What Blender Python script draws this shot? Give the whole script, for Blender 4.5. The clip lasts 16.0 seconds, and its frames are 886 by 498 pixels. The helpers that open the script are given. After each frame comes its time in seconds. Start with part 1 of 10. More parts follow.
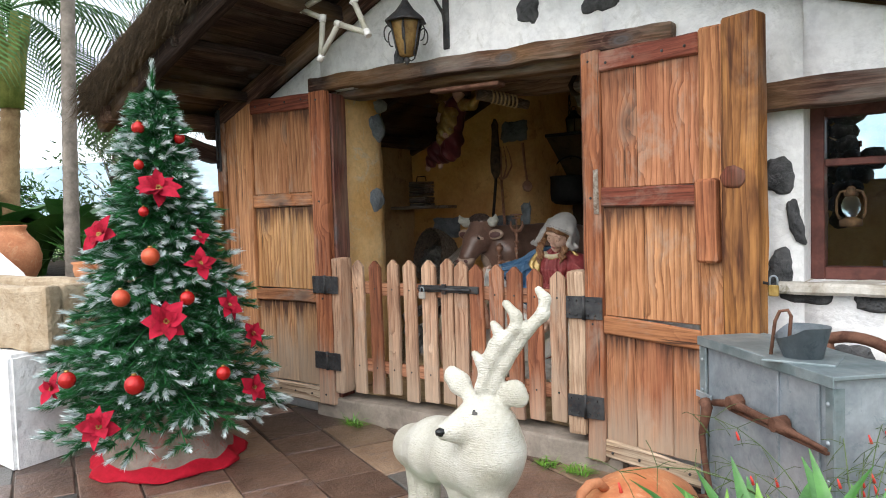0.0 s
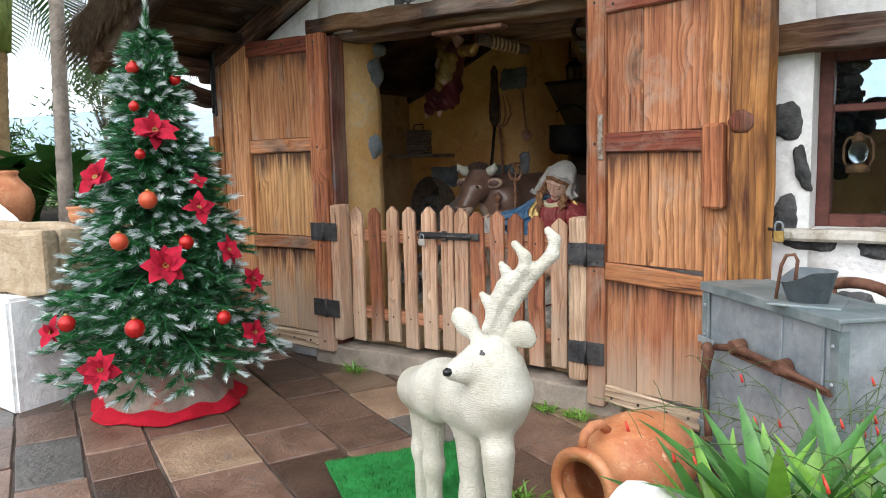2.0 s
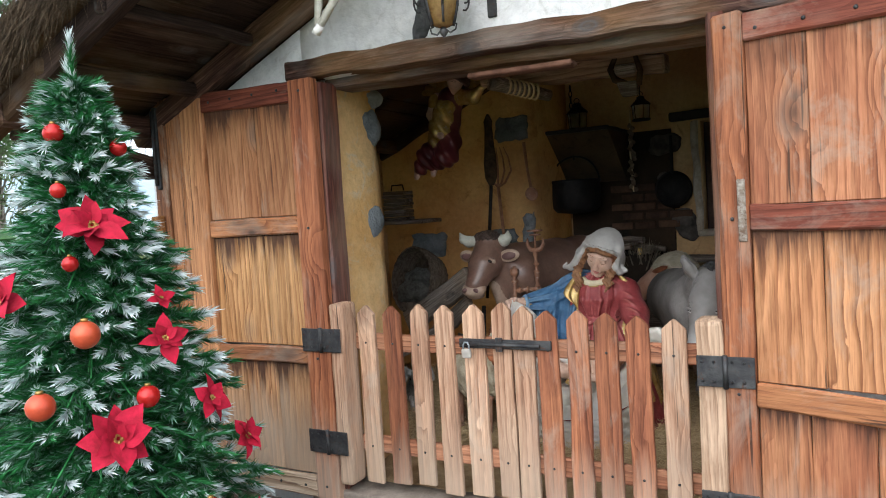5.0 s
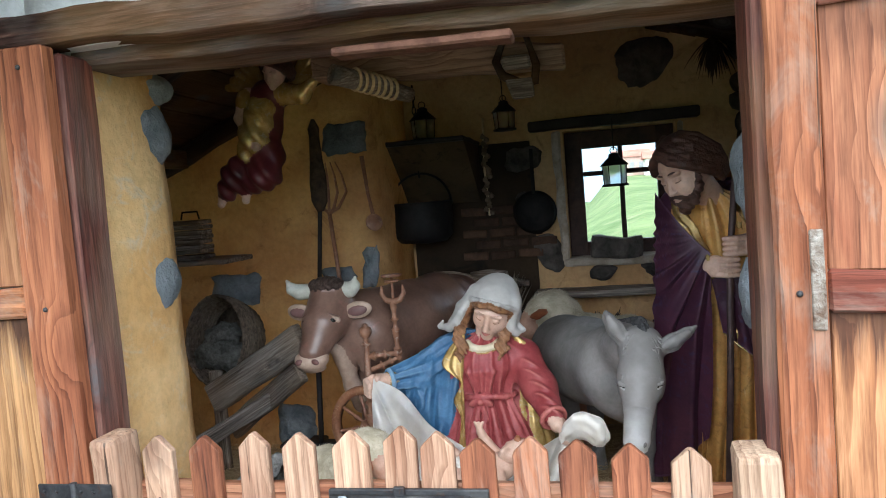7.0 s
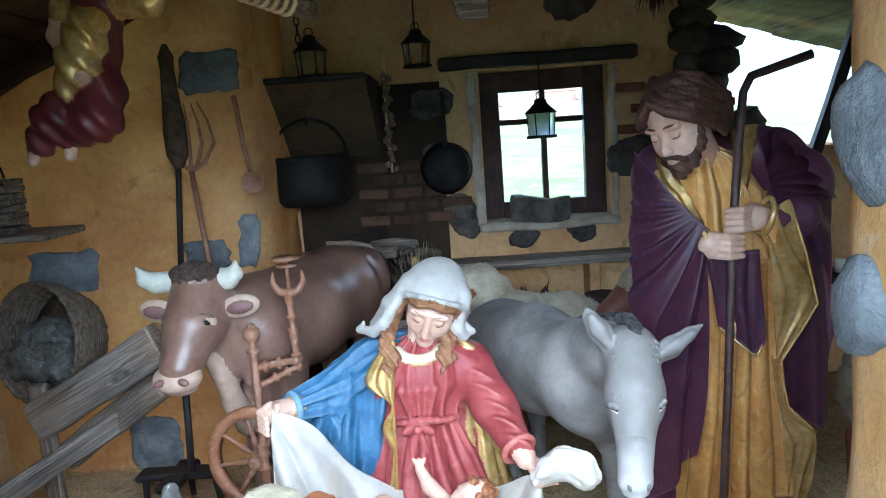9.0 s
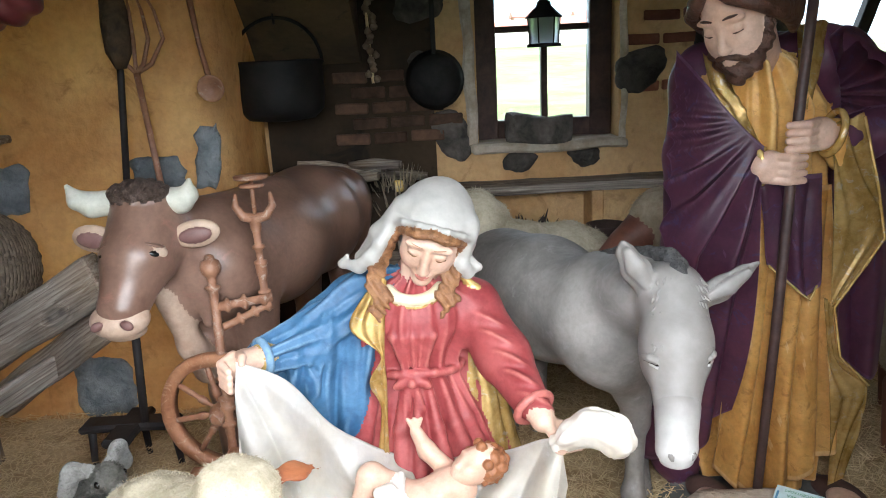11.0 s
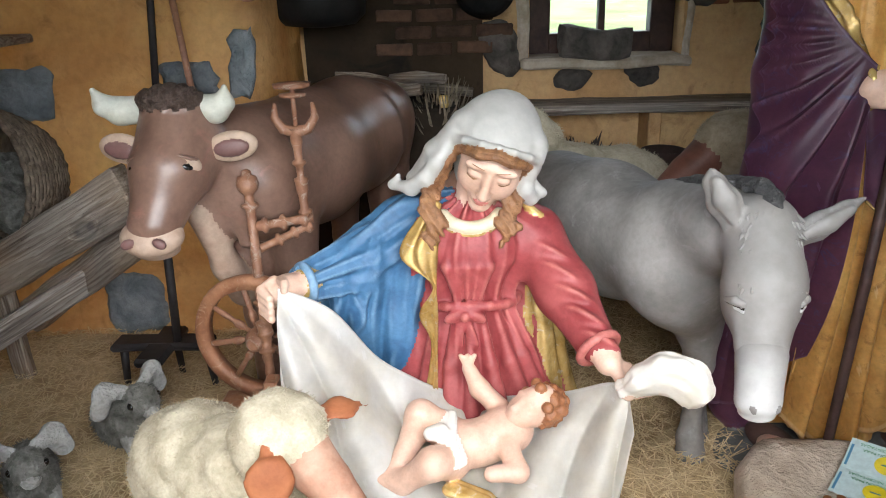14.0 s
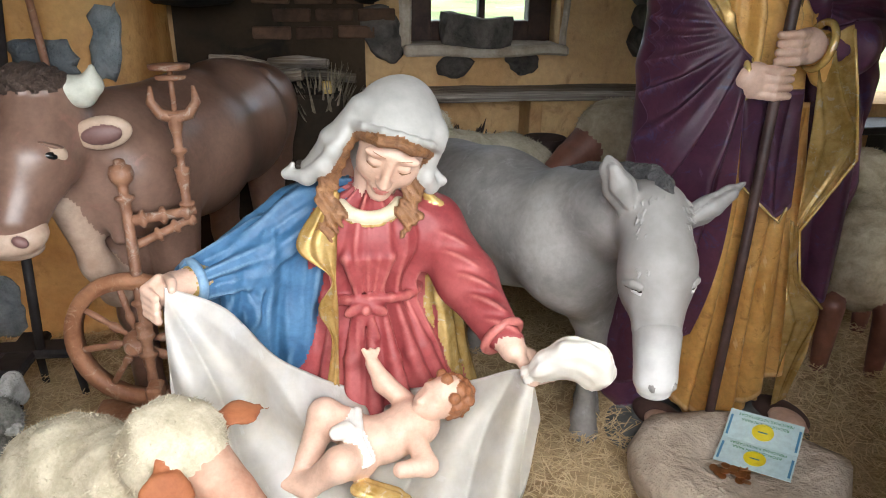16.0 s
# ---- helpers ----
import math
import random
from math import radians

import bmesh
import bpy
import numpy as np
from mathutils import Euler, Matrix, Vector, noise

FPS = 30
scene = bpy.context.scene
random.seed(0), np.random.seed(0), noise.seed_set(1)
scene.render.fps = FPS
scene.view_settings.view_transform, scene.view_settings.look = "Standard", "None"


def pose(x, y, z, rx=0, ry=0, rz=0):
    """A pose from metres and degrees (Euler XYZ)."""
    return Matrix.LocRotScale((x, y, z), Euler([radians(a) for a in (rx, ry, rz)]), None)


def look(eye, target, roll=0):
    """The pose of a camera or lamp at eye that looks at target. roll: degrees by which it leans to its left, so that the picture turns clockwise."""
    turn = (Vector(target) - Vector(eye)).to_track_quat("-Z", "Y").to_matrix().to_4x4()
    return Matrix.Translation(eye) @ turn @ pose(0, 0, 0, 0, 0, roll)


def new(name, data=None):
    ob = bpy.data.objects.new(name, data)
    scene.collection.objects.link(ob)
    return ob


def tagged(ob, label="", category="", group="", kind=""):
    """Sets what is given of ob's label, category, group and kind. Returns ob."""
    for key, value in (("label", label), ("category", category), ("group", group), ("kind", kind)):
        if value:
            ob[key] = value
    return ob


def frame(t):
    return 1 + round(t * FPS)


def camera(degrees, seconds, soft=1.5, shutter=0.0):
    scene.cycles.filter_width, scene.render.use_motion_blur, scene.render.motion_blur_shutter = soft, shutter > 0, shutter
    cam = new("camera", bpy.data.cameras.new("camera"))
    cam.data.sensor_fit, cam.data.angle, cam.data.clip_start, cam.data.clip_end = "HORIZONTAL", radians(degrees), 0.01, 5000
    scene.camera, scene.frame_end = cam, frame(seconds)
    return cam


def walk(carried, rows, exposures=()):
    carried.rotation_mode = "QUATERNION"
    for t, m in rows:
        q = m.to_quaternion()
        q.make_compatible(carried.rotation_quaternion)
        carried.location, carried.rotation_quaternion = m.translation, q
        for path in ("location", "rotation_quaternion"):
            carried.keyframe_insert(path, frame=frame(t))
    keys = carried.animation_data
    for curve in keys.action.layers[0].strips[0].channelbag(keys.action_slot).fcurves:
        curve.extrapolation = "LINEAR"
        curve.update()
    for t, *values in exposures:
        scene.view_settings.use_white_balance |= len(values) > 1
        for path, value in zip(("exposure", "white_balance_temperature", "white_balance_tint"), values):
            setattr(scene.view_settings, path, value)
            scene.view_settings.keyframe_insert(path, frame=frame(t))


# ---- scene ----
cam = camera(63.1, 16.0, soft=1.0)
PATH = [
    (0, (3.495, -3.323, 1.303), (2.303, -1.72, 1.207), -1.7),
    (0.5, (3.478, -3.297, 1.275), (2.332, -1.664, 1.132), -1.8),
    (1, (3.484, -3.3, 1.258), (2.356, -1.659, 1.067), -1.7),
    (1.5, (3.475, -3.313, 1.252), (2.335, -1.685, 1.033), -1.5),
    (2, (3.444, -3.33, 1.264), (2.272, -1.725, 1.039), -1.3),
    (2.5, (3.417, -3.35, 1.272), (2.202, -1.775, 1.064), -1.2),
    (3, (3.366, -3.382, 1.284), (2.124, -1.825, 1.099), -1.3),
    (3.2, (3.328, -3.391, 1.285), (2.084, -1.835, 1.11), -1.4),
    (5.3, (2.151, -2.577, 1.482), (1.247, -0.796, 1.377), -3.9),
    (5.5, (2.052, -2.473, 1.494), (1.204, -0.665, 1.39), -4.0),
    (6, (1.814, -2.233, 1.553), (1.133, -0.356, 1.438), -4.4),
    (6.5, (1.651, -1.972, 1.578), (1.082, -0.058, 1.453), -4.5),
    (7, (1.566, -1.716, 1.617), (1.13, 0.231, 1.487), -4.5),
    (7.5, (1.442, -1.495, 1.605), (1.129, 0.476, 1.481), -4.4),
    (8, (1.302, -1.281, 1.646), (1.098, 0.704, 1.511), -4.1),
    (8.2, (1.28, -1.222, 1.699), (1.113, 0.763, 1.521), -4.1),
    (10.3, (1.095, -0.558, 1.61), (1.119, 1.403, 1.219), -3.5),
    (10.5, (1.098, -0.548, 1.605), (1.124, 1.407, 1.183), -3.3),
    (11, (1.092, -0.524, 1.587), (1.111, 1.411, 1.084), -2.9),
    (11.5, (1.093, -0.495, 1.576), (1.09, 1.421, 1.005), -2.7),
    (12, (1.112, -0.451, 1.562), (1.076, 1.447, 0.932), -2.5),
    (12.5, (1.122, -0.428, 1.555), (1.05, 1.455, 0.884), -2.5),
    (13, (1.122, -0.412, 1.552), (1.022, 1.461, 0.858), -2.5),
    (13.5, (1.085, -0.386, 1.548), (0.987, 1.484, 0.844), -2.2),
    (14, (1.004, -0.351, 1.547), (0.951, 1.518, 0.839), -1.7),
    (14.5, (0.944, -0.334, 1.546), (0.977, 1.534, 0.833), -0.9),
    (15, (0.929, -0.32, 1.548), (1.052, 1.542, 0.829), -0.3),
    (15.5, (0.932, -0.306, 1.539), (1.152, 1.544, 0.81), 0.3),
    (16, (0.94, -0.301, 1.534), (1.236, 1.533, 0.794), 0.8),
]
EXPOSURES = [(0, 0.58, 6300, 10), (3.2, 0.58, 6300, 10), (5.3, 0.92, 6050, 9), (6.0, 1.1, 6200, 9), (7, 1.4, 5650, 6), (7.6, 1.76, 4750, 1), (8.2, 2.1, 4550, -1), (10.3, 2.42, 5850, 7), (12, 2.34, 5950, 7), (16, 2.18, 6150, 8)]
walk(cam, [(t, look(eye, target, roll)) for t, eye, target, roll in PATH], EXPOSURES)

# ---- world, sun and sky ----
world = bpy.data.worlds.new("overcast_sky")
scene.world = world
world.use_nodes = True
wn, wl = world.node_tree.nodes, world.node_tree.links
wn.clear()
sky = wn.new("ShaderNodeTexSky")
sky.sky_type, sky.sun_disc = "NISHITA", False
sky.sun_elevation, sky.sun_rotation = radians(42), radians(172)
sky.dust_density, sky.air_density, sky.ozone_density = 4.0, 1.0, 1.0
veil_mix = wn.new("ShaderNodeMix")
veil_mix.data_type = "RGBA"
veil_mix.inputs[0].default_value = 0.75
veil_mix.inputs[7].default_value = (9.0, 9.3, 9.8, 1)
wl.new(sky.outputs[0], veil_mix.inputs[6])
back = wn.new("ShaderNodeBackground")
back.inputs[1].default_value = 0.155
wl.new(veil_mix.outputs[2], back.inputs[0])
wout = wn.new("ShaderNodeOutputWorld")
wl.new(back.outputs[0], wout.inputs[0])
sun = new("sun", bpy.data.lights.new("sun", "SUN"))
sun.data.energy, sun.data.angle, sun.data.color = 1.55, radians(75), (1.0, 0.965, 0.91)
sun.matrix_world = look((1.7, -4.0, 5.0), (1.0, 1.0, 0.5))

# ---- building tools ----


def thing(name, label, category, at=(0, 0, 0), group="", kind=""):
    """An Empty at the base of a thing."""
    ob = new(name)
    ob.empty_display_size = 0.05
    ob.location = at
    return tagged(ob, label, category, group, kind)


def mesh_from(bm, name, material, smooth=False):
    bm.normal_update()
    me = bpy.data.meshes.new(name)
    bm.to_mesh(me)
    bm.free()
    for m in material if isinstance(material, (list, tuple)) else [material]:
        me.materials.append(m)
    if smooth:
        me.shade_smooth()
    return me


def part(name, bm, material, parent, label="", smooth=False):
    """Links a bmesh as one mesh object under a thing or a part."""
    ob = new(name, mesh_from(bm, name, material, smooth))
    ob.parent = parent
    return tagged(ob, label)


def solid(name, bm, material, label, category, kind="", group="", at=None, smooth=False):
    """Links a bmesh as a top-level object."""
    ob = new(name, mesh_from(bm, name, material, smooth))
    if at is not None:
        ob.location = at
    return tagged(ob, label, category, group, kind)


def box(bm, lo, hi, bevel=0.0, cuts=0, amp=0.0, seed=0.0, m=None, mat=0):
    """A box from corner to corner, with worn edges: cut along its longest side and moved by noise."""
    lo, hi = Vector(lo), Vector(hi)
    size, mid = hi - lo, (hi + lo) / 2
    made = bmesh.new()
    bmesh.ops.create_cube(made, size=1.0)
    for v in made.verts:
        v.co = Vector((v.co.x * size.x, v.co.y * size.y, v.co.z * size.z))
    if cuts:
        axis = max(range(3), key=lambda i: size[i])
        n = Vector((0, 0, 0))
        n[axis] = 1
        for i in range(1, cuts + 1):
            p = Vector((0, 0, 0))
            p[axis] = size[axis] * (i / (cuts + 1) - 0.5)
            bmesh.ops.bisect_plane(made, geom=made.verts[:] + made.edges[:] + made.faces[:], plane_co=p, plane_no=n)
    if bevel:
        sharp = [e for e in made.edges if len(e.link_faces) == 2 and e.calc_face_angle(0) > 0.5]
        bmesh.ops.bevel(made, geom=sharp, offset=bevel, segments=2 if bevel > 0.012 else 1, affect="EDGES", profile=0.6)
    for v in made.verts:
        v.co += mid
        if amp:
            v.co += noise.noise_vector(v.co * 5 + Vector((seed, seed * 2.1, 3.7))) * amp
        if m is not None:
            v.co = m @ v.co
    join(bm, made, mat)


def join(bm, made, mat=0):
    """Adds one bmesh to another."""
    start = {}
    for v in made.verts:
        start[v] = bm.verts.new(v.co)
    for f in made.faces:
        try:
            g = bm.faces.new([start[v] for v in f.verts])
            g.material_index, g.smooth = f.material_index if mat is None else mat, f.smooth
        except ValueError:
            pass
    made.free()


def tube(bm, pts, radii, segs=8, closed=False, flat=1.0, mat=0):
    """A tube along points, its radius from point to point; flat squeezes it."""
    pts = [Vector(p) for p in pts]
    n = len(pts)
    if not isinstance(radii, (list, tuple)):
        radii = [radii] * n
    rings, side = [], None
    for i, p in enumerate(pts):
        a, b = (pts[i - 1], pts[(i + 1) % n]) if closed else (pts[max(i - 1, 0)], pts[min(i + 1, n - 1)])
        t = (b - a).normalized()
        if side is None:
            side = t.orthogonal().normalized()
        side = (side - t * side.dot(t)).normalized()
        up = t.cross(side)
        rings.append([bm.verts.new(p + (side * math.cos(2 * math.pi * j / segs) + up * math.sin(2 * math.pi * j / segs) * flat) * radii[i]) for j in range(segs)])
    for i in range(n if closed else n - 1):
        r, s = rings[i], rings[(i + 1) % n]
        for j in range(segs):
            f = bm.faces.new((r[j], r[(j + 1) % segs], s[(j + 1) % segs], s[j]))
            f.smooth, f.material_index = True, mat
    if not closed:
        for r in (rings[0][::-1], rings[-1]):
            bm.faces.new(r).material_index = mat


def lathe(bm, profile, segs=24, m=None, mat=0, wob=0.0):
    """A turned shape from (radius, height) pairs round z."""
    rings = []
    for r, z in profile:
        ring = []
        for j in range(segs):
            a = 2 * math.pi * j / segs
            co = Vector((r * math.cos(a), r * math.sin(a), z))
            if wob:
                co += noise.noise_vector(co * 6) * wob
            ring.append(bm.verts.new(m @ co if m is not None else co))
        rings.append(ring)
    for r, s in zip(rings, rings[1:]):
        for j in range(segs):
            f = bm.faces.new((r[j], r[(j + 1) % segs], s[(j + 1) % segs], s[j]))
            f.smooth, f.material_index = True, mat
    for ring, flip in ((rings[0], True), (rings[-1], False)):
        f = bm.faces.new(ring[::-1] if flip else ring)
        f.material_index = mat


def stone_lump(bm, c, r, seed, rough=0.25, sub=3, m=None, mat=0):
    """An uneven stone."""
    made = bmesh.new()
    bmesh.ops.create_icosphere(made, subdivisions=sub, radius=1.0)
    for v in made.verts:
        d = 1 + rough * noise.noise(v.co * 1.3 + Vector((seed, seed, seed))) + rough * 0.4 * noise.noise(v.co * 4 + Vector((seed, 0, 0)))
        v.co = Vector((v.co.x * r[0], v.co.y * r[1], v.co.z * r[2])) * d
        if m is not None:
            v.co = m @ v.co
        v.co += Vector(c)
    for f in made.faces:
        f.smooth = True
    join(bm, made, mat)


def flat_stone(bm, outline, y0, y1, seed, mat=0, bulge=0.01):
    """A flat stone set in a wall that faces -y: an uneven outline (x, z), proud from y1 to y0."""
    n = len(outline)
    cx, cz = sum(p[0] for p in outline) / n, sum(p[1] for p in outline) / n
    rings = []
    for k, (s, y) in enumerate(((1.0, y1), (1.0, (y0 + y1) / 2), (0.86, y0), (0.45, y0 - bulge))):
        ring = []
        for i in range(n * 3):
            a, b, t = outline[i // 3], outline[(i // 3 + 1) % n], (i % 3) / 3
            x, z = a[0] + (b[0] - a[0]) * t, a[1] + (b[1] - a[1]) * t
            j = noise.noise(Vector((x * 22 + seed, z * 22, 0))) * 0.012
            ring.append(bm.verts.new((cx + (x - cx) * s + j, y + noise.noise(Vector((x * 15, z * 15, seed + k))) * 0.008, cz + (z - cz) * s + j)))
        rings.append(ring)
    for r, s in zip(rings, rings[1:]):
        for j in range(len(r)):
            f = bm.faces.new((r[j], r[(j + 1) % len(r)], s[(j + 1) % len(r)], s[j]))
            f.smooth, f.material_index = True, mat
    bm.faces.new(rings[-1]).material_index = mat


# ---- carved shapes: a distance field of round parts, meshed ----


def ell(c, r, m=0, k=0.02, rot=(0, 0, 0), op="add", disp=None):
    """An ellipsoid."""
    c, r = np.array(c, np.float32), np.array(r, np.float32)
    inv = np.array(Euler([radians(a) for a in rot]).to_matrix().transposed(), np.float32)
    big = float(max(r))

    def f(P):
        q = (P - c) @ inv.T
        k0 = np.sqrt(((q / r) ** 2).sum(-1)) + 1e-6
        k1 = np.sqrt(((q / (r * r)) ** 2).sum(-1)) + 1e-6
        d = k0 * (k0 - 1) / k1
        return d + disp(P) if disp else d
    return dict(f=f, lo=c - big, hi=c + big, m=m, k=k, op=op)


def cap(a, b, ra, rb=None, m=0, k=0.02, op="add", disp=None, sq=None, pleat=None):
    """A rounded cone from a to b. sq: squeezed along one direction (vector, factor); pleat: number and depth of folds that run along it."""
    a, b = np.array(a, np.float32), np.array(b, np.float32)
    rb = ra if rb is None else rb
    big = max(ra, rb) * 1.1
    ab = b - a
    ll = float((ab * ab).sum()) + 1e-9

    def f(P):
        q = P - a
        t = np.clip((q @ ab) / ll, 0, 1)
        q = q - t[..., None] * ab
        if sq is not None:
            n = np.array(sq[0], np.float32)
            n = n / np.sqrt((n * n).sum())
            q = q + ((q @ n) * (sq[1] - 1))[..., None] * n
        d = np.sqrt((q * q).sum(-1)) - (ra + (rb - ra) * t)
        if pleat:
            e1 = np.cross(ab, (0.31, 0.9, 0.3))
            e1 = (e1 / np.sqrt((e1 * e1).sum())).astype(np.float32)
            e2 = np.cross(ab / math.sqrt(ll), e1).astype(np.float32)
            ang = np.arctan2(q @ e2, q @ e1)
            d = d + pleat[1] * (np.sin(ang * pleat[0] + 2.0 * np.sin(P[..., 2] * 9)) + 0.4 * np.sin(ang * (2 * pleat[0] + 1) + P[..., 2] * 14))
        return d + disp(P) if disp else d
    return dict(f=f, lo=np.minimum(a, b) - big, hi=np.maximum(a, b) + big, m=m, k=k, op=op)


def chain(pts, radii, m=0, k=0.02, **kw):
    """Rounded cones from point to point."""
    if not isinstance(radii, (list, tuple)):
        radii = [radii] * len(pts)
    return [cap(pts[i], pts[i + 1], radii[i], radii[i + 1], m, k, **kw) for i in range(len(pts) - 1)]


def robe(rows, folds=9, amp=0.012, m=0, k=0.02, twist=1.0, phase=0.0, op="add"):
    """A garment: rows (z, x, y, rx, ry) from below upwards, with folds that run down."""
    rows = np.array(rows, np.float32)
    lo = np.array([(rows[:, 1] - rows[:, 3]).min() - amp, (rows[:, 2] - rows[:, 4]).min() - amp, rows[0, 0]], np.float32)
    hi = np.array([(rows[:, 1] + rows[:, 3]).max() + amp, (rows[:, 2] + rows[:, 4]).max() + amp, rows[-1, 0]], np.float32)

    def f(P):
        z = P[..., 2]
        x, y, rx, ry = (np.interp(z, rows[:, 0], rows[:, i]).astype(np.float32) for i in (1, 2, 3, 4))
        u, v = (P[..., 0] - x) / rx, (P[..., 1] - y) / ry
        r = np.sqrt(u * u + v * v) + 1e-6
        ang = np.arctan2(v, u)
        w = amp * (np.sin(ang * folds + phase + twist * np.sin(z * 4 + ang * 2)) + 0.5 * np.sin(ang * (folds * 2 - 3) - phase + z * 5 * twist))
        d = (r - 1) * np.minimum(rx, ry) + w
        return np.maximum(d * 0.85, np.maximum(rows[0, 0] - z, z - rows[-1, 0]))
    return dict(f=f, lo=lo, hi=hi, m=m, k=k, op=op)


def carve(prims, vox):
    """Meshes the union of the parts: vertices, faces and the material of each face."""
    flat = []
    for p in prims:
        flat.extend(p if isinstance(p, list) else [p])
    lo = np.min([p["lo"] for p in flat if p["op"] == "add"], axis=0) - 3 * vox
    hi = np.max([p["hi"] for p in flat if p["op"] == "add"], axis=0) + 3 * vox
    n = np.ceil((hi - lo) / vox).astype(int) + 1
    D = np.full(tuple(n), 0.2, np.float32)
    M = np.zeros(tuple(n), np.int8)
    for p in flat:
        pad = p["k"] + 2.5 * vox
        i0 = np.maximum(np.floor((p["lo"] - pad - lo) / vox).astype(int), 0)
        i1 = np.minimum(np.ceil((p["hi"] + pad - lo) / vox).astype(int) + 1, n)
        if (i1 <= i0).any():
            continue
        ax = [lo[i] + vox * np.arange(i0[i], i1[i], dtype=np.float32) for i in range(3)]
        P = np.stack(np.meshgrid(*ax, indexing="ij"), -1).astype(np.float32)
        d = p["f"](P)
        s = tuple(slice(a, b) for a, b in zip(i0, i1))
        old, k = D[s], max(p["k"], 1e-4)
        if p["op"] == "add":
            M[s] = np.where(d < old, p["m"], M[s])
            h = np.maximum(k - np.abs(d - old), 0) / k
            D[s] = np.minimum(d, old) - h * h * k * 0.25
        elif p["op"] == "sub":
            D[s] = np.maximum(old, -d)
        else:
            M[s] = np.where(d < 0, p["m"], M[s])
    S = D < 0
    c = [S[i:n[0] - 1 + i, j:n[1] - 1 + j, k:n[2] - 1 + k] for i in (0, 1) for j in (0, 1) for k in (0, 1)]
    act = np.logical_or.reduce(c) & ~np.logical_and.reduce(c)
    cells = np.argwhere(act)
    index = np.full(act.shape, -1, np.int64)
    index[tuple(cells.T)] = np.arange(len(cells))
    off = np.array([(i, j, k) for i in (0, 1) for j in (0, 1) for k in (0, 1)])
    val = np.stack([D[tuple((cells + o).T)] for o in off], 1)
    total, count = np.zeros((len(cells), 3)), np.zeros(len(cells))
    for a in range(8):
        for b in range(a + 1, 8):
            if abs(off[a] - off[b]).sum() != 1:
                continue
            cross = (val[:, a] < 0) != (val[:, b] < 0)
            t = val[:, a] / np.where(cross, val[:, a] - val[:, b], 1)
            total[cross] += (off[a] + t[:, None] * (off[b] - off[a]))[cross]
            count[cross] += 1
    verts = lo + vox * (cells + total / np.maximum(count, 1)[:, None])
    faces, mats = [], []
    for axis in range(3):
        u, v = [(1, 2), (2, 0), (0, 1)][axis]
        a = [slice(None)] * 3
        b = [slice(None)] * 3
        a[axis], b[axis] = slice(0, n[axis] - 1), slice(1, n[axis])
        sa, sb = S[tuple(a)], S[tuple(b)]
        e = np.argwhere(sa != sb)
        e = e[(e[:, u] > 0) & (e[:, v] > 0) & (e[:, u] < n[u] - 1) & (e[:, v] < n[v] - 1)]
        eu, ev = np.zeros(3, int), np.zeros(3, int)
        eu[u], ev[v] = 1, 1
        q = np.stack([index[tuple((e - eu - ev).T)], index[tuple((e - ev).T)], index[tuple(e.T)], index[tuple((e - eu).T)]], 1)
        inside = S[tuple(e.T)]
        q[~inside] = q[~inside][:, ::-1]
        ax = np.zeros(3, int)
        ax[axis] = 1
        mm = np.where(inside, M[tuple(e.T)], M[tuple((e + ax).T)])
        faces.append(q)
        mats.append(mm)
    return verts, np.concatenate(faces), np.concatenate(mats)


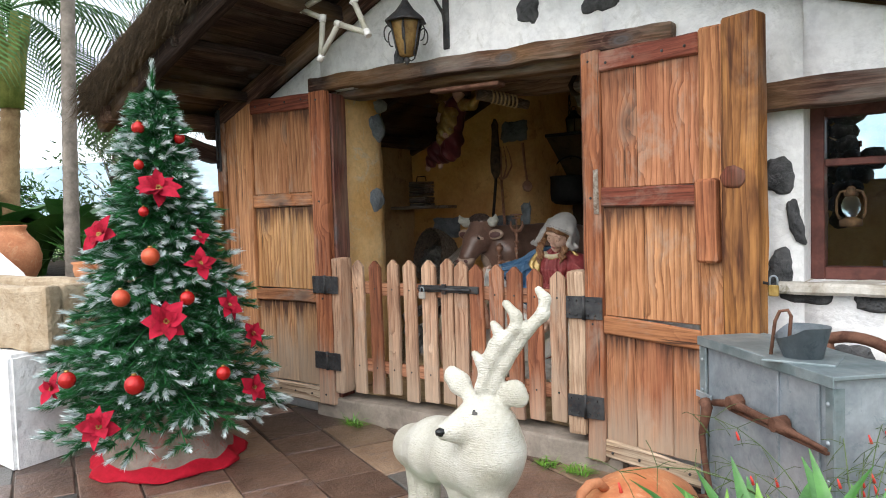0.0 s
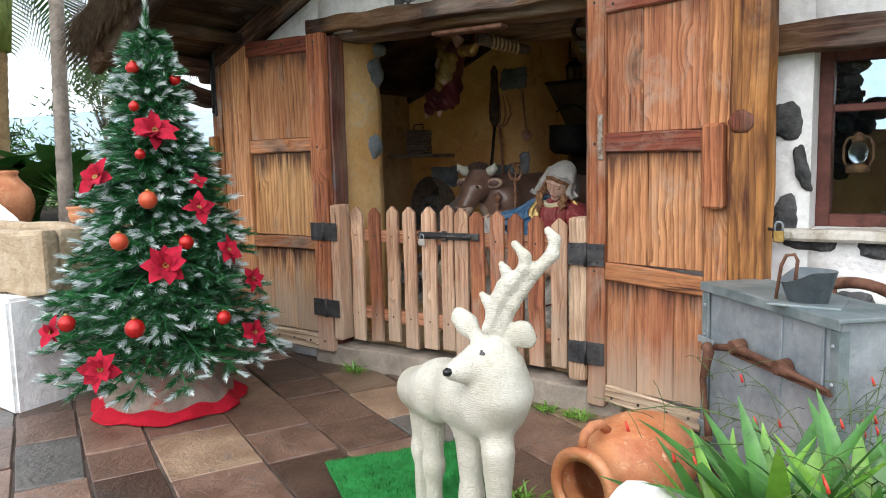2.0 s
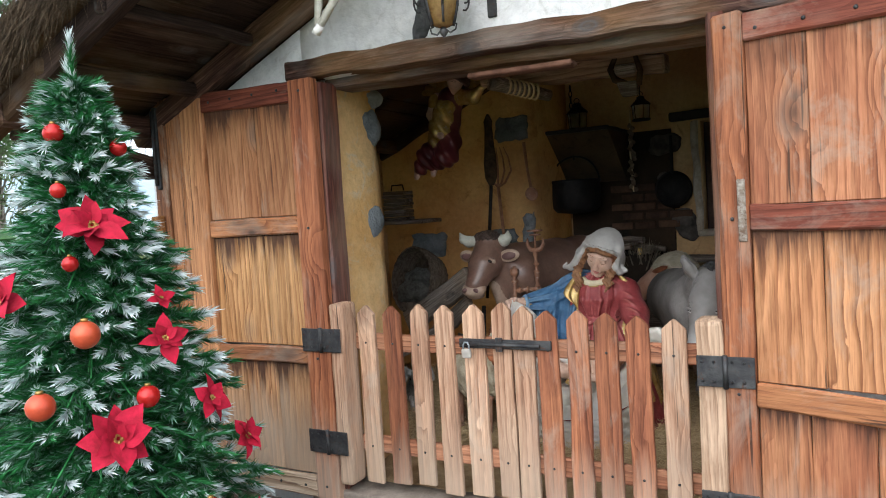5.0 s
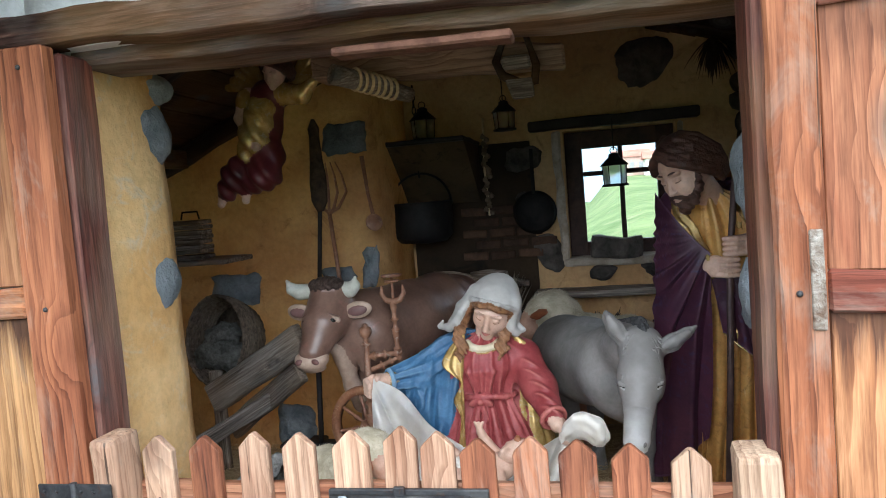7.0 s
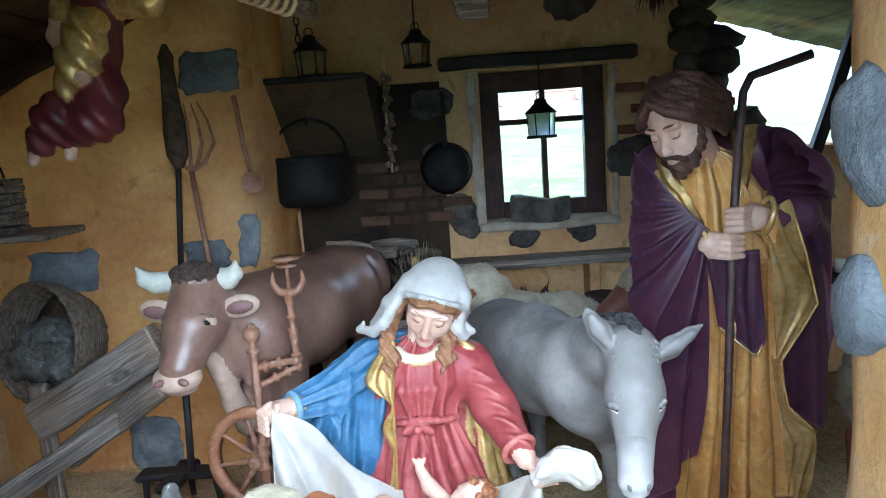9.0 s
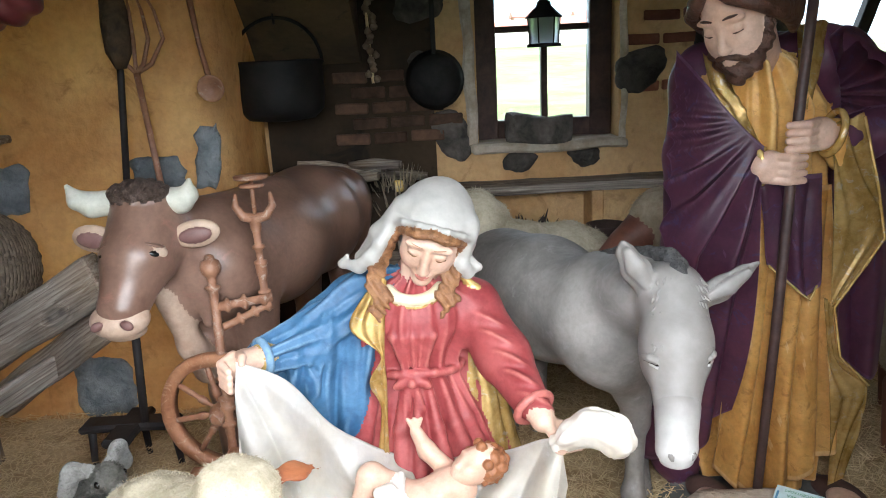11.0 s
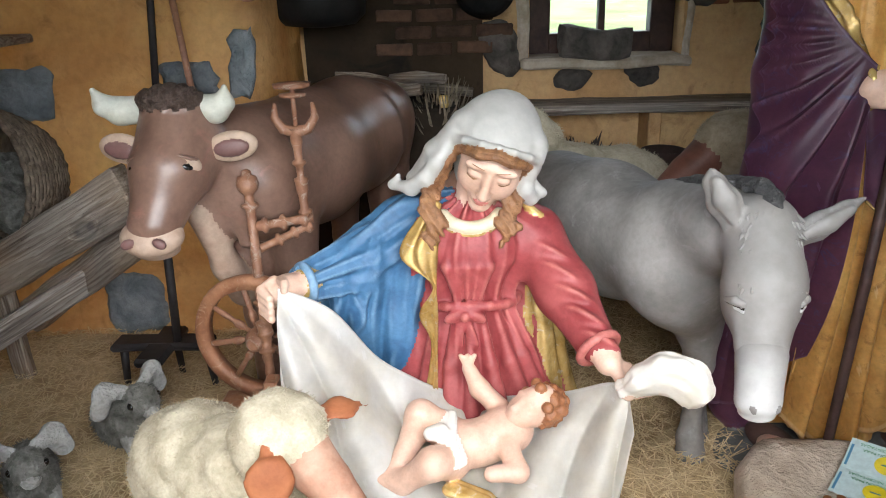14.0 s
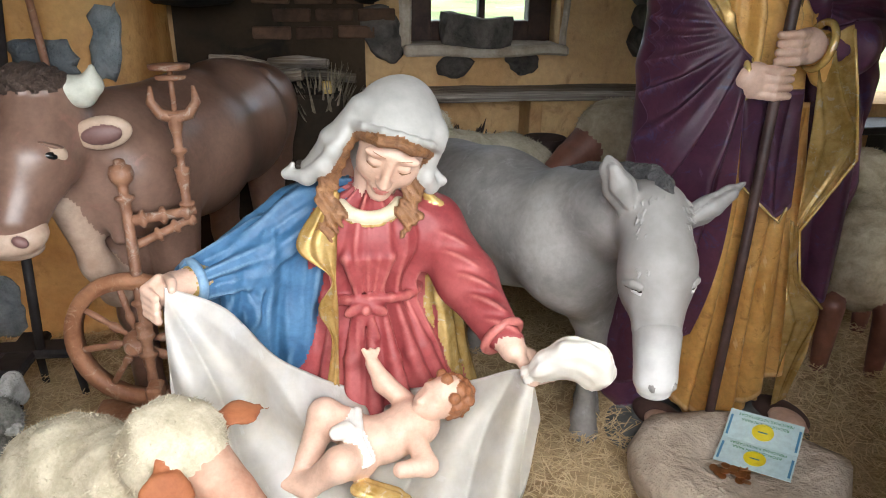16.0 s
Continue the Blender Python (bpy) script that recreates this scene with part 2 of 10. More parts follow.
def carved(name, prims, mats, vox, label, category, group="", parent=None, extra=None, finer=None, fuzz=None):
    """A carved thing as one smooth mesh. extra: a bmesh joined to it; finer: parts and voxel of a detailed region; fuzz: material, count, length and half width of tufts."""
    verts, faces, fm = carve(prims, vox)
    if finer:
        v2, f2, m2 = carve(*finer)
        faces, verts, fm = np.concatenate([faces, f2 + len(verts)]), np.concatenate([verts, v2]), np.concatenate([fm, m2])
    me = bpy.data.meshes.new(name)
    if fuzz:
        rs = np.random.RandomState(7)
        pick = np.where(fm == fuzz[0])[0]
        pick = pick[rs.randint(0, len(pick), fuzz[1])]
        quad = verts[faces[pick]]
        mid = quad.mean(1)
        nrm = np.cross(quad[:, 2] - quad[:, 0], quad[:, 3] - quad[:, 1])
        nrm /= np.linalg.norm(nrm, axis=1)[:, None] + 1e-9
        lean = rs.normal(size=mid.shape) * 0.55 + nrm + np.array([0, 0, -0.35])
        lean /= np.linalg.norm(lean, axis=1)[:, None]
        side = np.cross(lean, rs.normal(size=mid.shape))
        side /= np.linalg.norm(side, axis=1)[:, None] + 1e-9
        base = mid - nrm * 0.004 + rs.normal(size=mid.shape) * vox * 0.4
        tufts = np.stack([base - side * fuzz[3], base + side * fuzz[3], base + lean * fuzz[2] * rs.uniform(0.6, 1.2, (len(mid), 1))], 1).reshape(-1, 3)
        tri = len(verts) + np.arange(len(tufts)).reshape(-1, 3)
        faces = faces.tolist() + tri.tolist()
        verts, fm = np.concatenate([verts, tufts]), np.concatenate([fm, np.full(len(tri), fuzz[0])])
    if extra is not None:
        extra.verts.ensure_lookup_table()
        extra.verts.index_update()
        base = len(verts)
        verts = np.concatenate([verts, np.array([v.co[:] for v in extra.verts])])
        more = [[base + v.index for v in f.verts] for f in extra.faces]
        fm = np.concatenate([fm, np.array([f.material_index for f in extra.faces])])
        faces = list(map(list, faces)) + more
        extra.free()
    else:
        faces = list(map(list, faces))
    centre = np.array([verts[:, 0].mean(), verts[:, 1].mean(), verts[:, 2].min()])
    me.from_pydata((verts - centre).tolist(), [], faces)
    for m in mats:
        me.materials.append(m)
    me.polygons.foreach_set("material_index", fm.astype(np.int32))
    me.shade_smooth()
    me.update()
    ob = new(name, me)
    ob.location = centre
    if parent is not None:
        ob.parent = parent
    return tagged(ob, label, category, group)


# ---- materials ----


def nodes(name):
    m = bpy.data.materials.new(name)
    m.use_nodes = True
    t = m.node_tree
    return m, t, t.nodes["Principled BSDF"]


def add(t, kind, **kw):
    n = t.nodes.new(kind)
    for key, value in kw.items():
        n.inputs[key].default_value = value
    return n


def ramp(t, src, stops):
    r = t.nodes.new("ShaderNodeValToRGB")
    e = r.color_ramp.elements
    while len(e) < len(stops):
        e.new(0.5)
    for el, (p, c) in zip(e, stops):
        el.position, el.color = p, (*c, 1) if len(c) == 3 else c
    t.links.new(src, r.inputs[0])
    return r.outputs[0]


def mix(t, fac, a, b, blend="MIX"):
    n = t.nodes.new("ShaderNodeMix")
    n.data_type, n.blend_type = "RGBA", blend
    for i, v in ((0, fac), (6, a), (7, b)):
        if isinstance(v, (int, float)):
            n.inputs[i].default_value = v
        elif isinstance(v, (tuple, list)):
            n.inputs[i].default_value = (*v, 1)
        else:
            t.links.new(v, n.inputs[i])
    return n.outputs[2]


def coords(t, scale=(1, 1, 1), shift=True, space="Object"):
    tc = t.nodes.new("ShaderNodeTexCoord")
    mp = t.nodes.new("ShaderNodeMapping")
    mp.inputs["Scale"].default_value = scale
    t.links.new(tc.outputs[space], mp.inputs[0])
    if shift:
        oi = t.nodes.new("ShaderNodeObjectInfo")
        mu = t.nodes.new("ShaderNodeMath")
        mu.operation = "MULTIPLY"
        mu.inputs[1].default_value = 37.0
        t.links.new(oi.outputs["Random"], mu.inputs[0])
        t.links.new(mu.outputs[0], mp.inputs["Location"])
    return mp.outputs[0]


def noise_tex(t, vec, scale, detail=5.0, rough=0.6, dist=0.0):
    n = add(t, "ShaderNodeTexNoise", Scale=scale, Detail=detail, Roughness=rough, Distortion=dist)
    t.links.new(vec, n.inputs["Vector"])
    return n.outputs[0]


def bump(t, bsdf, src, strength=0.3, dist=0.01, prev=None):
    b = add(t, "ShaderNodeBump", Strength=strength, Distance=dist)
    t.links.new(src, b.inputs["Height"])
    if prev is not None:
        t.links.new(prev, b.inputs["Normal"])
    t.links.new(b.outputs[0], bsdf.inputs["Normal"])
    return b.outputs[0]


def vary(t, col, amount=0.25):
    """Lightens and darkens from piece to piece."""
    oi = t.nodes.new("ShaderNodeObjectInfo")
    hs = t.nodes.new("ShaderNodeHueSaturation")
    mr = add(t, "ShaderNodeMapRange")
    mr.inputs["To Min"].default_value, mr.inputs["To Max"].default_value = 1 - amount, 1 + amount
    t.links.new(oi.outputs["Random"], mr.inputs[0])
    t.links.new(mr.outputs[0], hs.inputs["Value"])
    t.links.new(col, hs.inputs["Color"])
    return hs.outputs[0]


def wood(name, dark, mid, light, axis=2, rough=0.7, grain=26.0, grey=0.25, pale=None, bumpy=0.5, amount=0.18, worn=(0.5, 0.72), rings_mix=0.6):
    """Weathered wood, its grain along an axis; pale: bleached up to that height with an uneven edge."""
    m, t, b = nodes(name)
    s = [grain, grain, grain]
    s[axis] = 1.6
    kn = [5.0, 5.0, 5.0]
    kn[axis] = 2.6
    vo = add(t, "ShaderNodeTexVoronoi", Scale=1.0)
    t.links.new(coords(t, kn), vo.inputs["Vector"])
    bow = add(t, "ShaderNodeVectorMath")
    bow.operation = "ADD"
    t.links.new(coords(t, s), bow.inputs[0])
    t.links.new(ramp(t, vo.outputs["Distance"], [(0.02, (1.0, 1.0, 1.0)), (0.3, (0, 0, 0))]), bow.inputs[1])
    v = bow.outputs[0]
    flow = noise_tex(t, v, 1.0, 7, 0.6, 1.3)
    soft = tuple((d + 2 * m_) / 3 for d, m_ in zip(dark, mid))
    col = ramp(t, flow, [(0.25, dark), (0.4, soft), (0.5, mid), (0.62, light), (0.8, mid)])
    st = [1.0, 1.0, 1.0]
    st[axis] = 0.1
    wv = add(t, "ShaderNodeTexWave", Scale=22.0, Distortion=16.0, Detail=4.0)
    wv.inputs["Detail Scale"].default_value = 0.7
    wv.bands_direction = "Z" if axis == 0 else "X"
    wv.wave_profile = "SAW"
    t.links.new(coords(t, st), wv.inputs["Vector"])
    col = mix(t, rings_mix, col, ramp(t, wv.outputs[1], [(0.0, (1.1, 1.08, 1.04)), (0.45, (0.95, 0.92, 0.9)), (0.8, (0.6, 0.5, 0.46)), (0.93, (0.34, 0.26, 0.24)), (1.0, (0.9, 0.9, 0.9))]), "MULTIPLY")
    s2 = [grain * 3.2] * 3
    s2[axis] = 3.0
    fine = noise_tex(t, coords(t, s2), 1.0, 4, 0.7)
    col = mix(t, 0.38, col, ramp(t, fine, [(0.3, tuple(c * 0.45 for c in dark)), (0.6, (1, 1, 1))]), "MULTIPLY")
    sc_ = [grain * 5.5] * 3
    sc_[axis] = 2.2
    crack = noise_tex(t, coords(t, sc_), 1.0, 5, 0.62, 0.6)
    col = mix(t, 0.5, col, ramp(t, crack, [(0.36, (0.16, 0.11, 0.09)), (0.42, (0.7, 0.62, 0.56)), (0.5, (1, 1, 1))]), "MULTIPLY")
    tone = noise_tex(t, coords(t, (1.3, 1.3, 1.3)), 1.0, 3, 0.5, 0.5)
    col = mix(t, ramp(t, tone, [(0.45, (0, 0, 0)), (0.62, (0.28, 0.28, 0.28))]), col, mix(t, 0.5, (0.6, 0.36, 0.13), col, "MULTIPLY"))
    sp = [5.0, 5.0, 5.0]
    sp[axis] = 1.3
    patch = noise_tex(t, coords(t, sp), 1.0, 4, 0.6)
    col = mix(t, ramp(t, patch, [(worn[0], (0, 0, 0)), (worn[1], (grey, grey, grey))]), col, (0.34, 0.31, 0.27))
    rings = ramp(t, vo.outputs["Distance"], [(0.05, (0.95, 0.95, 0.95)), (0.085, (0.45, 0.45, 0.45)), (0.105, (0.85, 0.85, 0.85)), (0.14, (0.3, 0.3, 0.3)), (0.16, (0.4, 0.4, 0.4)), (0.2, (0, 0, 0))])
    col = mix(t, rings, col, tuple(0.45 * c + 0.09 for c in dark))
    if pale:
        tc = t.nodes.new("ShaderNodeTexCoord")
        sep = t.nodes.new("ShaderNodeSeparateXYZ")
        t.links.new(tc.outputs["Object"], sep.inputs[0])
        ad = t.nodes.new("ShaderNodeMath")
        ad.operation = "ADD"
        sc = t.nodes.new("ShaderNodeMath")
        sc.operation = "MULTIPLY"
        sc.inputs[1].default_value = 0.55
        t.links.new(flow, sc.inputs[0])
        t.links.new(sep.outputs[2], ad.inputs[0])
        t.links.new(sc.outputs[0], ad.inputs[1])
        fac = ramp(t, ad.outputs[0], [(pale, (0.8, 0.8, 0.8)), (min(pale + 0.45, 1.0), (0, 0, 0))])
        col = mix(t, fac, col, mix(t, 0.45, (0.55, 0.46, 0.36), col, "MULTIPLY"))
        col = mix(t, mix(t, 0.6, fac, (0, 0, 0)), col, (0.5, 0.43, 0.35))
    col = vary(t, col, amount)
    t.links.new(col, b.inputs["Base Color"])
    b.inputs["Roughness"].default_value = rough
    b.inputs["Specular IOR Level"].default_value = 0.25
    p = bump(t, b, wv.outputs[1], bumpy * 0.9, 0.004)
    p = bump(t, b, flow, bumpy, 0.006, p)
    p = bump(t, b, crack, bumpy, 0.004, p)
    bump(t, b, fine, bumpy * 0.8, 0.002, p)
    return m


def plain(name, a, b2, rough=0.6, metal=0.0, scale=6.0, fine=60.0, bumpy=0.2, dist=0.004, c=None, spec=0.5, amount=0.0, coat=0.0, space="Object", sheen=0.0, ridge=None, wear_light=0.6):
    """A surface of two mixed tones with fine grain; c: a third tone in stains; ridge: fold edges coloured lighter, both
    rubbed paint and painted-in highlights.
    """
    m, t, b = nodes(name)
    v = coords(t, space=space)
    big = noise_tex(t, v, scale, 5, 0.62, 0.4)
    small = noise_tex(t, v, fine, 4, 0.65)
    col = ramp(t, big, [(0.35, a), (0.65, b2)])
    if c:
        st = noise_tex(t, v, scale * 2.3, 6, 0.7, 1.2)
        col = mix(t, ramp(t, st, [(0.56, (0, 0, 0)), (0.68, (0.85, 0.85, 0.85))]), col, c)
    col = mix(t, 0.3, col, ramp(t, small, [(0.35, (0.55, 0.55, 0.55)), (0.6, (1, 1, 1))]), "MULTIPLY")
    # lighter fold edges: worn paint, with highlights put into the colour as well
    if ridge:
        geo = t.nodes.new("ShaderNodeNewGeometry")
        rub_light = mix(t, 0.35, ramp(t, geo.outputs["Pointiness"], [(0.51, (0, 0, 0)), (0.56, (wear_light, wear_light, wear_light))]), ramp(t, small, [(0.4, (0, 0, 0)), (0.62, (1, 1, 1))]), "MULTIPLY")
        col = mix(t, rub_light, col, ridge)
    if amount:
        col = vary(t, col, amount)
    t.links.new(col, b.inputs["Base Color"])
    b.inputs["Roughness"].default_value, b.inputs["Metallic"].default_value = rough, metal
    b.inputs["Specular IOR Level"].default_value = spec if rough < 0.58 else spec * 0.6
    b.inputs["Coat Weight"].default_value = coat
    b.inputs["Sheen Weight"].default_value = sheen
    if bumpy:
        p = bump(t, b, big, bumpy, dist * 3)
        bump(t, b, small, bumpy, dist, p)
    return m


def glass(name, tint=(0.9, 0.95, 0.95), rough=0.02):
    m, t, b = nodes(name)
    b.inputs["Base Color"].default_value = (*tint, 1)
    b.inputs["Transmission Weight"].default_value = 1.0
    b.inputs["Roughness"].default_value = rough
    b.inputs["IOR"].default_value = 1.1
    return m


def board_wood(name, a, b2, axis=2, stain=0.0, pale=None, knots=0.8, grey=0.3, rough=0.72, bumpy=0.7, rise=0.0):
    """Weathered softwood: soft tones, growth lines, a few grey knots; stain: dark runs from the upper edge; pale: bleached below that depth; rise: bleached up to that height."""
    m, t, b = nodes(name)
    s = lambda across, along: [along if i == axis else across for i in range(3)]
    vo = add(t, "ShaderNodeTexVoronoi", Scale=1.0)
    t.links.new(coords(t, s(4.2, 2.3)), vo.inputs["Vector"])
    near = ramp(t, vo.outputs["Distance"], [(0.0, (1, 1, 1)), (0.34, (0, 0, 0))])
    bow = add(t, "ShaderNodeVectorMath")
    bow.operation = "ADD"
    t.links.new(coords(t, s(1.0, 0.13)), bow.inputs[0])
    sc = add(t, "ShaderNodeVectorMath")
    sc.operation = "SCALE"
    sc.inputs[3].default_value = 0.07
    t.links.new(near, sc.inputs[0])
    t.links.new(sc.outputs[0], bow.inputs[1])
    wv = add(t, "ShaderNodeTexWave", Scale=9.0, Distortion=9.0, Detail=4.0)
    wv.inputs["Detail Scale"].default_value = 1.1
    wv.bands_direction = "Z" if axis == 0 else "X"
    wv.wave_profile = "SAW"
    t.links.new(bow.outputs[0], wv.inputs["Vector"])
    tone = noise_tex(t, coords(t, s(7.0, 1.6)), 1.0, 4, 0.6, 0.8)
    col = ramp(t, tone, [(0.32, a), (0.66, b2)])
    col = mix(t, ramp(t, noise_tex(t, coords(t, s(3.0, 1.2)), 1.0, 3, 0.6), [(0.35, (0.15, 0.15, 0.15)), (0.65, (0.85, 0.85, 0.85))]), col, ramp(t, wv.outputs[1], [(0.0, (1.25, 1.22, 1.18)), (0.5, (1.0, 0.96, 0.92)), (0.82, (0.6, 0.48, 0.4)), (0.96, (0.34, 0.23, 0.18)), (1.0, (1.1, 1.1, 1.1))]), "MULTIPLY")
    fine = noise_tex(t, coords(t, s(110.0, 4.0)), 1.0, 4, 0.7)
    col = mix(t, 0.6, col, ramp(t, fine, [(0.32, (0.3, 0.24, 0.2)), (0.5, (0.95, 0.93, 0.9)), (0.66, (1.3, 1.28, 1.25))]), "MULTIPLY")
    crack = noise_tex(t, coords(t, s(60.0, 1.1)), 1.0, 3, 0.5, 0.4)
    col = mix(t, ramp(t, crack, [(0.27, (0.85, 0.85, 0.85)), (0.33, (0, 0, 0))]), col, (0.025, 0.014, 0.01))
    worn = noise_tex(t, coords(t, s(6.0, 2.4)), 1.0, 6, 0.7, 0.5)
    col = mix(t, ramp(t, worn, [(0.54, (0, 0, 0)), (0.7, (grey, grey, grey))]), col, (0.36, 0.3, 0.24))
    if knots:
        pick = ramp(t, vo.outputs["Color"], [(0.5, (0, 0, 0)), (0.52, (knots, knots, knots))])
        ring = ramp(t, vo.outputs["Distance"], [(0.03, (0.9, 0.9, 0.9)), (0.09, (0.55, 0.55, 0.55)), (0.13, (0.75, 0.75, 0.75)), (0.2, (0.35, 0.35, 0.35)), (0.27, (0, 0, 0))])
        col = mix(t, mix(t, 1.0, pick, ring, "MULTIPLY"), col, ramp(t, vo.outputs["Distance"], [(0.04, (0.05, 0.035, 0.028)), (0.1, (0.12, 0.085, 0.065)), (0.2, (0.22, 0.17, 0.13))]))
    if stain or pale is not None or rise:
        tc = t.nodes.new("ShaderNodeTexCoord")
        sep = t.nodes.new("ShaderNodeSeparateXYZ")
        t.links.new(tc.outputs["Object"], sep.inputs[0])
        run = noise_tex(t, coords(t, s(19.0, 0.6)), 1.0, 6, 0.72)

        def depth(sign, gain, back):
            mu = t.nodes.new("ShaderNodeMath")
            mu.operation = "MULTIPLY_ADD"
            mu.inputs[1].default_value = sign
            t.links.new(sep.outputs[2], mu.inputs[0])
            g = t.nodes.new("ShaderNodeMath")
            g.operation = "MULTIPLY_ADD"
            g.inputs[1].default_value, g.inputs[2].default_value = gain, back
            t.links.new(run, g.inputs[0])
            t.links.new(g.outputs[0], mu.inputs[2])
            return mu.outputs[0]
    if pale is not None:
        fac = ramp(t, depth(-1, 0.5, -0.25), [(pale, (0, 0, 0)), (pale + 0.28, (0.8, 0.8, 0.8))])
        col = mix(t, fac, col, mix(t, 0.35, (0.55, 0.45, 0.34), col, "MULTIPLY"))
    if rise:
        fac = ramp(t, depth(1, 0.6, -0.3), [(rise - 0.2, (0.8, 0.8, 0.8)), (rise + 0.2, (0, 0, 0))])
        col = mix(t, fac, col, mix(t, 0.35, (0.52, 0.42, 0.32), col, "MULTIPLY"))
    if stain:
        fac = ramp(t, depth(-1, -0.55, 0.26), [(0.0, (stain, stain, stain)), (0.035, (stain * 0.6, stain * 0.6, stain * 0.6)), (0.12, (0, 0, 0))])
        col = mix(t, fac, col, (0.045, 0.018, 0.011))
    col = vary(t, col, 0.14)
    t.links.new(col, b.inputs["Base Color"])
    b.inputs["Roughness"].default_value = rough
    b.inputs["Specular IOR Level"].default_value = 0.28
    p = bump(t, b, wv.outputs[1], bumpy * 0.6, 0.003)
    p = bump(t, b, worn, bumpy * 0.5, 0.004, p)
    bump(t, b, fine, bumpy, 0.002, p)
    return m


B_RUST = board_wood("rust_panel_wood", (0.29, 0.125, 0.055), (0.47, 0.245, 0.12), stain=0.85, grey=0.45)
B_RED = board_wood("red_panel_wood", (0.27, 0.1, 0.05), (0.43, 0.2, 0.105), stain=0.5, grey=0.6)
B_GOLD = board_wood("golden_panel_wood", (0.37, 0.185, 0.07), (0.55, 0.325, 0.15), stain=0.9, grey=0.4, knots=0.6)
B_LOW = board_wood("bleached_panel_wood", (0.36, 0.18, 0.08), (0.52, 0.31, 0.16), stain=0.9, pale=0.12, grey=0.6, knots=0.7)
B_LOW_R = board_wood("bleached_red_panel_wood", (0.26, 0.1, 0.05), (0.42, 0.2, 0.1), stain=0.9, pale=0.22, grey=0.5)
W_STILE = board_wood("orange_stile_wood", (0.25, 0.105, 0.045), (0.45, 0.22, 0.1), rise=0.3, grey=0.5, knots=0.5)
W_STILE_L = board_wood("pale_stile_wood", (0.34, 0.15, 0.065), (0.5, 0.26, 0.125), rise=0.35, grey=0.5, knots=0.4)
W_STILE_R = board_wood("red_stile_wood", (0.21, 0.075, 0.036), (0.36, 0.145, 0.068), rise=0.32, grey=0.4, knots=0.4)
W_EDGE = board_wood("dark_edge_wood", (0.1, 0.042, 0.022), (0.27, 0.12, 0.055), rise=0.2, grey=0.7, knots=0.3)
W_RAIL = board_wood("rail_wood", (0.24, 0.09, 0.038), (0.44, 0.2, 0.09), axis=0, grey=0.5, knots=0.9)
W_RED_H = board_wood("red_rail_wood", (0.13, 0.035, 0.022), (0.26, 0.08, 0.045), axis=0, grey=0.4, knots=0.9)
W_RED_V = wood("red_post_wood", (0.05, 0.014, 0.01), (0.13, 0.036, 0.024), (0.2, 0.07, 0.045), 2)
W_PALE_H = board_wood("bleached_rail_wood", (0.42, 0.31, 0.21), (0.6, 0.49, 0.37), axis=0, knots=0)
W_PALE_V = board_wood("bleached_post_wood", (0.36, 0.24, 0.16), (0.56, 0.42, 0.3), knots=0)
W_GOLD_V = board_wood("golden_plank_wood", (0.085, 0.03, 0.013), (0.5, 0.24, 0.075), grey=0.2, knots=0.7, bumpy=0.9)
W_BEAM = wood("old_beam_wood", (0.022, 0.012, 0.01), (0.085, 0.043, 0.032), (0.17, 0.1, 0.076), 0, rough=0.85, bumpy=0.9, grey=0.5)
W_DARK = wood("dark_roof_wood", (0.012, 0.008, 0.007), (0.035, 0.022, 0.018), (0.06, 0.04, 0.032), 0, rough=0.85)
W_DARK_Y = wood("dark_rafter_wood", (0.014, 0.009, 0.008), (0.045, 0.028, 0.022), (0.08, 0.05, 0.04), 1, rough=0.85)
W_PICKET = board_wood("picket_wood", (0.3, 0.16, 0.1), (0.52, 0.36, 0.25), rise=0.3, grey=0.7, knots=0.6, bumpy=0.9)
W_PICKET_R = board_wood("reddish_picket_wood", (0.17, 0.06, 0.032), (0.36, 0.15, 0.075), rise=0.12, grey=0.5, knots=0.5, bumpy=0.9)
W_PICKET_H = board_wood("gate_rail_wood", (0.25, 0.1, 0.055), (0.42, 0.22, 0.13), axis=0, grey=0.4, knots=0)
W_GREY = wood("grey_old_wood", (0.09, 0.08, 0.07), (0.27, 0.24, 0.21), (0.42, 0.385, 0.34), 0, rough=0.9, bumpy=0.9, grey=0.6)
W_TURN = plain("turned_wood", (0.2, 0.09, 0.05), (0.34, 0.175, 0.105), 0.5, c=(0.42, 0.35, 0.3), scale=11, bumpy=0.4)
W_WHEEL = plain("wheel_wood", (0.25, 0.105, 0.052), (0.4, 0.2, 0.11), 0.5, scale=10, c=(0.48, 0.32, 0.22), bumpy=0.4)
W_BLACK = plain("black_wood", (0.012, 0.011, 0.012), (0.035, 0.03, 0.03), 0.6)
WHITE_WALL = plain("white_lime_plaster", (0.74, 0.75, 0.76), (0.86, 0.86, 0.85), 0.9, scale=3.2, fine=22, bumpy=0.8, dist=0.012, c=(0.62, 0.62, 0.6))
OCHRE = plain("ochre_plaster", (0.5, 0.3, 0.135), (0.66, 0.46, 0.235), 0.9, scale=2.2, fine=30, bumpy=0.5, dist=0.012, c=(0.36, 0.215, 0.1))
SOOT = plain("sooty_plaster", (0.012, 0.01, 0.008), (0.052, 0.034, 0.02), 0.95, scale=1.9, fine=30, bumpy=0.4, c=(0.012, 0.01, 0.009))
STONE_WALL = plain("grey_wall_stone", (0.13, 0.15, 0.165), (0.26, 0.285, 0.3), 0.9, scale=10, fine=70, bumpy=0.9, dist=0.008, amount=0.25)
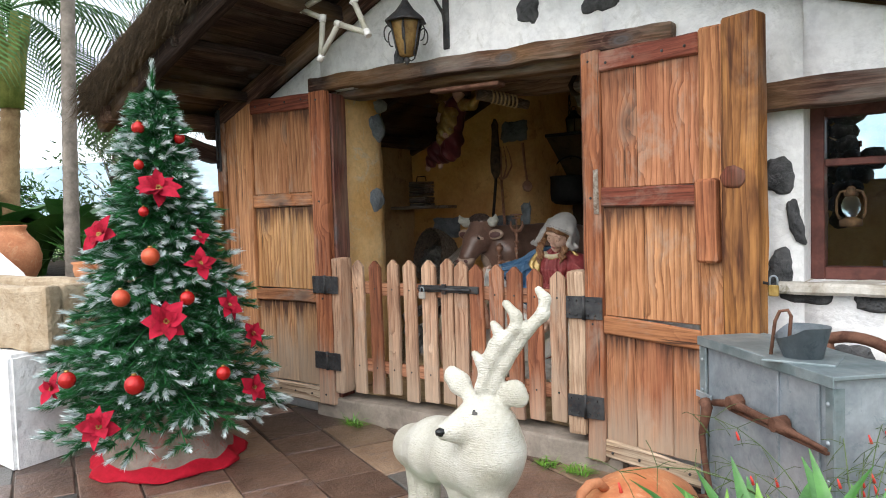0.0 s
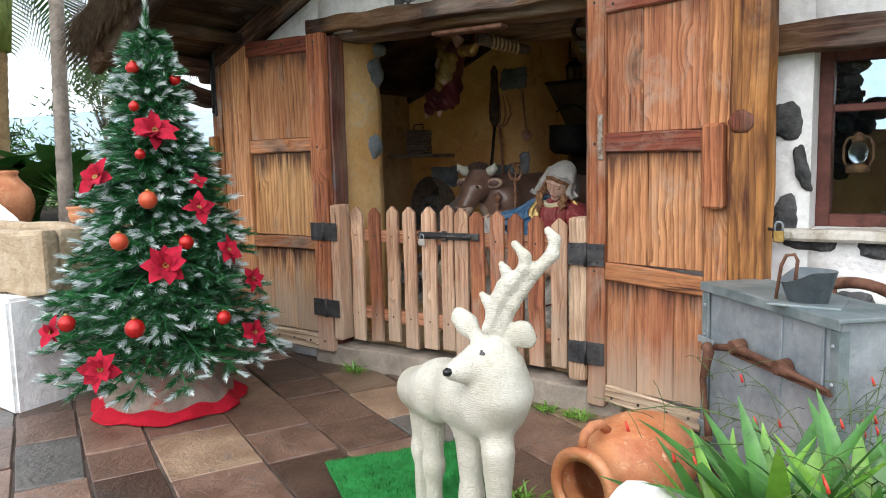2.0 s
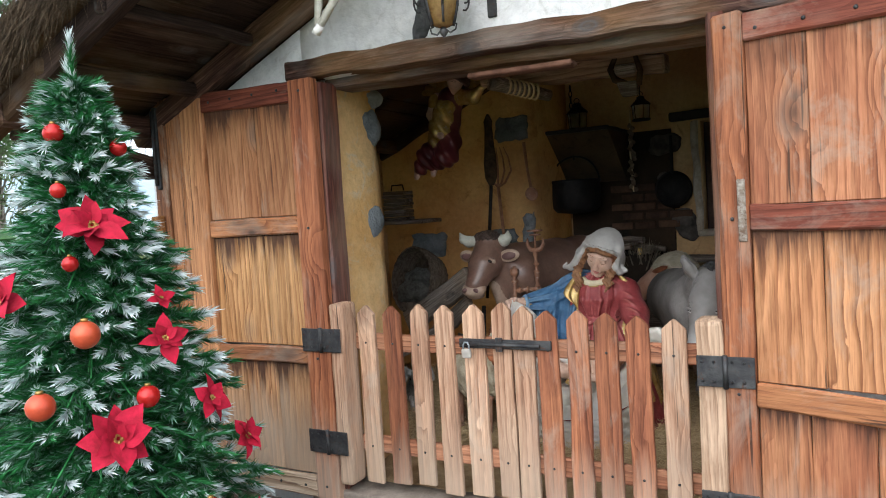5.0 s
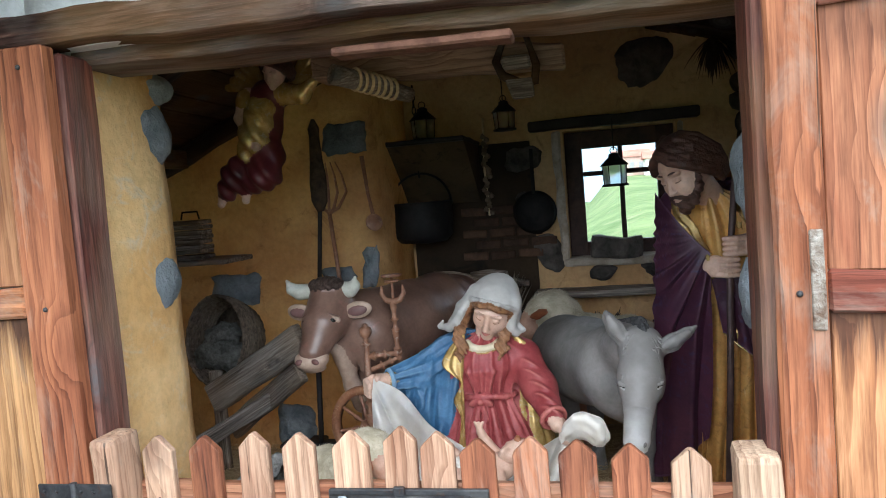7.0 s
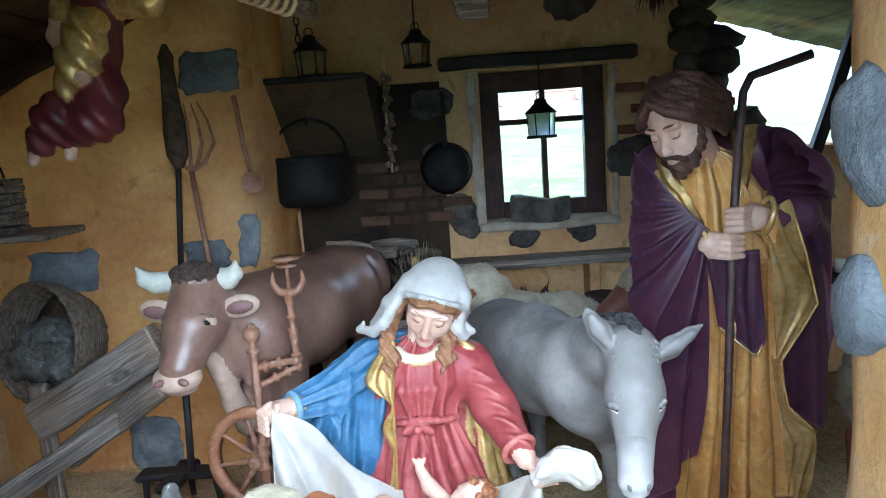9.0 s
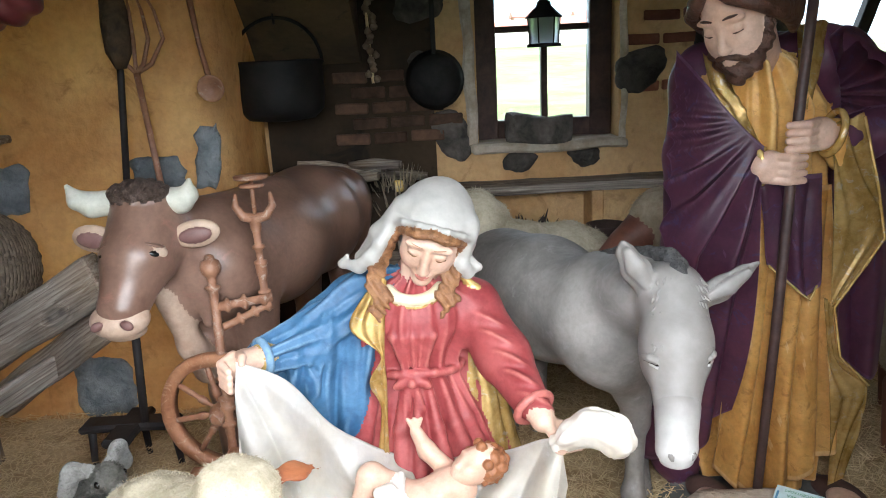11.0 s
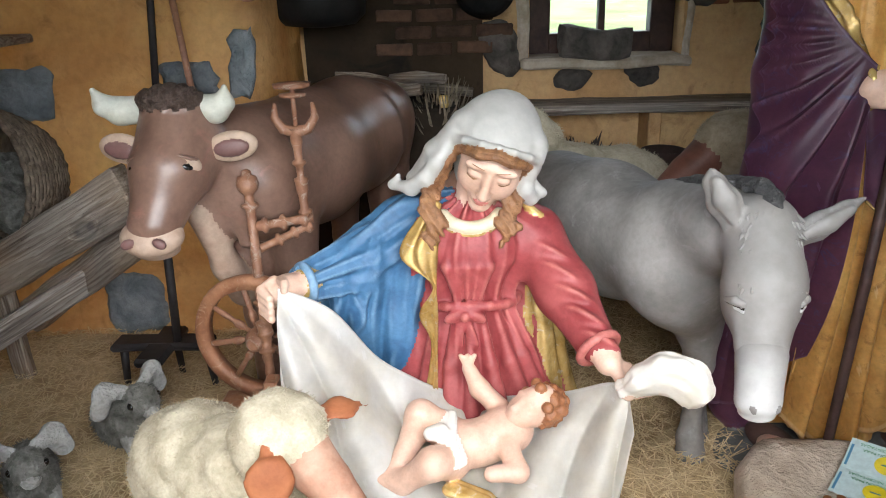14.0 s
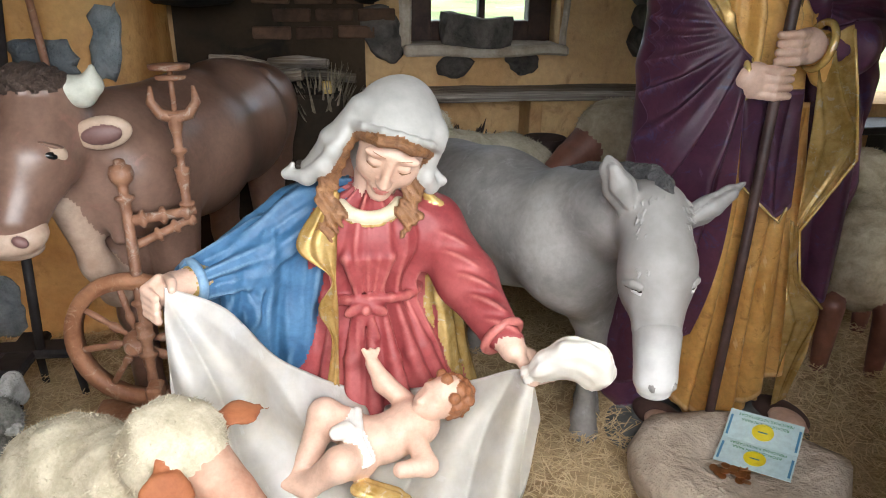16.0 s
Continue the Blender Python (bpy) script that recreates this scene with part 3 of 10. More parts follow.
STONE_BASALT = plain("dark_basalt_stone", (0.045, 0.047, 0.05), (0.12, 0.122, 0.125), 0.95, scale=14, fine=55, bumpy=1.0, dist=0.012, amount=0.25)
STONE_DARK = plain("dark_rubble_stone", (0.04, 0.036, 0.033), (0.13, 0.115, 0.1), 0.9, scale=9, fine=60, bumpy=0.9, dist=0.008, amount=0.35)
BRICK = plain("dull_brick", (0.12, 0.04, 0.025), (0.22, 0.085, 0.05), 0.9, scale=8, fine=60, bumpy=0.6, amount=0.3)
SLATE = plain("brown_paving_slate", (0.085, 0.048, 0.034), (0.17, 0.105, 0.075), 0.3, scale=6, fine=45, bumpy=0.9, dist=0.006, c=(0.1, 0.09, 0.085), amount=0.6, spec=0.6)
SLATE_G = plain("grey_paving_slate", (0.065, 0.062, 0.056), (0.135, 0.127, 0.115), 0.36, scale=6, fine=45, bumpy=0.9, dist=0.006, c=(0.1, 0.09, 0.085), amount=0.4, spec=0.6)
SLATE_T = plain("tan_paving_slate", (0.15, 0.095, 0.06), (0.26, 0.18, 0.12), 0.36, scale=6, fine=45, bumpy=0.9, dist=0.006, c=(0.1, 0.09, 0.085), amount=0.4, spec=0.6)
JOINT = plain("dark_joint_mortar", (0.05, 0.037, 0.03), (0.13, 0.1, 0.08), 0.9, scale=8)
TROUGH = plain("tawny_trough_stone", (0.36, 0.27, 0.17), (0.52, 0.43, 0.31), 0.9, scale=6, fine=40, bumpy=0.8, dist=0.01, c=(0.28, 0.19, 0.11))
STRAW_FLOOR = plain("trodden_straw", (0.38, 0.26, 0.14), (0.6, 0.46, 0.27), 0.95, scale=7, fine=90, bumpy=0.8, dist=0.01)
STRAW = plain("loose_straw", (0.58, 0.43, 0.23), (0.8, 0.65, 0.4), 0.8, scale=30, fine=90, bumpy=0.0)
IRON = plain("dark_iron", (0.03, 0.032, 0.036), (0.09, 0.09, 0.09), 0.6, 0.6, scale=12, c=(0.1, 0.05, 0.03), bumpy=0.5)
BLACK_IRON = plain("black_cast_iron", (0.008, 0.008, 0.009), (0.022, 0.021, 0.021), 0.65, 0.3, scale=10)
RUST_PALE = plain("flaking_painted_iron", (0.14, 0.09, 0.06), (0.36, 0.33, 0.28), 0.8, 0.1, scale=40, c=(0.1, 0.05, 0.03), bumpy=0.8)
RUST = plain("rusty_iron", (0.09, 0.04, 0.025), (0.2, 0.1, 0.065), 0.75, 0.3, scale=14, bumpy=0.5)
ZINC = plain("weathered_zinc", (0.26, 0.3, 0.33), (0.42, 0.46, 0.49), 0.5, 0.45, scale=5, fine=30, c=(0.2, 0.26, 0.28), bumpy=0.15)
ZINC_TOP = plain("tarnished_zinc", (0.16, 0.21, 0.22), (0.3, 0.35, 0.36), 0.5, 0.45, scale=6, fine=30, c=(0.24, 0.27, 0.27), bumpy=0.2)
BRASS = plain("aged_brass", (0.25, 0.15, 0.04), (0.45, 0.3, 0.1), 0.4, 0.8, scale=14)
LAMP_TIN = plain("tarnished_lamp_tin", (0.035, 0.022, 0.012), (0.1, 0.058, 0.025), 0.75, 0.2, scale=18, c=(0.12, 0.05, 0.025))
JAMB = plain("pale_ochre_plaster", (0.64, 0.36, 0.12), (0.78, 0.53, 0.25), 0.9, scale=2.6, fine=30, bumpy=0.5, dist=0.012, c=(0.66, 0.54, 0.36))
SOOT_BRICK = plain("sooty_brick", (0.05, 0.031, 0.022), (0.12, 0.066, 0.042), 0.95, scale=8, fine=60, bumpy=0.6, amount=0.3)
GOLD = plain("gold_leaf", (0.52, 0.33, 0.09), (0.86, 0.62, 0.25), 0.27, 0.42, scale=14, c=(0.75, 0.68, 0.55), bumpy=0.25)
TERRA = plain("terracotta", (0.46, 0.17, 0.075), (0.62, 0.28, 0.14), 0.75, scale=6, c=(0.62, 0.36, 0.2), bumpy=0.3)
CLEAR = glass("window_glass")
FROST = glass("lantern_glass", (0.85, 0.9, 0.92), 0.35)

# ---- ground and terrace ----
GRASS_FAR = plain("far_meadow", (0.1, 0.15, 0.04), (0.2, 0.25, 0.09), 0.95, scale=0.35, fine=3.0, bumpy=0.4, c=(0.28, 0.26, 0.14))
# the haze of the distance is put into the slope's own colour
PAINTED_HAZE = plain("far_slope_painted_haze", (0.3, 0.42, 0.5), (0.42, 0.52, 0.58), 0.95, scale=0.01, fine=0.09, bumpy=0.0, c=(0.55, 0.58, 0.58))
bm = bmesh.new()
N = 60
grid = []
for i in range(N + 1):
    row = []
    for j in range(N + 1):
        x, y = ((i / N * 2 - 1) ** 3) * 900 + 1, ((j / N * 2 - 1) ** 3) * 900
        d = max(0, math.hypot(x - 1.5, y) - 7)
        z = -0.06 - min(d * 0.06, 9)
        if d > 60:
            z += noise.noise(Vector((x * 0.006, y * 0.006, 0))) * min((d - 60) * 0.05, 10)
        if y > 8:
            z += min((y - 8) * 0.11, 7.0) * min(max((x + 3) / 6, 0), 1) * min(max((70 - x) / 30, 0), 1)
        row.append(bm.verts.new((x, y, z)))
    grid.append(row)
for i in range(N):
    for j in range(N):
        bm.faces.new((grid[i][j], grid[i + 1][j], grid[i + 1][j + 1], grid[i][j + 1])).smooth = True
solid("ground", bm, GRASS_FAR, "green meadow ground falling away to the far slope", "ground", "structure")

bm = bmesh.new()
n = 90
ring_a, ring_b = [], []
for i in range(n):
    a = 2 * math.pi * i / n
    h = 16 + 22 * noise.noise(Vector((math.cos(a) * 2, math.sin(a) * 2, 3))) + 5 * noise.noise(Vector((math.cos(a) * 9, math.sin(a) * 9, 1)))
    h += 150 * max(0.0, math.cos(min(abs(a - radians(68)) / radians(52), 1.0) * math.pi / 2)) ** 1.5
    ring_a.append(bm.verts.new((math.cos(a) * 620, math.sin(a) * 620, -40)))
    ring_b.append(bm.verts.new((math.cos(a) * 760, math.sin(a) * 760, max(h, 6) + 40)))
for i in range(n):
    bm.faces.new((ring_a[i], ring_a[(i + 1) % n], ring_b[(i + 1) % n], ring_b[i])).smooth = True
solid("backdrop", bm, PAINTED_HAZE, "hillside far beyond the terrace, haze painted into its blue-grey colour", "hillside", "structure")

bm = bmesh.new()
box(bm, (-7.0, -8.0, -0.5), (7.5, 0.06, -0.012))
terrace = solid("pavement", bm, JOINT, "terrace of brown slate slabs, wet between the joints", "pavement", "structure")

# ---- the stable's walls ----
FLOOR_Z = 0.15


def wall_box(name, boxes, material, label):
    b = bmesh.new()
    for lo, hi in boxes:
        box(b, lo, hi)
    return solid(name, b, material, label, "wall", "structure")


def gable_z(x):
    """The height of the roof's underside over the facade."""
    return min(2.36 + 0.435 * x, 3.09 - 0.318 * x)


# the facade: white outside, in pieces round the door opening and the window
FX0, FX1, OX0, OX1, OZ = -1.1, 4.6, 0.1, 1.94, 2.1
WX0, WX1, WZ0, WZ1 = 2.9, 3.75, 0.97, 1.71
bm = bmesh.new()


def facade_block(x0, x1, z0, z1=None):
    """A piece of the facade; without z1 it reaches up to the roof. Its face is slightly uneven."""
    steps = max(2, int((x1 - x0) / 0.12))
    zs = 10
    sheet = []
    for side in (0.05, 0.3):
        cols = []
        for i in range(steps + 1):
            x = x0 + (x1 - x0) * i / steps
            top = gable_z(x) if z1 is None else z1
            cols.append([bm.verts.new((x, side + (noise.noise(Vector((x * 3, k * 0.6, z0))) * 0.008 if side < 0.1 else 0), z0 + (top - z0) * k / zs)) for k in range(zs + 1)])
        sheet.append(cols)
    f, g = sheet
    for i in range(steps):
        for k in range(zs):
            bm.faces.new((f[i][k], f[i + 1][k], f[i + 1][k + 1], f[i][k + 1])).smooth = True
            bm.faces.new((g[i][k + 1], g[i + 1][k + 1], g[i + 1][k], g[i][k]))
        bm.faces.new((f[i][zs], f[i + 1][zs], g[i + 1][zs], g[i][zs]))
        bm.faces.new((g[i][0], g[i + 1][0], f[i + 1][0], f[i][0]))
    for k in range(zs):
        bm.faces.new((g[0][k], f[0][k], f[0][k + 1], g[0][k + 1]))
        bm.faces.new((f[steps][k], g[steps][k], g[steps][k + 1], f[steps][k + 1]))


facade_block(FX0, OX0 - 0.07, -0.05)
facade_block(OX0 - 0.07, OX1 + 0.07, OZ + 0.02)
facade_block(OX1 + 0.07, WX0, -0.05)
facade_block(WX0, WX1, -0.05, WZ0)
facade_block(WX0, WX1, WZ1 + 0.02)
facade_block(WX1, FX1, -0.05)
wall_front = solid("wall_front", bm, WHITE_WALL, "white limewashed facade with dark stones showing", "wall", "structure")

# inner leaf of the facade, ochre
wall_box("wall_front_inner", [((-1.3, 0.3, -0.05), (0.0, 0.56, 2.6)), ((2.06, 0.3, -0.05), (WX0 - 0.05, 0.56, 2.6)), ((0.0, 0.3, 2.16), (2.06, 0.56, 2.6)),
                              ((WX0 - 0.05, 0.3, -0.05), (WX1 + 0.05, 0.56, WZ0)), ((WX0 - 0.05, 0.3, WZ1 + 0.05), (WX1 + 0.05, 0.56, 2.6)), ((WX1 + 0.05, 0.3, -0.05), (4.6, 0.56, 2.6))],
         OCHRE, "ochre plastered inner face of the front wall")


def pillar(name, x_in, side, label):
    """An uneven ochre plastered jamb. side: +1 when the opening lies to its right."""
    b = bmesh.new()
    steps = 40
    prof = [(0.13, 0.0), (0.2, 0.015), (0.35, 0.02), (0.5, 0.012), (0.575, -0.012), (0.6, -0.06), (0.6, -0.16)]
    cols = []
    for i in range(steps + 1):
        z = 0.0 + 2.14 * i / steps
        cols.append([b.verts.new((x_in + side * (dx + 0.018 * noise.noise(Vector((z * 2.3, y * 3, side)))) - side * 0.02, y + 0.025 * noise.noise(Vector((z * 3.5, y * 2, 7 + side))) * (y > 0.3), z)) for y, dx in prof])
    for a, c in zip(cols, cols[1:]):
        for k in range(len(prof) - 1):
            q = (a[k], a[k + 1], c[k + 1], c[k])
            b.faces.new(q if side > 0 else q[::-1]).smooth = True
    for i in (0, steps):
        q = [v for v in cols[i]]
        e = b.verts.new((x_in - side * 0.25, 0.13, cols[i][0].co.z))
        b.faces.new(q + [e])
    return solid(name, b, JAMB, label, "pillar", "structure")


pillar("pillar_1", 0.11, 1, "uneven ochre plastered door jamb with grey stones")
pillar("pillar_2", 1.97, -1, "uneven ochre plastered door jamb with blue-grey stones")


def wall_stone(parent, outline, y0, y1, seed, mat=STONE_WALL):
    b = bmesh.new()
    flat_stone(b, outline, y0, y1, seed)
    ob = new("stone", mesh_from(b, "stone", mat))
    ob.parent = parent
    return ob


def blob(cx, cz, rx, rz, seed, n=9):
    """An uneven, blunt-cornered outline."""
    rnd = random.Random(seed)
    p, skew, ph = rnd.uniform(2.2, 3.6), rnd.uniform(-0.25, 0.25), rnd.uniform(0, 6)
    out = []
    for i in range(2 * n):
        a = math.pi * i / n
        c, d = math.cos(a), math.sin(a)
        r = (abs(c) ** p + abs(d) ** p) ** (-1 / p) * (1 + 0.1 * math.sin(2 * a + ph) + 0.07 * math.sin(3 * a + 2 * ph) + rnd.uniform(-0.05, 0.05))
        out.append((cx + rx * r * c + skew * rz * r * d, cz + rz * r * d))
    return out[::-1]


for i, (cx, cz, rx, rz) in enumerate([(1.59, 2.36, 0.06, 0.07), (2.0, 2.34, 0.11, 0.06), (0.73, 2.31, 0.045, 0.12), (2.8, 1.428, 0.06, 0.085), (2.868, 1.227, 0.028, 0.1), (2.803, 1.005, 0.058, 0.095),
                                      (2.91, 0.908, 0.1, 0.03), (3.19, 0.888, 0.115, 0.033), (3.05, 0.62, 0.1, 0.1), (3.3, 0.45, 0.14, 0.1), (3.55, 0.7, 0.12, 0.1)]):
    wall_stone(wall_front, blob(cx, cz, rx, rz, i, 11), 0.035, 0.06, i * 3.1, STONE_BASALT)

# stones in the jambs
for name, p, r, seed in [("pillar_1", (0.1, 0.47, 1.42), (0.03, 0.08, 0.09), 2), ("pillar_1", (0.07, 0.5, 1.93), (0.05, 0.12, 0.13), 5), ("pillar_1", (0.08, 0.54, 2.08), (0.05, 0.09, 0.05), 8),
                         ("pillar_2", (1.985, 0.46, 1.62), (0.05, 0.13, 0.13), 11), ("pillar_2", (1.985, 0.48, 1.28), (0.05, 0.1, 0.11), 14)]:
    b = bmesh.new()
    stone_lump(b, p, r, seed, 0.3)
    ob = new("stone", mesh_from(b, "stone", STONE_WALL))
    ob.parent = bpy.data.objects[name]

# side walls, back walls and hearth
wall_box("wall_left", [((-1.35, 0.3, -0.05), (-1.1, 3.7, 2.6))], OCHRE, "ochre plastered side wall in shadow")
wall_box("wall_right", [((4.6, 0.05, -0.05), (4.85, 3.7, 2.2))], OCHRE, "ochre plastered end wall")
WALL_A_Y, BACK_Y = 2.38, 3.2
bm = bmesh.new()
prof = [(-1.12, 2.38), (-0.4, 2.37), (0.0, 2.37), (0.14, 2.36), (0.22, 2.38), (0.27, 2.44), (0.28, 2.6), (0.26, 3.2)]
cols = []
for i in range(27):
    z = 2.6 * i / 26
    cols.append([bm.verts.new((x + 0.02 * noise.noise(Vector((z * 2, x * 3, 1))), y + 0.02 * noise.noise(Vector((x * 2.5, z * 2.5, 5))), z)) for x, y in prof])
for a, c in zip(cols, cols[1:]):
    for k in range(len(prof) - 1):
        bm.faces.new((a[k], a[k + 1], c[k + 1], c[k])).smooth = True
bmesh.ops.solidify(bm, geom=bm.faces[:], thickness=0.1)
wall_hearth = solid("wall_hearth", bm, OCHRE, "ochre plastered wall beside the hearth with blue-grey stones", "wall", "structure")


def slab_outline(x0, x1, z0, z1, seed, lean=0.0):
    """A roughly four-cornered outline with broken edges."""
    rnd = random.Random(seed)
    out = []
    for (ax, az), (bx, bz) in zip(((x0 + lean, z1), (x0, z0), (x1, z0), (x1 + lean, z1)), ((x0, z0), (x1, z0), (x1 + lean, z1), (x0 + lean, z1))):
        for k in range(4):
            t = (k + 0.35) / 4 + rnd.uniform(-0.06, 0.06)
            out.append((ax + (bx - ax) * t + rnd.uniform(-0.012, 0.012), az + (bz - az) * t + rnd.uniform(-0.012, 0.012)))
    return out


for i, (x0, x1, z0, z1, lean) in enumerate([(-0.47, -0.22, 0.17, 0.44, -0.02), (-0.09, 0.12, 1.13, 1.28, -0.02), (0.15, 0.235, 1.14, 1.39, 0.03), (-0.04, 0.24, 1.94, 2.12, 0.02)]):
    wall_stone(wall_hearth, slab_outline(x0, x1, z0, z1, 40 + i, lean), 2.354, 2.37, 40 + i)

# back wall with the window's hole, and its broken stone end
BWX0, BWX1, BWZ0, BWZ1 = 1.34, 2.06, 1.13, 2.02
bm = bmesh.new()
for lo, hi in [((0.2, 3.2, -0.05), (BWX0, 3.6, 2.9)), ((BWX1, 3.2, -0.05), (2.6, 3.6, 2.9)), ((BWX0, 3.2, -0.05), (BWX1, 3.6, BWZ0)), ((BWX0, 3.2, BWZ1), (BWX1, 3.6, 2.9)), ((2.6, 3.2, -0.05), (3.75, 3.6, 1.48)), ((3.75, 3.2, -0.05), (4.7, 3.6, 0.85))]:
    box(bm, lo, hi)
wall_back = solid("wall_back", bm, OCHRE, "ochre back wall with brick courses and dark stones", "wall", "structure")

# hearth back, black with soot
bm = bmesh.new()
box(bm, (0.28, 3.17, 0.1), (1.12, 3.2, 1.98), 0.0, 6, 0.004)
solid("hearth_back", bm, SOOT, "soot-blackened plaster behind the hanging pot", "hearth wall", "structure")

for i, (cx, cz, rx, rz) in enumerate([(1.2, 1.22, 0.09, 0.13), (2.16, 1.5, 0.12, 0.11), (1.55, 1.07, 0.09, 0.05), (1.88, 1.08, 0.08, 0.05), (1.06, 1.86, 0.12, 0.09), (1.88, 2.42, 0.17, 0.15), (1.05, 1.6, 0.05, 0.05)]):
    wall_stone(wall_back, blob(cx, cz, rx, rz, 70 + i), 3.16, 3.2, 70 + i, STONE_DARK)
rnd = random.Random(5)
for zi in range(7):
    for xi in range(3):
        if rnd.random() < 0.6:
            b = bmesh.new()
            x0 = 2.08 + xi * 0.2 + (zi % 2) * 0.1
            z0 = 1.16 + zi * 0.115
            box(b, (x0, 3.185, z0), (x0 + 0.18, 3.21, z0 + 0.05), 0.006, 2, 0.006, zi + xi)
            ob = new("brick", mesh_from(b, "brick", BRICK))
            ob.parent = wall_back
for zi in range(5):
    for xi in range(3):
        b = bmesh.new()
        x0 = 0.62 + xi * 0.19 + (zi % 2) * 0.09
        z0 = 1.2 + zi * 0.075
        box(b, (x0, 3.15, z0), (x0 + 0.17, 3.175, z0 + 0.055), 0.006, 2, 0.006, zi + xi)
        ob = new("brick", mesh_from(b, "brick", SOOT_BRICK))
        ob.parent = wall_back

# broken stone end of the back wall
bm = bmesh.new()
box(bm, (2.5, 3.28, 1.0), (2.62, 3.6, 2.75), 0.03, 12, 0.05, 3)
solid("rubble_core", bm, STONE_DARK, "dark stone core at the broken end of the wall", "wall", "structure")
rubble = thing("rubble_wall_end", "jagged dark rubble stones at the broken end of the back wall", "rubble", (2.6, 3.3, 1.0))
rnd = random.Random(9)
for zi in range(13):
    z = 1.14 + zi * 0.115
    reach = 2.86 - max(0, zi - 4) * 0.03 + rnd.uniform(-0.06, 0.04) - (0.1 if zi < 2 else 0)
    x = 2.42 + rnd.uniform(-0.03, 0.03)
    while x < reach:
        w = rnd.uniform(0.1, 0.24)
        b = bmesh.new()
        stone_lump(b, (x + w / 2 - 2.6, rnd.uniform(-0.12, -0.05), z - 1.0 + 0.04), (w * 0.6, 0.15, 0.085), rnd.random() * 50, 0.35, 2)
        part("stone", b, STONE_DARK, rubble)
        x += w * 0.92
        if x + 0.1 > reach:
            break

# floor inside
bm = bmesh.new()
gx, gy = 70, 44
vs = [[bm.verts.new((-1.2 + 5.9 * i / gx, 0.12 + 3.2 * j / gy, FLOOR_Z + 0.02 * noise.noise(Vector((i * 0.35, j * 0.35, 2))) + 0.04 * max(0, 0.2 - abs(j / gy - 0.7)))) for j in range(gy + 1)] for i in range(gx + 1)]
for i in range(gx):
    for j in range(gy):
        bm.faces.new((vs[i][j], vs[i + 1][j], vs[i + 1][j + 1], vs[i][j + 1])).smooth = True
solid("floor", bm, STRAW_FLOOR, "earth floor covered with trodden straw", "floor", "structure")
bm = bmesh.new()
box(bm, (-0.05, -0.02, -0.05), (2.1, 0.28, 0.13), 0.015, 12, 0.012, 3)
solid("threshold", bm, plain("worn_sill_stone", (0.2, 0.17, 0.14), (0.34, 0.29, 0.24), 0.85, bumpy=0.6), "worn stone threshold under the gate", "threshold", "structure")

# ---- roof ----
bm = bmesh.new()


def roof_slab(x0, z0, x1, z1, y0, y1, th, mat=0):
    v = [bm.verts.new(p) for p in [(x0, y0, z0), (x1, y0, z1), (x1, y1, z1), (x0, y1, z0), (x0, y0, z0 + th), (x1, y0, z1 + th), (x1, y1, z1 + th), (x0, y1, z0 + th)]]
    for q in ((3, 2, 1, 0), (4, 5, 6, 7), (0, 1, 5, 4), (1, 2, 6, 5), (2, 3, 7, 6), (3, 0, 4, 7)):
        bm.faces.new([v[i] for i in q]).material_index = mat


APEX = 0.97
EAVE = -1.12


def roof_z(x):
    """The underside of the roof's boards."""
    return 2.5 + 0.435 * x if x < APEX else 2.5 + 0.435 * APEX - 0.318 * (x - APEX)


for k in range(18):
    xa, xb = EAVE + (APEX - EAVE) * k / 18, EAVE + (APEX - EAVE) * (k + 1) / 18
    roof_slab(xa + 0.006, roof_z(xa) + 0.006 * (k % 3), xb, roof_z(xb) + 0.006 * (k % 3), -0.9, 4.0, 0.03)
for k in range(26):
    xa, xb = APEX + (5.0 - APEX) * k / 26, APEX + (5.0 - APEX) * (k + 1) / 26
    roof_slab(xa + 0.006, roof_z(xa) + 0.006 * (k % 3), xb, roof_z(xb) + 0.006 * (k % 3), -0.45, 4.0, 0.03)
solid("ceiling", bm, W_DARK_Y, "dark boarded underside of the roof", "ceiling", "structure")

THATCH = plain("dry_thatch", (0.07, 0.05, 0.03), (0.16, 0.11, 0.065), 0.95, scale=20, fine=120, bumpy=0.9, dist=0.02)
bm = bmesh.new()
roof_slab(EAVE - 0.04, roof_z(EAVE - 0.04) + 0.04, APEX, roof_z(APEX) + 0.04, -0.94, 4.0, 0.15)
roof_slab(APEX, roof_z(APEX) + 0.04, 5.1, roof_z(5.1) + 0.04, -0.5, 4.0, 0.15)
rnd = random.Random(3)
for i in range(9000):
    x = rnd.uniform(EAVE, 0.9)
    if rnd.random() < 0.4:
        p = Vector((EAVE - 0.02 + rnd.uniform(-0.06, 0.05), rnd.uniform(-0.95, 1.5), roof_z(EAVE) + rnd.uniform(-0.01, 0.17)))
    else:
        p = Vector((x, -0.94 + rnd.uniform(-0.05, 0.04), roof_z(x) + rnd.uniform(-0.01, 0.19)))
    d = Vector((rnd.uniform(-0.7, 0.1), rnd.uniform(-0.6, 0.15), rnd.uniform(-1.2, 0.15))).normalized() * rnd.uniform(0.05, 0.16) * (1.0 if rnd.random() < 0.8 else 1.8)
    s = Vector((rnd.uniform(-1, 1), rnd.uniform(-1, 1), 0)).normalized() * 0.0022
    a, b, c = bm.verts.new(p - s), bm.verts.new(p + s), bm.verts.new(p + d + Vector((0, 0, -0.02)))
    bm.faces.new((a, b, c))
tagged(solid("roof_thatch", bm, THATCH, "ragged dry thatch hanging over the roof's edge", "thatch"), kind="stuff")

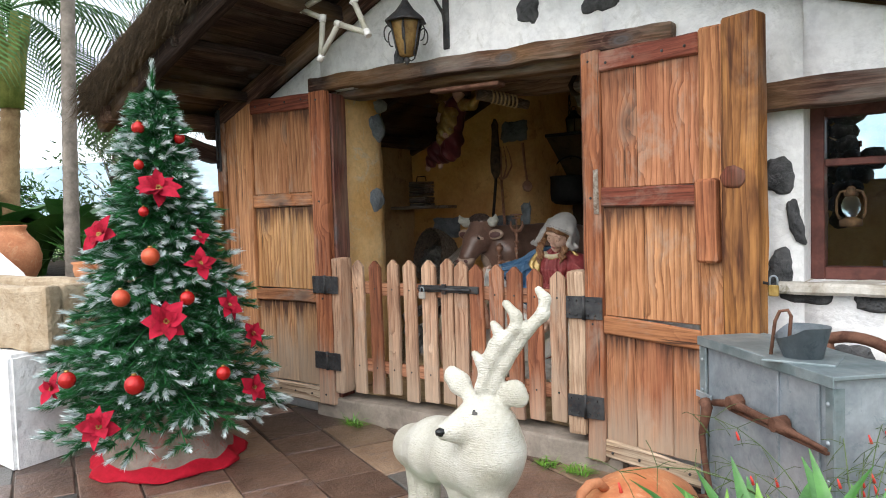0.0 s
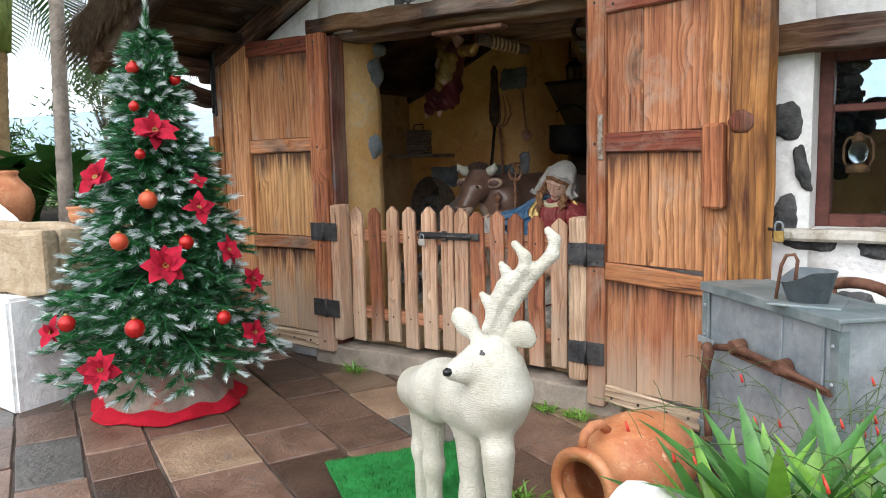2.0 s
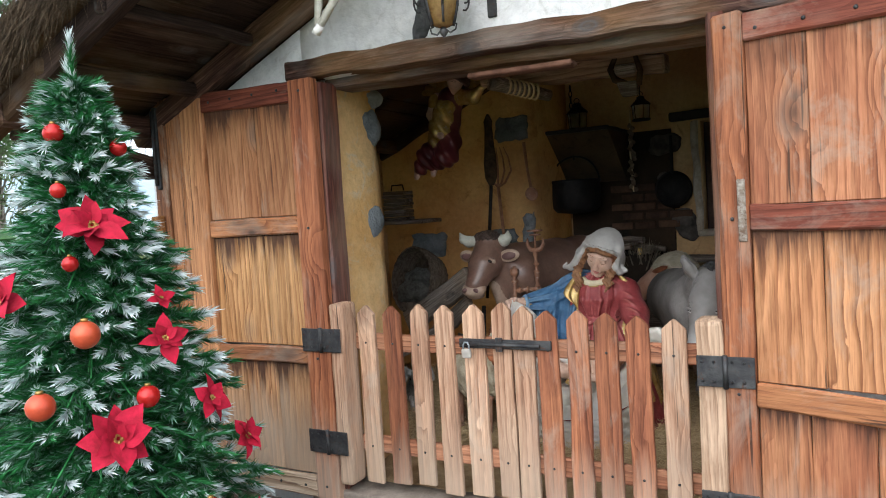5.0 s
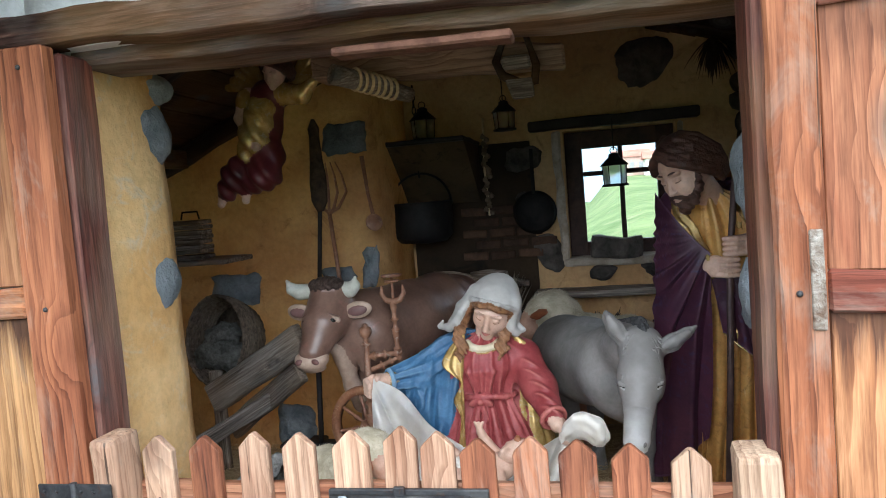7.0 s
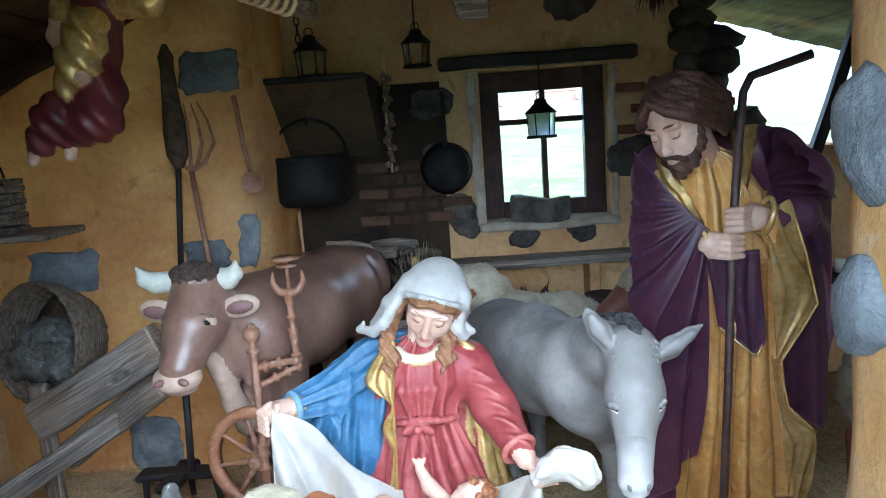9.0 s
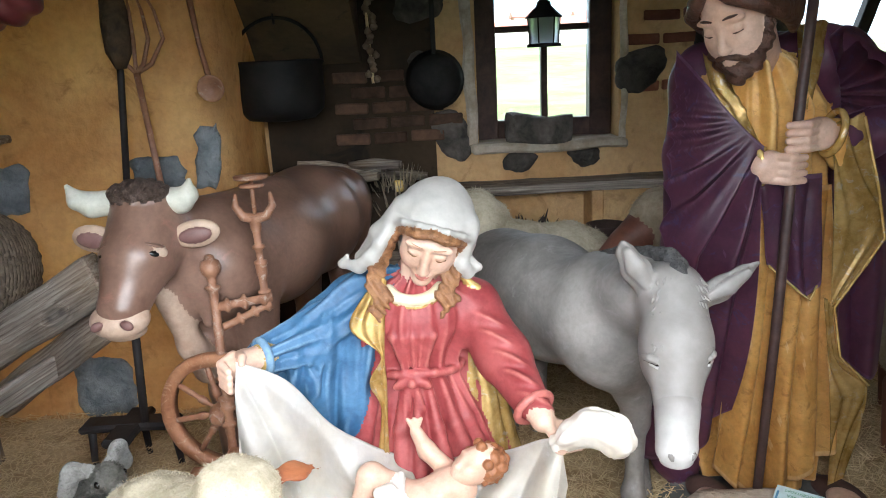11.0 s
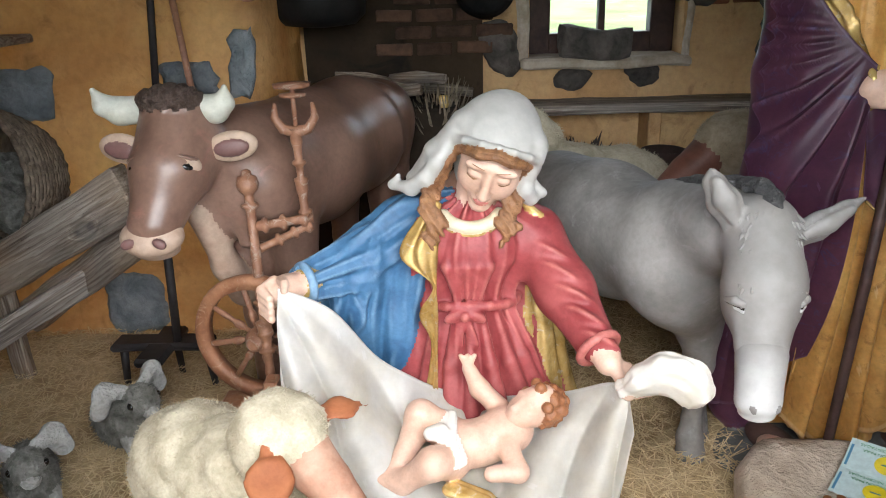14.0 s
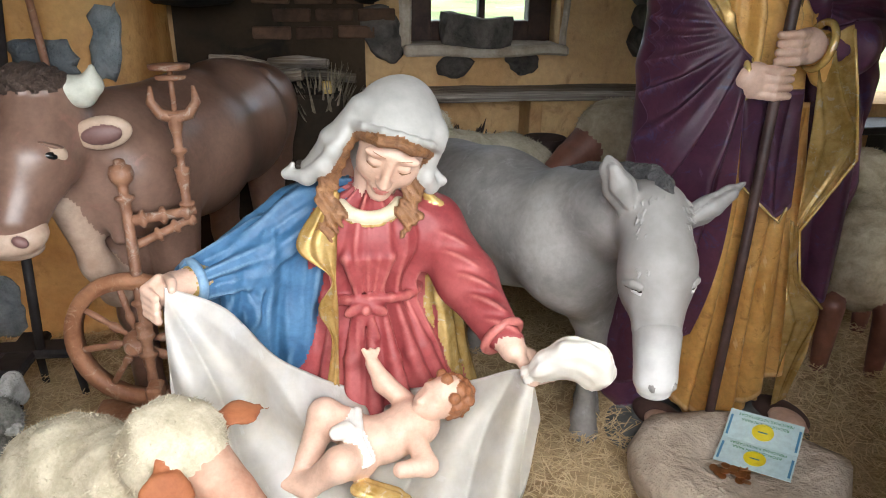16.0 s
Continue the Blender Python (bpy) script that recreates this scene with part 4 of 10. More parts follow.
roof = thing("roof_frame", "dark weathered rafters and beams under the thatch", "roof frame", (0, 0, 2.3), kind="structure")


def roof_beam(a, b, w, h, name, mat=W_BEAM, seed=0):
    a, b = Vector(a), Vector(b)
    d = b - a
    m = d.to_track_quat("X", "Z").to_matrix().to_4x4()
    bb = bmesh.new()
    box(bb, (0, -w / 2, -h / 2), (d.length, w / 2, h / 2), 0.012, 10, 0.012, seed)
    ob = part(name, bb, mat, roof)
    ob.matrix_local = Matrix.Translation(a - Vector((0, 0, 2.3))) @ m
    return ob


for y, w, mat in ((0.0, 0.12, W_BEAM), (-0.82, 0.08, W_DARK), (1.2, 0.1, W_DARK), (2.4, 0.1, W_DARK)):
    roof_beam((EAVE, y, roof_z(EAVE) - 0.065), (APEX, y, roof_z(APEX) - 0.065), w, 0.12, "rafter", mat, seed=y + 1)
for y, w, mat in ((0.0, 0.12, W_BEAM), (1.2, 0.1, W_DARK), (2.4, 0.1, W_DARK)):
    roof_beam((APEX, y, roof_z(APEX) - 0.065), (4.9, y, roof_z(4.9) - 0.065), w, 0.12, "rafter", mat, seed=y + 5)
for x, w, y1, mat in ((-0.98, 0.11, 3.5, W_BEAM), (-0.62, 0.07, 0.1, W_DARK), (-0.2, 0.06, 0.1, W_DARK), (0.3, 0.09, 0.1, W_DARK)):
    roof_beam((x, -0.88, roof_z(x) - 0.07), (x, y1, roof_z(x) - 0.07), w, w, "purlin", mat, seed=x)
roof_beam((-1.02, 0.0, 1.78), (-1.02, -0.75, 1.96), 0.1, 0.12, "bracket", seed=7)

# lintels
lintel = thing("lintel_beam", "long cracked weathered wooden lintel over the door", "beam", (1.16, 0, 2.092), kind="structure")
m = Matrix.Rotation(radians(1.55), 4, "Y")
bm = bmesh.new()
box(bm, (-1.2, -0.005, 0.0), (1.2, 0.1, 0.095), 0.014, 26, 0.014, 3, m)
part("front_beam", bm, W_BEAM, lintel)
bm = bmesh.new()
box(bm, (-1.05, 0.103, -0.035), (0.85, 0.33, 0.05), 0.012, 20, 0.01, 6, m)
part("back_beam", bm, W_BEAM, lintel)
bm = bmesh.new()
box(bm, (-0.25, 0.07, -0.085), (0.22, 0.15, -0.062), 0.006, 4, 0.004, 8, m)
part("iron_plate", bm, RUST, lintel, "rusty iron plate")
bm = bmesh.new()
box(bm, (2.72, -0.06, 1.7), (4.3, 0.08, 1.82), 0.014, 16, 0.014, 8)
solid("window_lintel", bm, W_BEAM, "cracked grey wooden lintel over the window", "beam", "structure")

# ---- doors and gate ----


def plank(bm, x0, x1, z0, z1, y0, y1, seed, bevel=0.006, amp=0.004):
    box(bm, (x0, y0, z0), (x1, y1, z1), bevel, 10, amp, seed)


def nail_row(parent, pts):
    for p in pts:
        b = bmesh.new()
        lathe(b, [(0.002, -0.004), (0.0075, -0.002), (0.006, 0.002), (0.002, 0.004)], 8, Matrix.Translation(p) @ Matrix.Rotation(radians(90), 4, "X"))
        part("nail", b, IRON, parent)


def hinge_plate(parent, x, z, y, w=0.085, h=0.11):
    b = bmesh.new()
    for s in (0, 1):
        box(b, (x + s * w, y - 0.008, z - h / 2), (x + s * w + w - 0.004, y, z + h / 2), 0.002, 2, 0.002, x + s)
    tube(b, [(x + w - 0.002, y - 0.008, z - h / 2 - 0.004), (x + w - 0.002, y - 0.008, z + h / 2 + 0.004)], 0.009)
    hp = part("hinge", b, IRON, parent, "black iron strap hinge")
    for dx in (0.02, 0.06):
        for s in (0, 1):
            for dz in (-0.035, 0.035):
                b = bmesh.new()
                lathe(b, [(0.001, -0.003), (0.006, 0), (0.001, 0.004)], 6, Matrix.Translation((x + s * w + dx, y - 0.009, z + dz)) @ Matrix.Rotation(radians(90), 4, "X"))
                part("bolt", b, IRON, hp)


# the left leaf, folded flat against the wall: x runs along the leaf from its free edge
def door_board(parent, x0, x1, z0, z1, y0, y1, mat, seed):
    """A panel board with its origin at its upper edge, from which its stains run down."""
    b = bmesh.new()
    w = (x1 - x0) / 2
    box(b, (-w, y0, z0 - z1), (w, y1, 0.0), 0.004, 8, 0.003, seed)
    ob = part("panel_board", b, mat, parent)
    ob.location = (x0 + w, 0, z1)
    return ob


def worn_rail(parent, name, x0, x1, z0, z1, y0, y1, mat, seed, sunk=0.0):
    """A rail with a chamfered, worn lower edge; sunk: how much lower its far end lies."""
    b = bmesh.new()
    box(b, (x0, y0, z0), (x1, y1, z1), 0.008, 14, 0.006, seed)
    for v in b.verts:
        v.co.z += sunk * (v.co.x - x0) / (x1 - x0)
    return part(name, b, mat, parent)


door_l = thing("door_leaf", "weathered orange-brown plank door folded open against the wall", "door", (0, 0, 0))
for name, x0, x1, z0, z1, y0, y1, mat, seed in [
        ("outer_plank", -0.955, -0.86, 0.07, 2.15, -0.06, 0.0, W_EDGE, 1), ("outer_plank", -0.856, -0.745, 0.07, 2.145, -0.05, 0.0, W_STILE, 21), ("stile", -0.74, -0.585, 0.07, 2.14, -0.052, 0.0, W_STILE_L, 2),
        ("stile", 0.012, 0.152, 0.085, 2.115, -0.054, 0.0, W_STILE_R, 3)]:
    bm = bmesh.new()
    plank(bm, x0, x1, z0, z1, y0, y1, seed)
    part(name, bm, mat, door_l)
worn_rail(door_l, "top_rail", -0.585, 0.012, 2.035, 2.135, -0.046, -0.02, W_RED_H, 6, -0.022)
worn_rail(door_l, "middle_rail", -0.585, 0.012, 1.385, 1.472, -0.05, -0.02, W_RAIL, 7)
worn_rail(door_l, "middle_rail", -0.585, 0.012, 0.748, 0.83, -0.05, -0.02, W_RAIL, 8)
worn_rail(door_l, "bottom_rail", -0.585, 0.012, 0.085, 0.195, -0.046, -0.02, W_PALE_H, 9)
for z0, z1, mats, cuts in ((1.475, 2.04, (B_RUST, B_RUST), (-0.24,)), (0.832, 1.386, (B_GOLD, B_GOLD), (-0.235,)), (0.196, 0.75, (B_LOW, B_LOW, B_LOW), (-0.42, -0.21))):
    xs = [-0.585] + list(cuts) + [0.012]
    for i in range(len(xs) - 1):
        door_board(door_l, xs[i] + 0.0015, xs[i + 1] - 0.0015, z0, z1, -0.026 + 0.002 * (i % 2), -0.004, mats[i], i + z0 * 9)
nail_row(door_l, [(x, -0.05, z) for z in (2.08, 0.14) for x in (-0.52, -0.37, -0.22, -0.06)] + [(0.08, -0.056, z) for z in (2.06, 1.41, 0.78, 0.15)])
bm = bmesh.new()
box(bm, (-0.925, -0.075, 1.66), (-0.895, -0.06, 2.1), 0.004)
tube(bm, [(-0.91, -0.085, 1.68), (-0.91, -0.085, 2.08)], 0.009)
part("sliding_bolt", bm, IRON, door_l, "dark iron sliding bolt")
bm = bmesh.new()
box(bm, (-0.965, -0.105, 1.03), (-0.895, -0.06, 1.52), 0.008, 6, 0.008, 5)
part("latch_block", bm, W_GOLD_V, door_l)

# the right leaf, not quite folded back: built along x from its hinges, then turned
door_r = thing("door_leaf", "weathered red-brown plank door standing open, with a thick golden edge plank", "door", (1.93, 0.008, 0))
door_r.rotation_euler = (0, 0, radians(-12))
for name, x0, x1, z0, z1, y0, y1, mat, seed in [
        ("stile", 0.0, 0.105, 0.05, 2.07, -0.048, 0.0, W_STILE_R, 11),
        ("stile", 0.622, 0.745, 0.06, 2.06, -0.052, 0.0, W_STILE, 14), ("outer_plank", 0.747, 0.9, 0.06, 2.07, -0.1, 0.0, W_GOLD_V, 15)]:
    bm = bmesh.new()
    plank(bm, x0, x1, z0, z1, y0, y1, seed, 0.01, 0.008)
    part(name, bm, mat, door_r)
worn_rail(door_r, "top_rail", 0.105, 0.622, 1.965, 2.06, -0.044, -0.02, W_RED_H, 16, -0.01)
worn_rail(door_r, "middle_rail", 0.105, 0.622, 1.318, 1.41, -0.046, -0.02, W_RED_H, 17, -0.012)
worn_rail(door_r, "middle_rail", 0.105, 0.622, 0.7, 0.79, -0.046, -0.02, W_RAIL, 18, -0.025)
worn_rail(door_r, "bottom_rail", 0.105, 0.622, 0.09, 0.18, -0.042, -0.02, W_PALE_H, 19, -0.03)
for z0, z1, mat, cuts in ((1.405, 1.975, B_RED, (0.3,)), (0.785, 1.322, B_RUST, (0.33,)), (0.165, 0.705, B_LOW_R, (0.275, 0.47))):
    xs = [0.105] + list(cuts) + [0.622]
    for i in range(len(xs) - 1):
        door_board(door_r, xs[i] + 0.0015, xs[i + 1] - 0.0015, z0, z1, -0.024 + 0.002 * (i % 2), -0.004, mat, i + z0 * 7)
nail_row(door_r, [(x, -0.046, z) for z in (2.0, 0.115) for x in (0.15, 0.3, 0.45, 0.56)] + [(0.05, -0.05, z) for z in (2.02, 1.36, 0.74)])
bm = bmesh.new()
box(bm, (0.632, -0.115, 1.07), (0.728, -0.052, 1.42), 0.012, 6, 0.008, 5)
part("latch_block", bm, W_STILE_R, door_r)
bm = bmesh.new()
box(bm, (0.075, -0.058, 1.28), (0.102, -0.048, 1.5), 0.003, 6, 0.006)
part("hinge", bm, RUST_PALE, door_r, "rusted iron hinge leaf")
bm = bmesh.new()
stone_lump(bm, (0.8, -0.1, 1.42), (0.055, 0.007, 0.05), 3, 0.3, 2)
part("knot", bm, W_RED_V, door_r)
bm = bmesh.new()
tube(bm, [(0.895, -0.05, 0.99), (0.93, -0.05, 0.985), (0.95, -0.04, 0.98)], 0.006)
part("hasp", bm, IRON, door_r, "rusty iron hasp")

padlock = thing("padlock", "small brass padlock with a steel shackle hanging on the hasp", "padlock", (2.845, -0.265, 0.985))
bm = bmesh.new()
box(bm, (-0.02, -0.008, -0.045), (0.02, 0.008, 0.0), 0.004)
part("body", bm, BRASS, padlock)
bm = bmesh.new()
tube(bm, [(-0.014, 0, -0.002), (-0.014, 0, 0.022)] + [(-0.014 * math.cos(a), 0, 0.022 + 0.014 * math.sin(a)) for a in (0.5, 1.0, 1.57, 2.1, 2.6)] + [(0.014, 0, 0.022), (0.014, 0, -0.002)], 0.004, 6)
part("shackle", bm, ZINC, padlock, "steel shackle")

# door posts
for name, x0, x1 in (("door_post", 0.1, 0.165), ("door_post", 1.9, 1.965)):
    bm = bmesh.new()
    plank(bm, x0, x1, 0.02, 2.1, 0.0, 0.135, x0, 0.008, 0.006)
    solid(name, bm, W_RED_V, "dark red-brown wooden door post", "post", "structure")

# the picket gate: two leaves

def picket(parent, x, w, z0, z1, y, seed, lean=0.0, mat=None):
    b = bmesh.new()
    t = 0.024
    pts = [(x - w / 2, z0), (x + w / 2, z0), (x + w / 2 + lean, z1 - w * 0.42), (x + w * 0.06 + lean, z1), (x - w * 0.06 + lean, z1), (x - w / 2 + lean, z1 - w * 0.42)]
    rows = []
    for yy in (y - t, y):
        rows.append([b.verts.new((p[0], yy, p[1])) for p in pts])
    n = len(pts)
    b.faces.new(rows[0])
    b.faces.new(rows[1][::-1])
    for i in range(n):
        b.faces.new((rows[0][(i + 1) % n], rows[0][i], rows[1][i], rows[1][(i + 1) % n]))
    side = [e for e in b.edges if abs(e.verts[0].co.z - e.verts[1].co.z) > 0.3]
    bmesh.ops.subdivide_edges(b, edges=side, cuts=6)
    bmesh.ops.bevel(b, geom=[e for e in b.edges if len(e.link_faces) == 2 and e.calc_face_angle(0) > 0.6], offset=0.003, segments=1, affect="EDGES")
    for v in b.verts:
        v.co += noise.noise_vector(v.co * 6 + Vector((seed * 3.3, 0, 0))) * 0.005
    return part("picket", b, mat, parent)


def gate_leaf(x0, x1, pickets, label):
    """A leaf of the gate: pickets as (x, width, height of the tip, material)."""
    g = thing("picket_gate", label, "gate", ((x0 + x1) / 2, 0.055, 0.14), group="gate leaves")
    cx = (x0 + x1) / 2
    for z in (0.81, 0.31):
        b = bmesh.new()
        box(b, (x0 - cx, 0.0, z - 0.14), (x1 - cx, 0.03, z + 0.08 - 0.14), 0.006, 12, 0.006, x0 + z)
        part("rail", b, W_PICKET_H, g)
    for i, (x, w, top, mat) in enumerate(pickets):
        p = picket(g, x - cx, w, 0.17 + 0.012 * (i % 3) - 0.14, top - 0.14, 0.0, x * 7, random.Random(i).uniform(-0.006, 0.006), mat)
        for z in (0.85, 0.35):
            b = bmesh.new()
            lathe(b, [(0.001, -0.003), (0.006, 0), (0.001, 0.003)], 6, Matrix.Translation((x - cx, -0.026, z - 0.14)) @ Matrix.Rotation(radians(90), 4, "X"))
            part("nail", b, IRON, p)
    return g


gl = gate_leaf(0.15, 1.062, [(0.308, 0.095, 1.025, W_PICKET), (0.46, 0.092, 1.023, W_PICKET_R), (0.6, 0.09, 1.034, W_PICKET), (0.738, 0.09, 1.032, W_PICKET), (0.884, 0.1, 1.036, W_PICKET), (1.016, 0.088, 1.045, W_PICKET)], "pale weathered picket gate leaf with pointed slats")
gr = gate_leaf(1.066, 1.9, [(1.112, 0.09, 1.03, W_PICKET), (1.226, 0.09, 1.012, W_PICKET_R), (1.348, 0.09, 1.014, W_PICKET_R), (1.472, 0.092, 1.007, W_PICKET_R), (1.598, 0.09, 0.997, W_PICKET_R), (1.732, 0.092, 0.987, W_PICKET)], "reddish weathered picket gate leaf with pointed slats")
for g, x0, x1, top in ((gl, 0.158, 0.235, 1.045), (gr, 1.825, 1.922, 1.0)):
    b = bmesh.new()
    cx = g.location.x
    box(b, (x0 - cx, -0.104, 0.17 - 0.14), (x1 - cx, 0.02, top - 0.14), 0.018, 10, 0.008, x0)
    part("hinge_post", b, W_PALE_V if x0 > 1 else W_PICKET, g)
for z in (0.873, 0.378):
    hinge_plate(gl, 0.0 - gl.location.x, z - 0.14, -0.112, 0.116, 0.112)
for z in (0.82, 0.325):
    hinge_plate(gr, 1.83 - gr.location.x, z - 0.14, -0.112, 0.1, 0.112)
bm = bmesh.new()
cx = gl.location.x
box(bm, (0.82 - cx, -0.04, 0.85 - 0.14), (1.245 - cx, -0.026, 0.89 - 0.14), 0.003, 4, 0.002)
tube(bm, [(0.83 - cx, -0.05, 0.87 - 0.14), (1.2 - cx, -0.05, 0.87 - 0.14)], 0.009)
box(bm, (1.0 - cx, -0.052, 0.84 - 0.14), (1.03 - cx, -0.04, 0.9 - 0.14), 0.002)
part("latch_bar", bm, IRON, gl, "black iron latch bar")
pl2 = thing("padlock", "small pale padlock hanging on the gate latch", "padlock", (0.865, -0.007, 0.85))
bm = bmesh.new()
box(bm, (-0.022, -0.008, -0.04), (0.022, 0.008, 0.0), 0.004)
part("body", bm, plain("pale_lock_metal", (0.5, 0.48, 0.44), (0.66, 0.62, 0.56), 0.4, 0.6), pl2)
bm = bmesh.new()
tube(bm, [(-0.014, 0, -0.002), (-0.014, 0, 0.016), (-0.007, 0, 0.028), (0.007, 0, 0.028), (0.014, 0, 0.016), (0.014, 0, -0.002)], 0.004, 6)
part("shackle", bm, ZINC, pl2, "steel shackle")

# ---- windows ----


def window(name, x0, x1, z0, z1, y, mullion, transom, mat, label, fw=0.055):
    w = thing(name, label, "window", ((x0 + x1) / 2, y, z0), kind="structure")
    cx, h = (x0 + x1) / 2, z1 - z0
    a, c = x0 - cx, x1 - cx
    pieces = [("frame_side", a, a + fw, 0, h), ("frame_side", c - fw, c, 0, h), ("frame_sill", a + fw, c - fw, 0, fw), ("frame_head", a + fw, c - fw, h - fw, h)]
    for mx in mullion:
        pieces.append(("mullion", mx - cx - 0.016, mx - cx + 0.016, fw, h - fw))
    for tz in transom:
        pieces.append(("transom", a + fw, c - fw, tz - z0 - 0.016, tz - z0 + 0.016))
    for i, (nm, xa, xb, za, zb) in enumerate(pieces):
        b = bmesh.new()
        d = 0.03 if nm in ("mullion", "transom") else 0.045
        box(b, (xa, -d - (0.004 if nm == "mullion" else 0), za), (xb, d, zb), 0.004, 3, 0.002, i)
        part(nm, b, mat, w)
    b = bmesh.new()
    box(b, (a + fw, -0.003, fw), (c - fw, 0.003, h - fw))
    p = part("pane", b, CLEAR, w)
    p.visible_shadow = False
    return w


W_WIN = plain("dark_window_wood", (0.03, 0.015, 0.012), (0.08, 0.04, 0.03), 0.6, scale=10)
W_WIN_RED = plain("red_window_wood", (0.06, 0.02, 0.015), (0.13, 0.045, 0.035), 0.6, scale=10)
window("window_1", 1.34, 2.06, 1.15, 2.02, 3.4, [1.71], [1.73], W_WIN, "small dark wooden window with four panes", 0.115)
window("window_2", 2.9, 3.75, 0.97, 1.73, 0.24, [3.31], [1.478], W_WIN_RED, "red-brown wooden window in the white facade")
bm = bmesh.new()
box(bm, (1.3, 3.13, 1.12), (2.1, 3.42, 1.17), 0.012, 10, 0.012, 2)
solid("window_sill_1", bm, plain("dusty_sill_plaster", (0.3, 0.24, 0.17), (0.5, 0.44, 0.36), 0.95, scale=6, bumpy=0.5), "dusty plastered window sill", "sill", "structure")
bm = bmesh.new()
box(bm, (2.8, -0.02, 0.92), (3.8, 0.3, 0.97), 0.012, 10, 0.012, 2)
solid("window_sill_2", bm, plain("mossy_sill_plaster", (0.34, 0.3, 0.24), (0.62, 0.6, 0.55), 0.95, scale=7, bumpy=0.7, c=(0.26, 0.24, 0.17)), "white plastered window sill, dirty with moss", "sill", "structure")
bm = bmesh.new()
box(bm, (1.12, 3.1, 2.03), (2.2, 3.2, 2.1), 0.01, 10, 0.008, 4)
solid("window_beam", bm, W_BLACK, "blackened beam over the small window", "beam", "structure")
# white-washed edges of the window recess
for x0, x1 in ((1.275, 1.335), (2.065, 2.1)):
    bm = bmesh.new()
    box(bm, (x0, 3.175, 1.15), (x1, 3.205, 2.03), 0.012, 10, 0.02, x0)
    solid("window_reveal", bm, plain("pale_chipped_plaster", (0.4, 0.33, 0.24), (0.6, 0.54, 0.46), 0.95, scale=9, bumpy=0.5), "pale chipped plaster edge of the window recess", "plaster edge", "structure")
bm = bmesh.new()
box(bm, (1.1, 2.98, 0.93), (2.5, 3.2, 0.975), 0.006, 10, 0.006, 4)
solid("wall_shelf", bm, W_GREY, "dark wooden shelf along the back wall under the window", "shelf")
bm = bmesh.new()
box(bm, (1.88, 3.0, 0.15), (1.94, 3.2, 0.93), 0.006, 4, 0.006, 4)
solid("shelf_support", bm, OCHRE, "plastered support under the wall shelf", "support", "structure")

# ---- painted figures ----
SKIN = plain("painted_skin", (0.57, 0.365, 0.27), (0.68, 0.475, 0.37), 0.45, scale=9, fine=60, bumpy=0.05)
CLOTH_W = plain("painted_white_cloth", (0.72, 0.68, 0.59), (0.8, 0.79, 0.77), 0.42, scale=5, fine=14, bumpy=0.03, ridge=(0.85, 0.84, 0.82), wear_light=0.5)
VEIL = plain("painted_white_veil", (0.38, 0.37, 0.34), (0.46, 0.45, 0.43), 0.5, scale=8, fine=16, bumpy=0.04, ridge=(0.54, 0.53, 0.51), wear_light=0.5)
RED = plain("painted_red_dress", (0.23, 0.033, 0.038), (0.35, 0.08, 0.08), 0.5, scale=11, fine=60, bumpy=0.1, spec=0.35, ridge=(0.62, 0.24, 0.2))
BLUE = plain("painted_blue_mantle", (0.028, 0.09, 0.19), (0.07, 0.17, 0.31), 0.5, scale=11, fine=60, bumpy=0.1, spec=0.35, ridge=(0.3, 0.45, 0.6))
HAIR = plain("painted_brown_hair", (0.16, 0.07, 0.03), (0.32, 0.16, 0.07), 0.5, scale=30, fine=80, bumpy=0.5, dist=0.008)
DARK_HAIR = plain("painted_dark_hair", (0.05, 0.022, 0.014), (0.11, 0.05, 0.034), 0.5, scale=30, fine=80, bumpy=0.5, dist=0.008)
PURPLE = plain("painted_purple_cloak", (0.075, 0.026, 0.058), (0.15, 0.05, 0.085), 0.4, scale=7, fine=60, bumpy=0.08, c=(0.085, 0.07, 0.17), ridge=(0.26, 0.16, 0.27), wear_light=0.45)
OCHRE_ROBE = plain("painted_ochre_robe", (0.6, 0.3, 0.07), (0.8, 0.49, 0.15), 0.5, scale=7, fine=60, bumpy=0.08, c=(0.42, 0.2, 0.05), ridge=(0.9, 0.72, 0.4), wear_light=0.5)
BASE_GREY = plain("grey_statue_base", (0.1, 0.105, 0.1), (0.2, 0.2, 0.19), 0.8, scale=8, bumpy=0.3)
SANDAL = plain("painted_sandal", (0.06, 0.035, 0.03), (0.12, 0.07, 0.06), 0.6)
BROWN_OX = plain("painted_brown_hide", (0.16, 0.09, 0.065), (0.26, 0.16, 0.12), 0.32, scale=5, fine=60, bumpy=0.06, c=(0.27, 0.14, 0.11))
CREAM = plain("painted_cream_hide", (0.38, 0.26, 0.19), (0.54, 0.41, 0.32), 0.45, scale=9, bumpy=0.06)
HORN = plain("painted_horn", (0.5, 0.5, 0.42), (0.7, 0.7, 0.62), 0.4, scale=8, bumpy=0.08)
POLL = plain("painted_dark_curls", (0.07, 0.045, 0.035), (0.16, 0.11, 0.09), 0.6, scale=50, fine=110, bumpy=0.9, dist=0.012)
GREY_D = plain("painted_grey_hide", (0.175, 0.165, 0.158), (0.29, 0.275, 0.262), 0.6, scale=5, fine=60, bumpy=0.06, c=(0.3, 0.29, 0.285))
LIGHT_D = plain("painted_pale_muzzle", (0.38, 0.375, 0.37), (0.52, 0.51, 0.5), 0.5, scale=9, bumpy=0.15)
MANE = plain("painted_dark_mane", (0.05, 0.05, 0.052), (0.12, 0.12, 0.12), 0.6, scale=50, fine=110, bumpy=0.8, dist=0.01)
